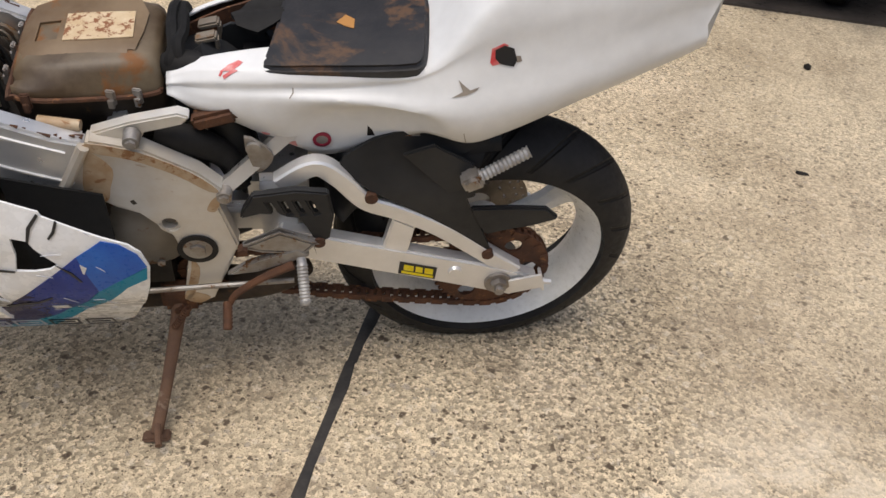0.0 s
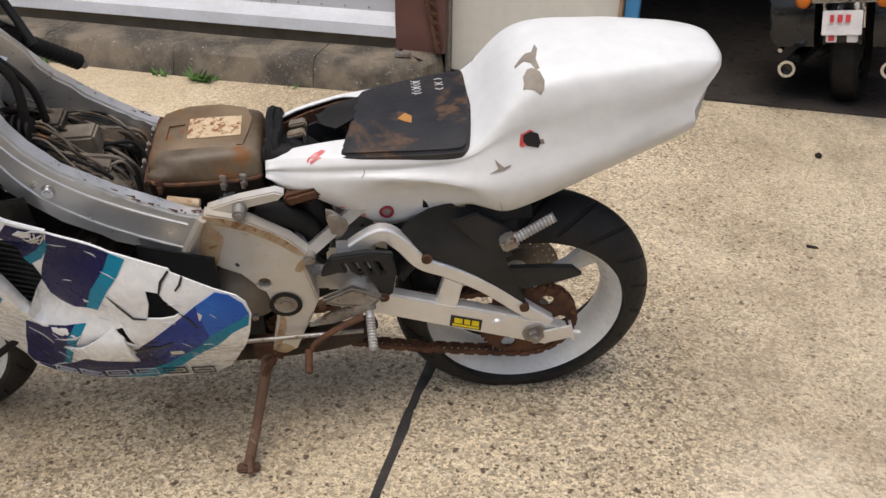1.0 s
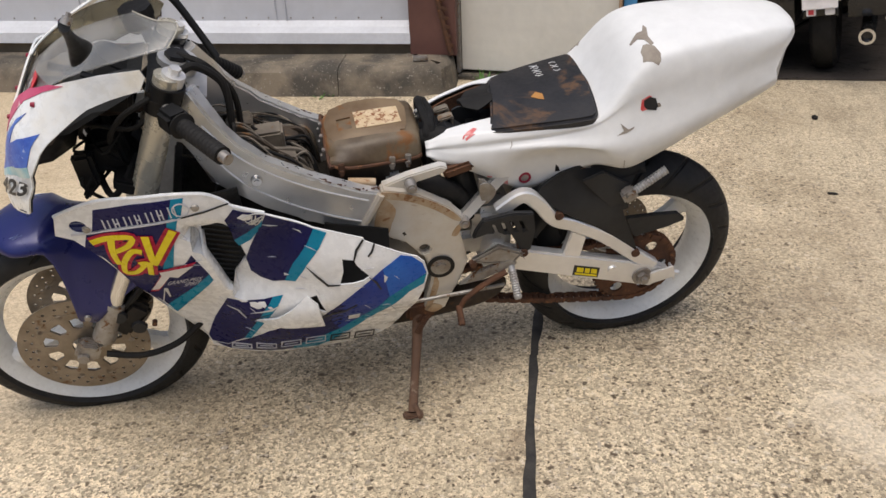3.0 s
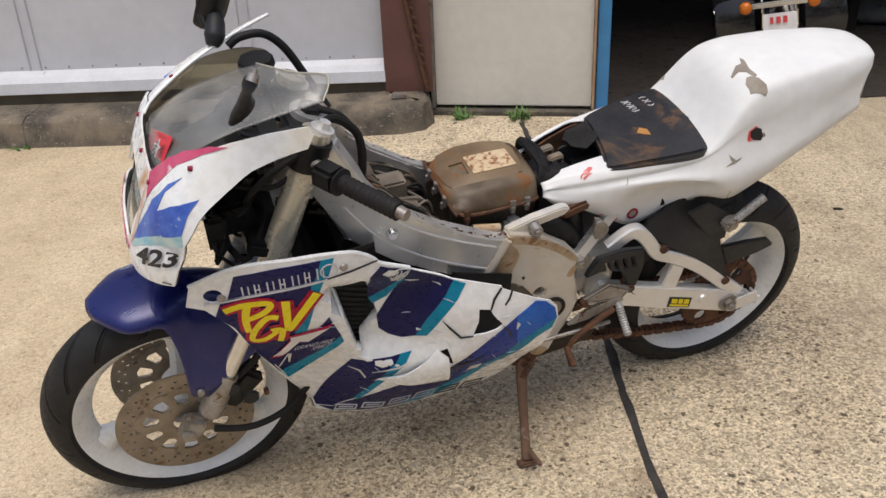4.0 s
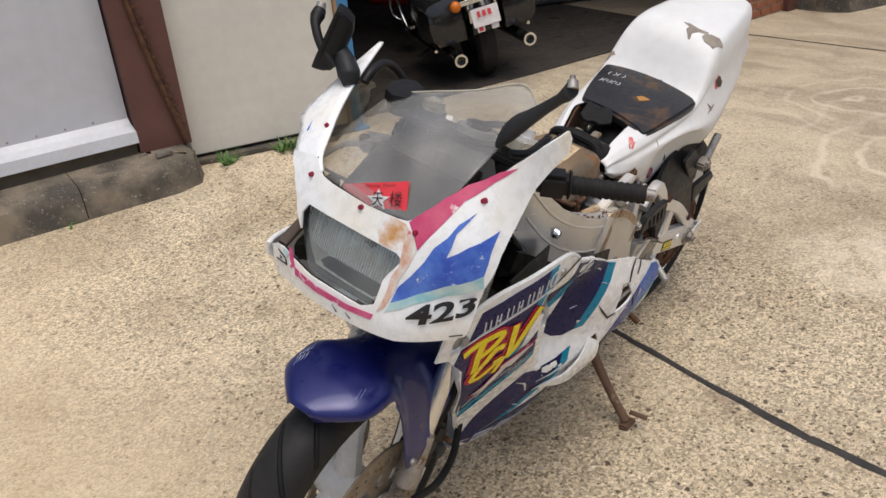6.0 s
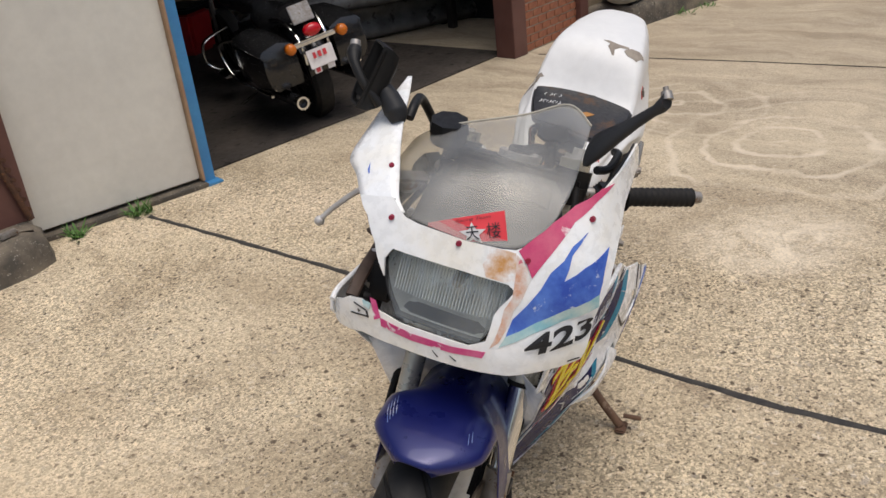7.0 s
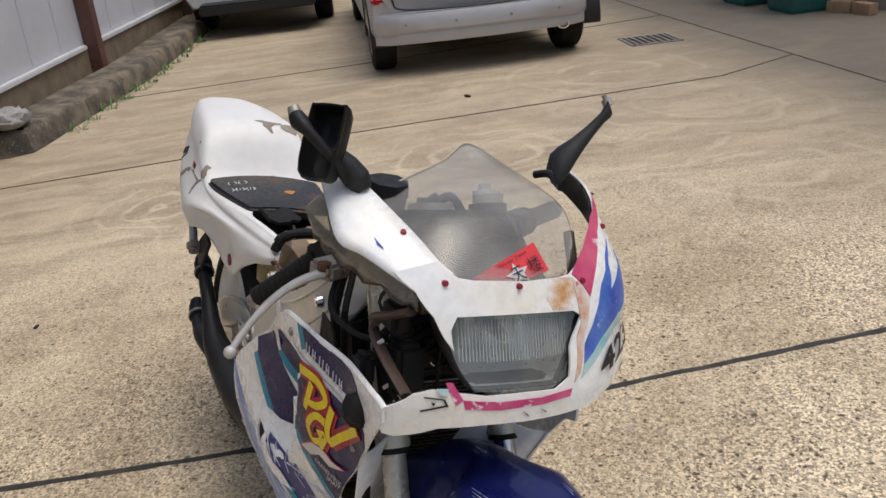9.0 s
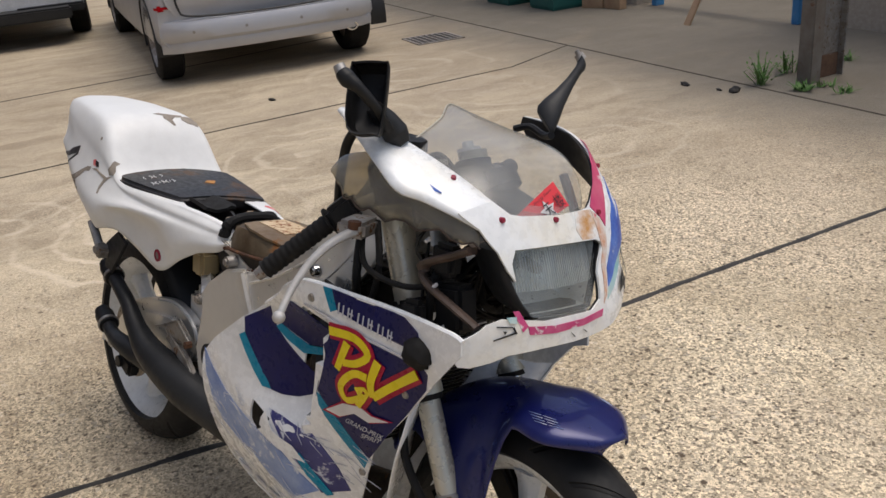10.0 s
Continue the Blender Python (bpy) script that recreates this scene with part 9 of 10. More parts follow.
for sgn in (1, -1):
    bag = sub("saddlebag", "hard black saddlebag")
    bm = bmesh.new()
    rows = []
    for x, z0, z1, y1 in ((-0.36, 0.46, 0.60, 0.36), (-0.34, 0.39, 0.64, 0.385), (-0.1, 0.36, 0.665, 0.40), (0.2, 0.38, 0.67, 0.395), (0.33, 0.44, 0.655, 0.37), (0.36, 0.50, 0.62, 0.34)):
        y0 = 0.15
        rows.append([(x, sgn * y, z) for y, z in ((y0, z0), (y1 - 0.04, z0), (y1, z0 + 0.05), (y1 + 0.01, (z0 + z1) / 2), (y1, z1 - 0.02), (y0, z1))])
    loft(bm, rows, close=True, cap=True)
    part("case", bm, BIKEBLACK, bag)
    bm = bmesh.new()
    rows = []
    for x, z1, y1 in ((-0.36, 0.61, 0.355), (-0.33, 0.675, 0.39), (-0.1, 0.705, 0.405), (0.2, 0.71, 0.40), (0.34, 0.675, 0.36)):
        rows.append([(x, sgn * y, z) for y, z in ((0.15, z1), (0.25, z1 + 0.035), (y1 - 0.02, z1 + 0.012), (y1 + 0.008, z1 - 0.02), (y1, z1 - 0.04), (0.15, z1 - 0.04))])
    loft(bm, rows, close=True, cap=True)
    part("lid", bm, BIKEBLACK, bag)
    ex = sub("exhaust", "chrome muffler with a slash-cut tip")
    bm = bmesh.new()
    tube(bm, [(0.7, sgn * 0.2, 0.30), (0.2, sgn * 0.25, 0.29), (-0.44, sgn * 0.26, 0.30)], [0.035, 0.045, 0.043], 16)
    part("muffler", bm, BIKEBLACK, ex)
    bm = bmesh.new()
    lathe(bm, [(0.028, -0.03), (0.045, -0.03), (0.047, 0.03), (0.032, 0.03)], (0, 0, 0), 24)
    bmesh.ops.transform(bm, matrix=Matrix.Translation((-0.46, sgn * 0.26, 0.30)) @ Matrix.Rotation(radians(90), 4, "Z"), verts=bm.verts)
    part("tip", bm, CHROME, ex)
    sig = sub("turn_signal", "amber turn signal on a chrome bar")
    bm = bmesh.new()
    bmesh.ops.create_uvsphere(bm, u_segments=16, v_segments=10, radius=0.04, matrix=Matrix.Translation((-0.425, sgn * 0.20, 0.655)) @ Matrix.Diagonal((0.8, 1, 1, 1)))
    part("lens", bm, AMBER, sig)
    bm = bmesh.new()
    rod(bm, (-0.39, sgn * 0.20, 0.655), (-0.36, sgn * 0.2, 0.655), 0.036, 0.026)
    part("shell", bm, CHROME, sig)
    bm = bmesh.new()
    tube(bm, [(0.30, sgn * 0.34, 0.68), (0.42, sgn * 0.42, 0.66), (0.46, sgn * 0.43, 0.55), (0.34, sgn * 0.42, 0.40), (0.2, sgn * 0.38, 0.345), (-0.2, sgn * 0.36, 0.335)], 0.013, 10)
    part("crash_bar", bm, CHROME, tourer, "chrome guard bar round the saddlebag")
bm = bmesh.new()
box(bm, (-0.385, 0, 0.655), (0.04, 0.34, 0.035), bevel=0.01)
part("signal_bar", bm, CHROME, tourer)
tl = sub("tail_light", "red oval tail light")
bm = bmesh.new()
bmesh.ops.create_uvsphere(bm, u_segments=20, v_segments=12, radius=0.062, matrix=Matrix.Translation((-0.395, 0, 0.725)) @ Matrix.Diagonal((0.6, 1.1, 0.72, 1)))
part("lens", bm, REDLENS, tl)
bm = bmesh.new()
box(bm, (-0.365, 0, 0.725), (0.05, 0.12, 0.07), bevel=0.015)
part("bezel", bm, CHROME, tl)
pl = sub("number_plate", "white number plate with red marks")
bm = bmesh.new()
box(bm, (-0.415, 0, 0.535), (0.006, 0.20, 0.13), Matrix.Rotation(0.15, 4, "Y"), 0.004)
part("plate_sheet", bm, PLATEWHITE, pl)
for y, z, h, w in ((0.05, 0.56, 0.04, 0.02), (0.01, 0.56, 0.04, 0.025), (-0.03, 0.56, 0.04, 0.025)):
    bm = bmesh.new()
    box(bm, (-0.420 - 0.15 * (z - 0.535), y, z), (0.004, w, h), Matrix.Rotation(0.15, 4, "Y"))
    part("mark", bm, PLATERED, pl)
bm = bmesh.new()
box(bm, (-0.412, 0.05, 0.455), (0.006, 0.055, 0.05), bevel=0.004)
part("permit_tab", bm, PLATEWHITE, pl)
bm = bmesh.new()
box(bm, (-0.416, 0.05, 0.455), (0.004, 0.03, 0.032))
part("mark", bm, PLATERED, pl)
bm = bmesh.new()
box(bm, (-0.412, -0.055, 0.455), (0.006, 0.055, 0.05), bevel=0.004)
part("permit_tab", bm, PLATEWHITE, pl)
bm = bmesh.new()
box(bm, (-0.33, 0.02, 0.84), (0.02, 0.16, 0.13), Matrix.Rotation(0.35, 4, "Y"), 0.004)
part("backrest_plate", bm, STEEL, tourer)
for y in (0.10, -0.10):
    bm = bmesh.new()
    tube(bm, [(-0.36, y, 0.50), (-0.36, y, 0.66), (-0.2, y * 1.2, 0.79), (0.0, y * 1.3, 0.79)], 0.012, 8)
    part("fender_strut", bm, CHROME, tourer)
bm = bmesh.new()
tube(bm, [(-0.28, 0, 0.80), (-0.05, 0, 0.80), (0.2, 0, 0.74), (0.55, 0, 0.76)], [0.08, 0.15, 0.17, 0.10], 16, 8, 0.45)
part("seat", bm, BIKEBLACK, tourer, "long black leather seat")
bm = bmesh.new()
tube(bm, [(0.5, 0, 0.80), (0.75, 0, 0.86), (1.05, 0, 0.86), (1.2, 0, 0.82)], [0.07, 0.15, 0.15, 0.07], 16)
part("fuel_tank", bm, BIKEBLACK, tourer)
bm = bmesh.new()
box(bm, (0.75, 0, 0.46), (0.5, 0.3, 0.38), bevel=0.06)
part("engine", bm, DARKENGINE, tourer)
for x in (0.62, 0.88):
    bm = bmesh.new()
    tube(bm, [Vector((x + (x - 0.75) * 0.9 * i / 12, 0, 0.55 + 0.22 * i / 12)) for i in range(13)], [0.085 if i % 2 else 0.07 for i in range(13)], 16, 1)
    part("cylinder", bm, STEEL, tourer)
bm = bmesh.new()
tube(bm, [(1.25, 0.3, 1.08), (1.35, 0.2, 1.12), (1.38, 0, 1.08), (1.35, -0.2, 1.12), (1.25, -0.3, 1.08)], 0.013, 10)
part("handlebar", bm, CHROME, tourer)
for y in (0.1, -0.1):
    bm = bmesh.new()
    rod(bm, (1.6, y, 0.33), (1.38, y, 1.0), 0.025)
    part("fork_leg", bm, CHROME, tourer)
bm = bmesh.new()
tube(bm, [(0.62, 0.12, 0.2), (0.72, 0.28, 0.10), (0.80, 0.34, 0.055)], 0.012, 8)
part("side_stand", bm, CHROME, tourer)
bm = bmesh.new()
box(bm, (0.95, 0.32, 0.30), (0.26, 0.10, 0.02), bevel=0.006)
part("footboard", bm, CHROME, tourer)
bm = bmesh.new()
tube(bm, [(1.05, 0.15, 0.62), (1.12, 0.36, 0.55), (1.12, 0.38, 0.36), (1.0, 0.2, 0.26)], 0.014, 10)
part("engine_guard", bm, CHROME, tourer)

# guard rails stored in the garage, red container, crates
for z, dx in ((0.45, 0.0), (0.16, 0.12)):
    rail = thing("guard_rail", pose(2.06 + dx, 5.43 + dx * 1.6, z), "dark dirty corrugated steel guard rail in the garage", "guard rail", "stored rails")
    bm = bmesh.new()
    prof = [(0, -0.15), (0.03, -0.13), (0.05, -0.09), (0.03, -0.05), (0.0, -0.01), (0.0, 0.01), (0.03, 0.05), (0.05, 0.09), (0.03, 0.13), (0, 0.15)]
    d = Vector((1.78, -0.81, 0))
    n_ = Vector((d.y, -d.x, 0)).normalized()
    loft(bm, [[Vector((0, 0, z2)) + n_ * a for a, z2 in prof], [d + Vector((0, 0, z2)) + n_ * a for a, z2 in prof]])
    part("rail_beam", bm, GALV, rail).modifiers.new("thickness", "SOLIDIFY").thickness = 0.006
    for t in (0.15, 0.85):
        bm = bmesh.new()
        box(bm, d * t - n_ * 0.04 + Vector((0, 0, 0.05 - z / 2)), (0.06, 0.06, z + 0.1), bevel=0.004)
        part("rail_post", bm, DARKENGINE, rail)
for x, y, w, h in ((2.35, 6.6, 0.34, 0.34), (3.0, 6.1, 0.4, 0.45)):
    can = thing("container", pose(x, y, 0.01, 0, 0, 20), "bright red plastic container on the garage floor", "container", "red containers")
    bm = bmesh.new()
    box(bm, (0, 0, h / 2), (w, w, h), bevel=0.03)
    part("body", bm, REDTHING, can)
    bm = bmesh.new()
    box(bm, (0, 0, h + 0.02), (w * 1.06, w * 1.06, 0.05), bevel=0.015)
    part("lid", bm, BLACK, can)
crate = thing("crate", pose(2.7, 7.4, 0.01, 0, 0, 10), "brown timber crate at the back of the garage", "crate")
for i in range(5):
    bm = bmesh.new()
    box(bm, (0, 0, 0.08 + 0.15 * i), (0.7, 0.5, 0.12), bevel=0.01)
    part("plank", bm, TIMBER, crate)
boxcar = thing("car", pose(-0.2, 8.0, 0, 0, 0, 90), "dark car standing at the back of the garage", "car")
bm = bmesh.new()
box(bm, (0.6, 0, 0.5), (2.2, 1.5, 0.6), bevel=0.12)
box(bm, (0.8, 0, 0.95), (1.4, 1.3, 0.5), bevel=0.15)
part("body", bm, BIKEBLACK, boxcar)
bm = bmesh.new()
for i in range(5):
    box(bm, (-0.51, 0, 0.40 + 0.07 * i), (0.02, 1.1, 0.02), bevel=0.004)
part("grille", bm, STEEL, boxcar)


# ---- parked vehicles ----
def road_wheel(parent, x, y, r, w, sgn):
    wh = new("wheel")
    wh.parent = parent
    bm = bmesh.new()
    lathe(bm, [(r * 0.66, -w), (r * 0.9, -w), (r * 0.985, -w * 0.8), (r, 0), (r * 0.985, w * 0.8), (r * 0.9, w), (r * 0.66, w)], (x, y, r), 44)
    part("tyre", bm, RUBBER, wh)
    bm = bmesh.new()
    lathe(bm, [(0.03, w * 0.5 * sgn), (r * 0.3, w * 0.7 * sgn), (r * 0.6, w * 0.45 * sgn), (r * 0.66, w * 0.95 * sgn), (r * 0.67, -w * 0.6 * sgn), (0.03, -w * 0.2 * sgn)], (x, y, r), 36)
    part("rim", bm, STEEL, wh)


def car_section(x, half, z0, z1, top_half, belt, crown=0.0):
    pts = []
    for y, z in ((0.55, z0), (0.93, z0 + 0.015), (1.0, z0 + 0.12), (1.0, belt * 0.75), (0.985, belt), (0.93, belt + 0.12)):
        pts.append((half * y, z))
    pts += [(top_half, z1 - 0.10), (top_half * 0.93, z1 - 0.03), (top_half * 0.6, z1)]
    full = pts + [(-y, z) for y, z in reversed(pts)]
    return [(x - crown * (1 - (y / half) ** 2), y, z) for y, z in full]


van = thing("car", pose(4.70, -0.06, 0, 0, 0, -2.5), "silver people-mover parked with its back to the camera", "car", "parked vehicles")
bm = bmesh.new()
secs = [(0.02, 0.80, 0.30, 0.62, 0.72, 0.5, 0.06), (0.0, 0.86, 0.27, 0.72, 0.78, 0.6, 0.09), (0.06, 0.89, 0.24, 1.0, 0.80, 0.8, 0.06), (0.2, 0.89, 0.24, 1.40, 0.74, 0.95, 0.03), (0.45, 0.89, 0.22, 1.55, 0.70, 0.98, 0), (2.2, 0.89, 0.2, 1.60, 0.70, 0.95, 0), (3.2, 0.89, 0.2, 1.50, 0.68, 0.93, 0), (3.9, 0.88, 0.22, 1.02, 0.70, 0.9, 0), (4.5, 0.84, 0.25, 0.88, 0.66, 0.8, 0), (4.72, 0.74, 0.3, 0.75, 0.55, 0.65, 0)]
loft(bm, [car_section(*s) for s in secs], close=True, cap=True)
part("body", bm, SILVERCAR, van)
bm = bmesh.new()
rows = []
for y in [-0.86 + 1.72 * i / 16 for i in range(17)]:
    x = -0.10 * (1 - (y / 0.88) ** 2) - 0.012
    if abs(y) > 0.75:
        x += (abs(y) - 0.75) * 0.5
    rows.append([(x + 0.05, y, 0.25), (x + 0.005, y, 0.255), (x - 0.012, y, 0.30), (x - 0.006, y, 0.335), (x - 0.03, y, 0.36), (x - 0.035, y, 0.44), (x - 0.01, y, 0.49), (x + 0.06, y, 0.50)])
loft(bm, rows, close=True, cap=True)
part("bumper", bm, SILVERCAR, van, "silver bumper with parking sensors")
for y in (-0.62, -0.22, 0.22, 0.62):
    bm = bmesh.new()
    x = -0.10 * (1 - (y / 0.88) ** 2) - 0.047
    rod(bm, (x + 0.004, y, 0.41), (x - 0.003, y, 0.41), 0.012, seg=14)
    part("parking_sensor", bm, STEEL, van)
bm = bmesh.new()
tube(bm, [(-0.02, 0.70, 0.80), (-0.045, 0.70, 0.60), (-0.075, 0.60, 0.525), (-0.112, 0.0, 0.505), (-0.075, -0.60, 0.525), (-0.045, -0.70, 0.60), (-0.02, -0.70, 0.80)], 0.009, 6)
part("hatch_gap", bm, CARBLACK, van)
for sgn in (1, -1):
    bm = bmesh.new()
    box(bm, (0.03, sgn * 0.80, 0.60), (0.07, 0.13, 0.045), Matrix.Rotation(sgn * 0.35, 4, "Z"), 0.012)
    part("reflector", bm, REDLENS, van, "red rear reflector")
    bm = bmesh.new()
    box(bm, (0.12, sgn * 0.80, 1.0), (0.10, 0.12, 0.34), bevel=0.03)
    part("tail_lamp", bm, REDLENS, van)
    for x in (0.42, 3.7):
        road_wheel(van, x, sgn * 0.79, 0.31, 0.10, sgn)
        bm = bmesh.new()
        lathe(bm, [(0.345, -0.12), (0.37, -0.12), (0.37, 0.016), (0.345, 0.016)], (x, sgn * 0.885, 0.31), 30, a0=-12, a1=192)
        part("wheel_arch", bm, CARBLACK, van)
    bm = bmesh.new()
    box(bm, (1.9, sgn * 0.84, 0.34), (3.0, 0.05, 0.06), bevel=0.015)
    part("sill", bm, SILVERCAR, van)
bm = bmesh.new()
lathe(bm, [(0.03, -0.06), (0.043, -0.06), (0.043, 0.06), (0.03, 0.06)], (0, 0, 0), 24)
bmesh.ops.transform(bm, matrix=Matrix.Translation((0.0, -0.66, 0.27)) @ Matrix.Rotation(radians(90), 4, "Z") @ Matrix.Diagonal((1.2, 1, 0.85, 1)), verts=bm.verts)
part("exhaust_tip", bm, CHROME, van)
bm = bmesh.new()
box(bm, (0.2, 0, 1.2), (0.04, 1.2, 0.35), Matrix.Rotation(0.35, 4, "Y"), 0.02)
part("rear_window", bm, CARGLASS, van)

ute = thing("car", pose(8.35, 1.75, 0, 0, 0, -4), "white utility vehicle with a black rear bumper", "car", "parked vehicles")
bm = bmesh.new()
secs = [(0.0, 0.80, 0.33, 1.1, 0.76, 0.8, 0), (0.05, 0.82, 0.31, 1.15, 0.78, 0.8, 0), (1.8, 0.82, 0.31, 1.15, 0.78, 0.8, 0), (1.9, 0.82, 0.36, 1.55, 0.68, 0.95, 0), (3.0, 0.82, 0.34, 1.58, 0.68, 0.95, 0), (3.6, 0.82, 0.34, 1.0, 0.7, 0.85, 0), (4.5, 0.78, 0.36, 0.85, 0.66, 0.75, 0)]
loft(bm, [car_section(*s) for s in secs], close=True, cap=True)
part("body", bm, WHITECAR, ute)
bm = bmesh.new()
box(bm, (-0.05, -0.45, 0.36), (0.12, 0.70, 0.09), bevel=0.02)
part("bumper", bm, CARBLACK, ute)
bm = bmesh.new()
box(bm, (0.5, 0, 0.33), (1.6, 1.3, 0.12), bevel=0.02)
part("underbody", bm, CARBLACK, ute)
for sgn in (1, -1):
    bm = bmesh.new()
    box(bm, (-0.005, sgn * 0.70, 0.70), (0.03, 0.14, 0.30), bevel=0.01)
    part("tail_lamp", bm, REDLENS, ute)
    for x in (0.75, 3.5):
        road_wheel(ute, x, sgn * 0.72, 0.33, 0.11, sgn)
bm = bmesh.new()
box(bm, (-0.012, 0.35, 0.62), (0.01, 0.36, 0.11), bevel=0.004)
plate_ = part("number_plate", bm, YELLOWPLATE, ute, "yellow number plate")
for i in range(5):
    bm = bmesh.new()
    box(bm, (-0.019, 0.47 - 0.055 * i, 0.62), (0.004, 0.03, 0.06))
    part("mark", bm, BLACKINK, plate_)

# drain, post, plank, bins
drain = thing("drain_grate", pose(4.86, -1.56, 0, 0, 0, -3), "rusty iron drain grate set in the concrete", "drain grate")
bm = bmesh.new()
for a, b in (((0, 0.21, 0.004), (0.40, 0.03, 0.008)), ((0, -0.21, 0.004), (0.40, 0.03, 0.008)), ((0.19, 0, 0.004), (0.03, 0.42, 0.008)), ((-0.19, 0, 0.004), (0.03, 0.42, 0.008))):
    box(bm, a, b)
part("rim", bm, STEEL, drain)
bm = bmesh.new()
box(bm, (0, 0, 0.002), (0.36, 0.40, 0.002))
part("pit", bm, BLACKINK, drain)
for i in range(7):
    bm = bmesh.new()
    box(bm, (0, -0.165 + 0.055 * i, 0.006), (0.35, 0.022, 0.006))
    part("bar", bm, STEEL, drain)
post = thing("timber_post", pose(1.50, -2.56, 0, 0, 0, 4), "weathered timber and steel post among weeds", "post")
bm = bmesh.new()
box(bm, (-0.03, 0.12, 1.3), (0.10, 0.10, 2.6), bevel=0.006)
part("timber", bm, GREYPOST, post)
bm = bmesh.new()
box(bm, (-0.01, -0.05, 1.3), (0.012, 0.24, 2.6), bevel=0.002)
box(bm, (-0.03, -0.165, 1.3), (0.06, 0.012, 2.6), bevel=0.002)
part("channel", bm, STEEL, post)
bm = bmesh.new()
box(bm, (-0.012, -0.05, 0.07), (0.02, 0.25, 0.14), bevel=0.004)
part("rusty_foot", bm, STANDRUST, post)
plank = thing("plank", pose(3.51, -3.30, 0), "pale timber plank leaning on the blue surround", "plank")
bm = bmesh.new()
box(bm, (-0.05, -0.26, 0.55), (0.07, 0.02, 1.25), Matrix.Rotation(radians(25), 4, "X") @ Matrix.Rotation(radians(-5), 4, "Y"), 0.003)
part("board", bm, TIMBER, plank)
for x, y, s in ((5.35, -3.25, 0.5), (6.1, -3.2, 0.55)):
    bin_ = thing("bin", pose(x, y, 0), "dark green plastic bin by the far wall", "bin", "green bins")
    bm = bmesh.new()
    loft(bm, [[(-s / 2 * k, -s / 2 * k, z), (s / 2 * k, -s / 2 * k, z), (s / 2 * k, s / 2 * k, z), (-s / 2 * k, s / 2 * k, z)] for z, k in ((0, 0.8), (0.03, 0.84), (0.8, 1.0))], close=True, cap=True)
    part("body", bm, GREENBIN, bin_, smooth=False)
    bm = bmesh.new()
    box(bm, (0, 0, 0.83), (s * 1.06, s * 1.06, 0.06), bevel=0.02)
    part("lid", bm, GREENBIN, bin_)
for x, y, r in ((4.75, -3.5, 5), (4.98, -3.42, 30)):
    blk = thing("timber_block", pose(x, y, 0, 0, 0, r), "stained timber offcut on the ground", "timber block", "timber offcuts")
    bm = bmesh.new()
    box(bm, (0, 0, 0.05), (0.22, 0.1, 0.1), bevel=0.006)
    part("offcut", bm, TIMBER, blk)
sack = thing("sack", pose(3.98, 3.44, 0.16, 0, 0, 15), "slumped grey sack lying on the kerb", "sack")
bm = bmesh.new()
bmesh.ops.create_icosphere(bm, subdivisions=4, radius=1.0)
for v in bm.verts:
    n1 = noise.noise(v.co * 2.3) * 0.25 + noise.noise(v.co * 5.0) * 0.1
    v.co = Vector((v.co.x * (0.27 + 0.16 * n1), v.co.y * (0.15 + 0.10 * n1), max(0, (v.co.z * 0.5 + 0.45) * (0.13 + 0.16 * n1 - 0.05 * v.co.x))))
part("cloth", bm, SACKGREY, sack)

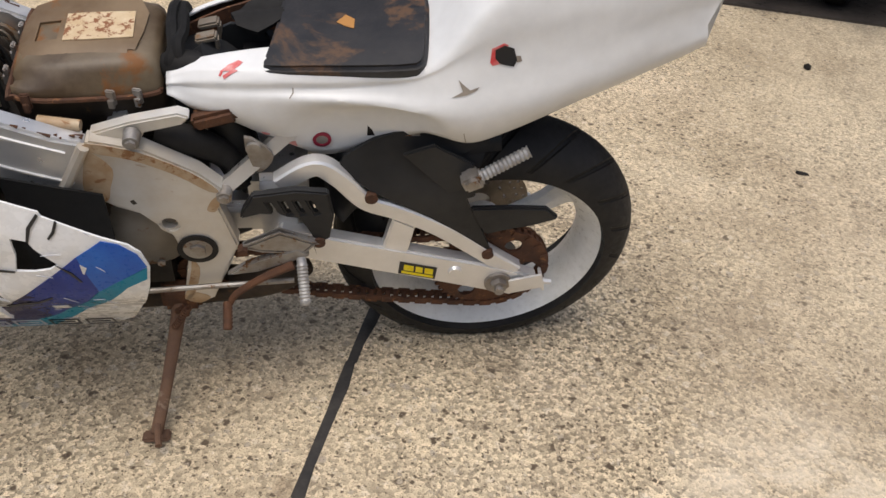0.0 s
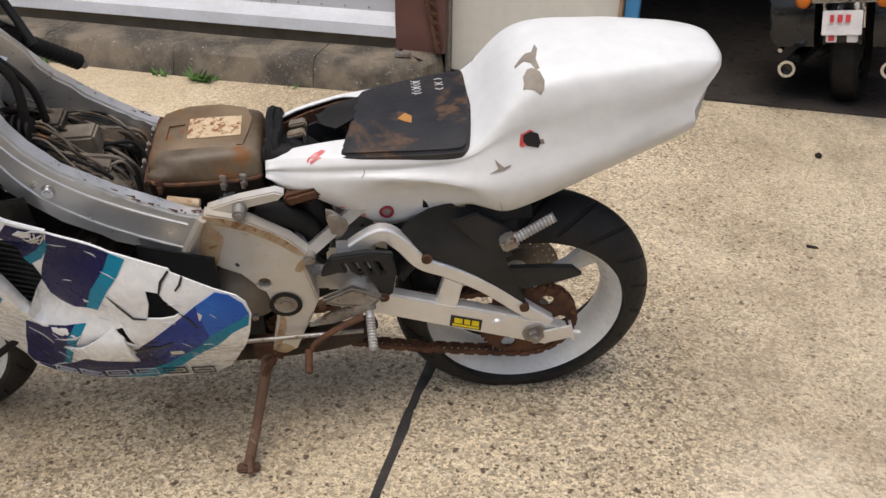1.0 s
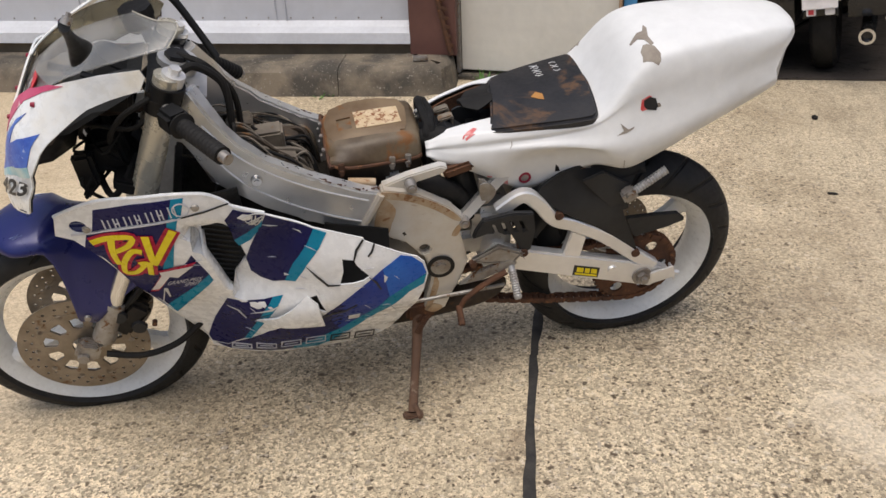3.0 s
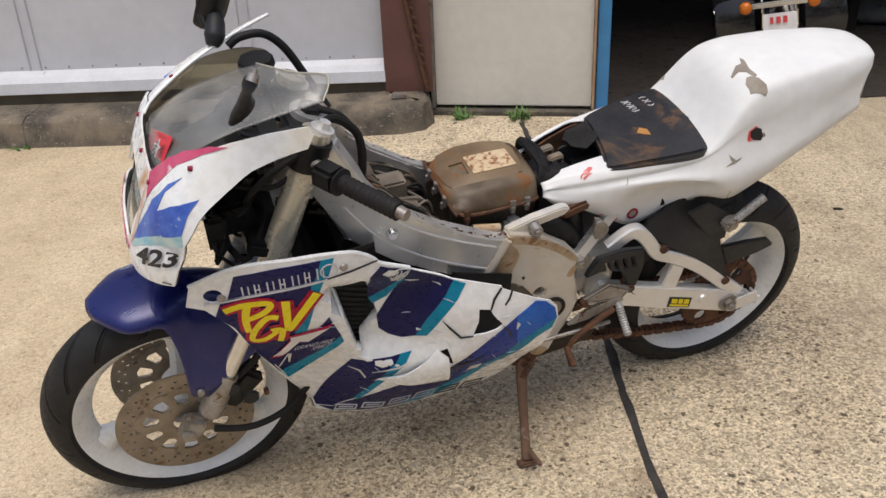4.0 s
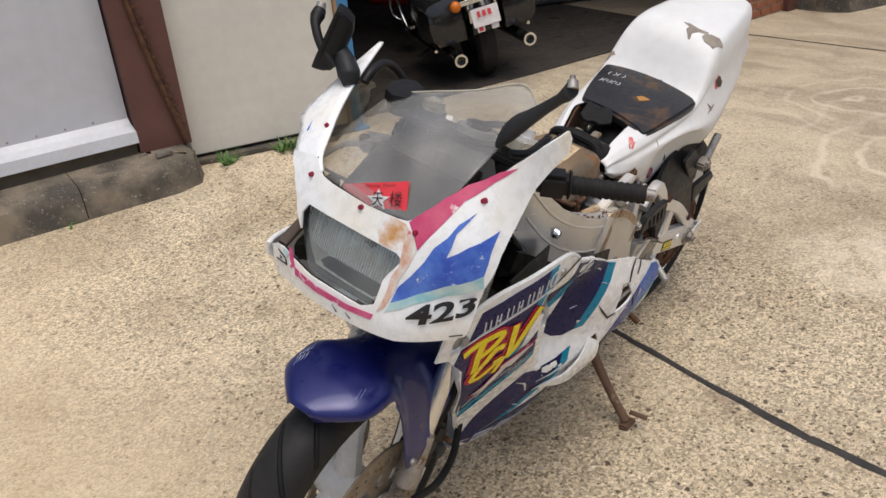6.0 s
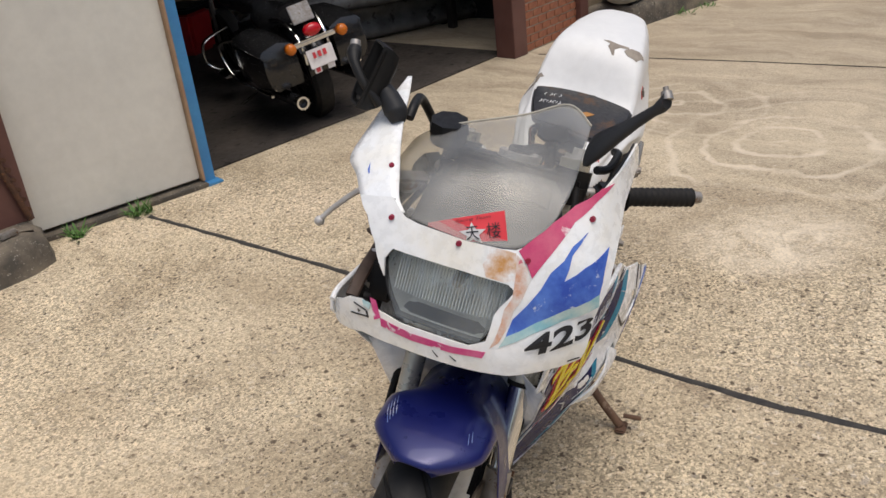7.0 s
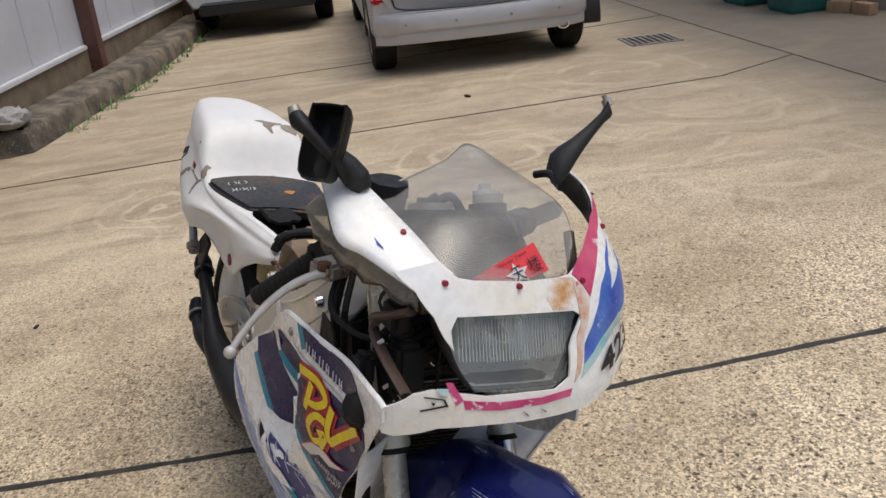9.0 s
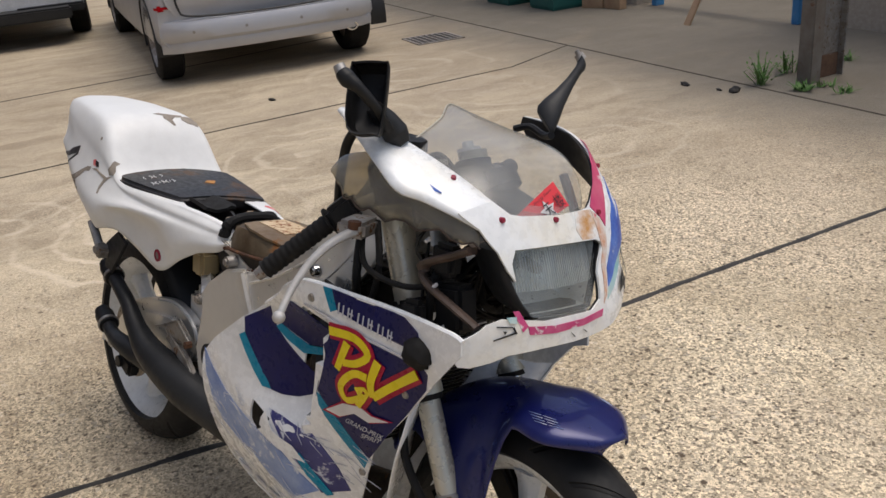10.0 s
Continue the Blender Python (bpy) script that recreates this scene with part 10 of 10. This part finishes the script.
# weeds
rw = random.Random(3)
def weed(x, y, z, n, h, spread, tall=False):
    w = thing("weed", pose(x, y, z, 0, 0, rw.uniform(0, 360)), "green weed growing out of the concrete joint", "weed", "weeds in the joints")
    bm = bmesh.new()
    for i in range(n):
        a, ln = rw.uniform(0, 6.283), h * rw.uniform(0.5, 1.1)
        up = rw.uniform(0.5, 0.95) if tall else rw.uniform(0.25, 0.8)
        b = Vector((rw.uniform(-spread, spread), rw.uniform(-spread, spread) * 0.6, 0))
        d = Vector((math.cos(a), math.sin(a), 0))
        s = Vector((-d.y, d.x, 0)) * rw.uniform(0.0025, 0.006)
        ps = [b + d * ln * t * (1 - up * 0.7) + Vector((0, 0, ln * up * (t - 0.35 * t * t * (1 - up)))) for t in (0, 0.35, 0.7, 1.0)]
        q = [[bm.verts.new(p - s * k), bm.verts.new(p + Vector((0, 0, 0.0015))), bm.verts.new(p + s * k)] for p, k in zip(ps, (0.6, 1.2, 0.9, 0.15))]
        for r0, r1 in zip(q, q[1:]):
            bm.faces.new((r0[0], r0[1], r1[1], r1[0]))
            bm.faces.new((r0[1], r0[2], r1[2], r1[1]))
        if tall:
            for t in (0.3, 0.5, 0.7, 0.9):
                p = ps[0].lerp(ps[3], t)
                dd = Vector((rw.uniform(-1, 1), rw.uniform(-1, 1), 0.4)).normalized() * 0.03
                ss = dd.cross(Vector((0, 0, 1))).normalized() * 0.007
                bm.faces.new((bm.verts.new(p), bm.verts.new(p + dd * 0.5 + ss), bm.verts.new(p + dd), bm.verts.new(p + dd * 0.5 - ss)))
    part("leaves", bm, LEAF, w)
for x, y, n, h in ((-0.40, 3.985, 40, 0.09), (-0.11, 3.93, 46, 0.11), (-1.69, 3.82, 60, 0.11), (-1.92, 3.86, 24, 0.06), (-1.2, 3.80, 10, 0.04), (-2.6, 3.93, 16, 0.05), (1.14, -2.38, 24, 0.09), (1.35, -2.27, 46, 0.13), (1.70, -3.05, 30, 0.12), (1.30, -2.42, 20, 0.08)):
    weed(x, y, 0.0, n, h, 0.05)
weed(1.62, -2.21, 0, 26, 0.24, 0.04, True)
weed(1.72, -2.55, 0, 20, 0.18, 0.05, True)
for i in range(16):
    x = 4.3 + i * 0.32
    weed(x, float(np.interp(x, [3.95, 6.1, 9.0, 16], [3.22, 2.76, 2.40, 1.48])) - 0.01, 0, rw.randint(14, 46), rw.uniform(0.05, 0.15), 0.10)
# loose debris on the slab
for x, y, s in ((1.95, -1.9, 0.05), (1.62, -2.0, 0.07), (1.70, -1.95, 0.03), (1.08, 3.41, 0.03), (-0.95, -0.55, 0.02), (3.7, 0.3, 0.04), (1.4, 0.2, 0.02), (0.9, 2.6, 0.02)):
    deb = thing("debris", pose(x, y, 0, 0, 0, rw.uniform(0, 180)), "dark scrap of bark lying on the concrete", "debris", "scraps on the yard")
    bm = bmesh.new()
    bmesh.ops.create_icosphere(bm, subdivisions=2, radius=1.0)
    for v in bm.verts:
        k = 1 + 0.5 * noise.noise(v.co * 2.0 + Vector((x, y, 0)))
        v.co = Vector((v.co.x * s * k, v.co.y * s * 0.45 * k, max(0, v.co.z * s * 0.25 * k + s * 0.12)))
    part("scrap", bm, DARKENGINE, deb)

# bricks last
brick_wall("wall_pier", pose(2.97, 3.70, 0, 0, 0, -2), 0.70, 3.4, 0.25, 0.10, 0.046, BRICK, "orange ribbed brick pier between two brown columns", 0.009)
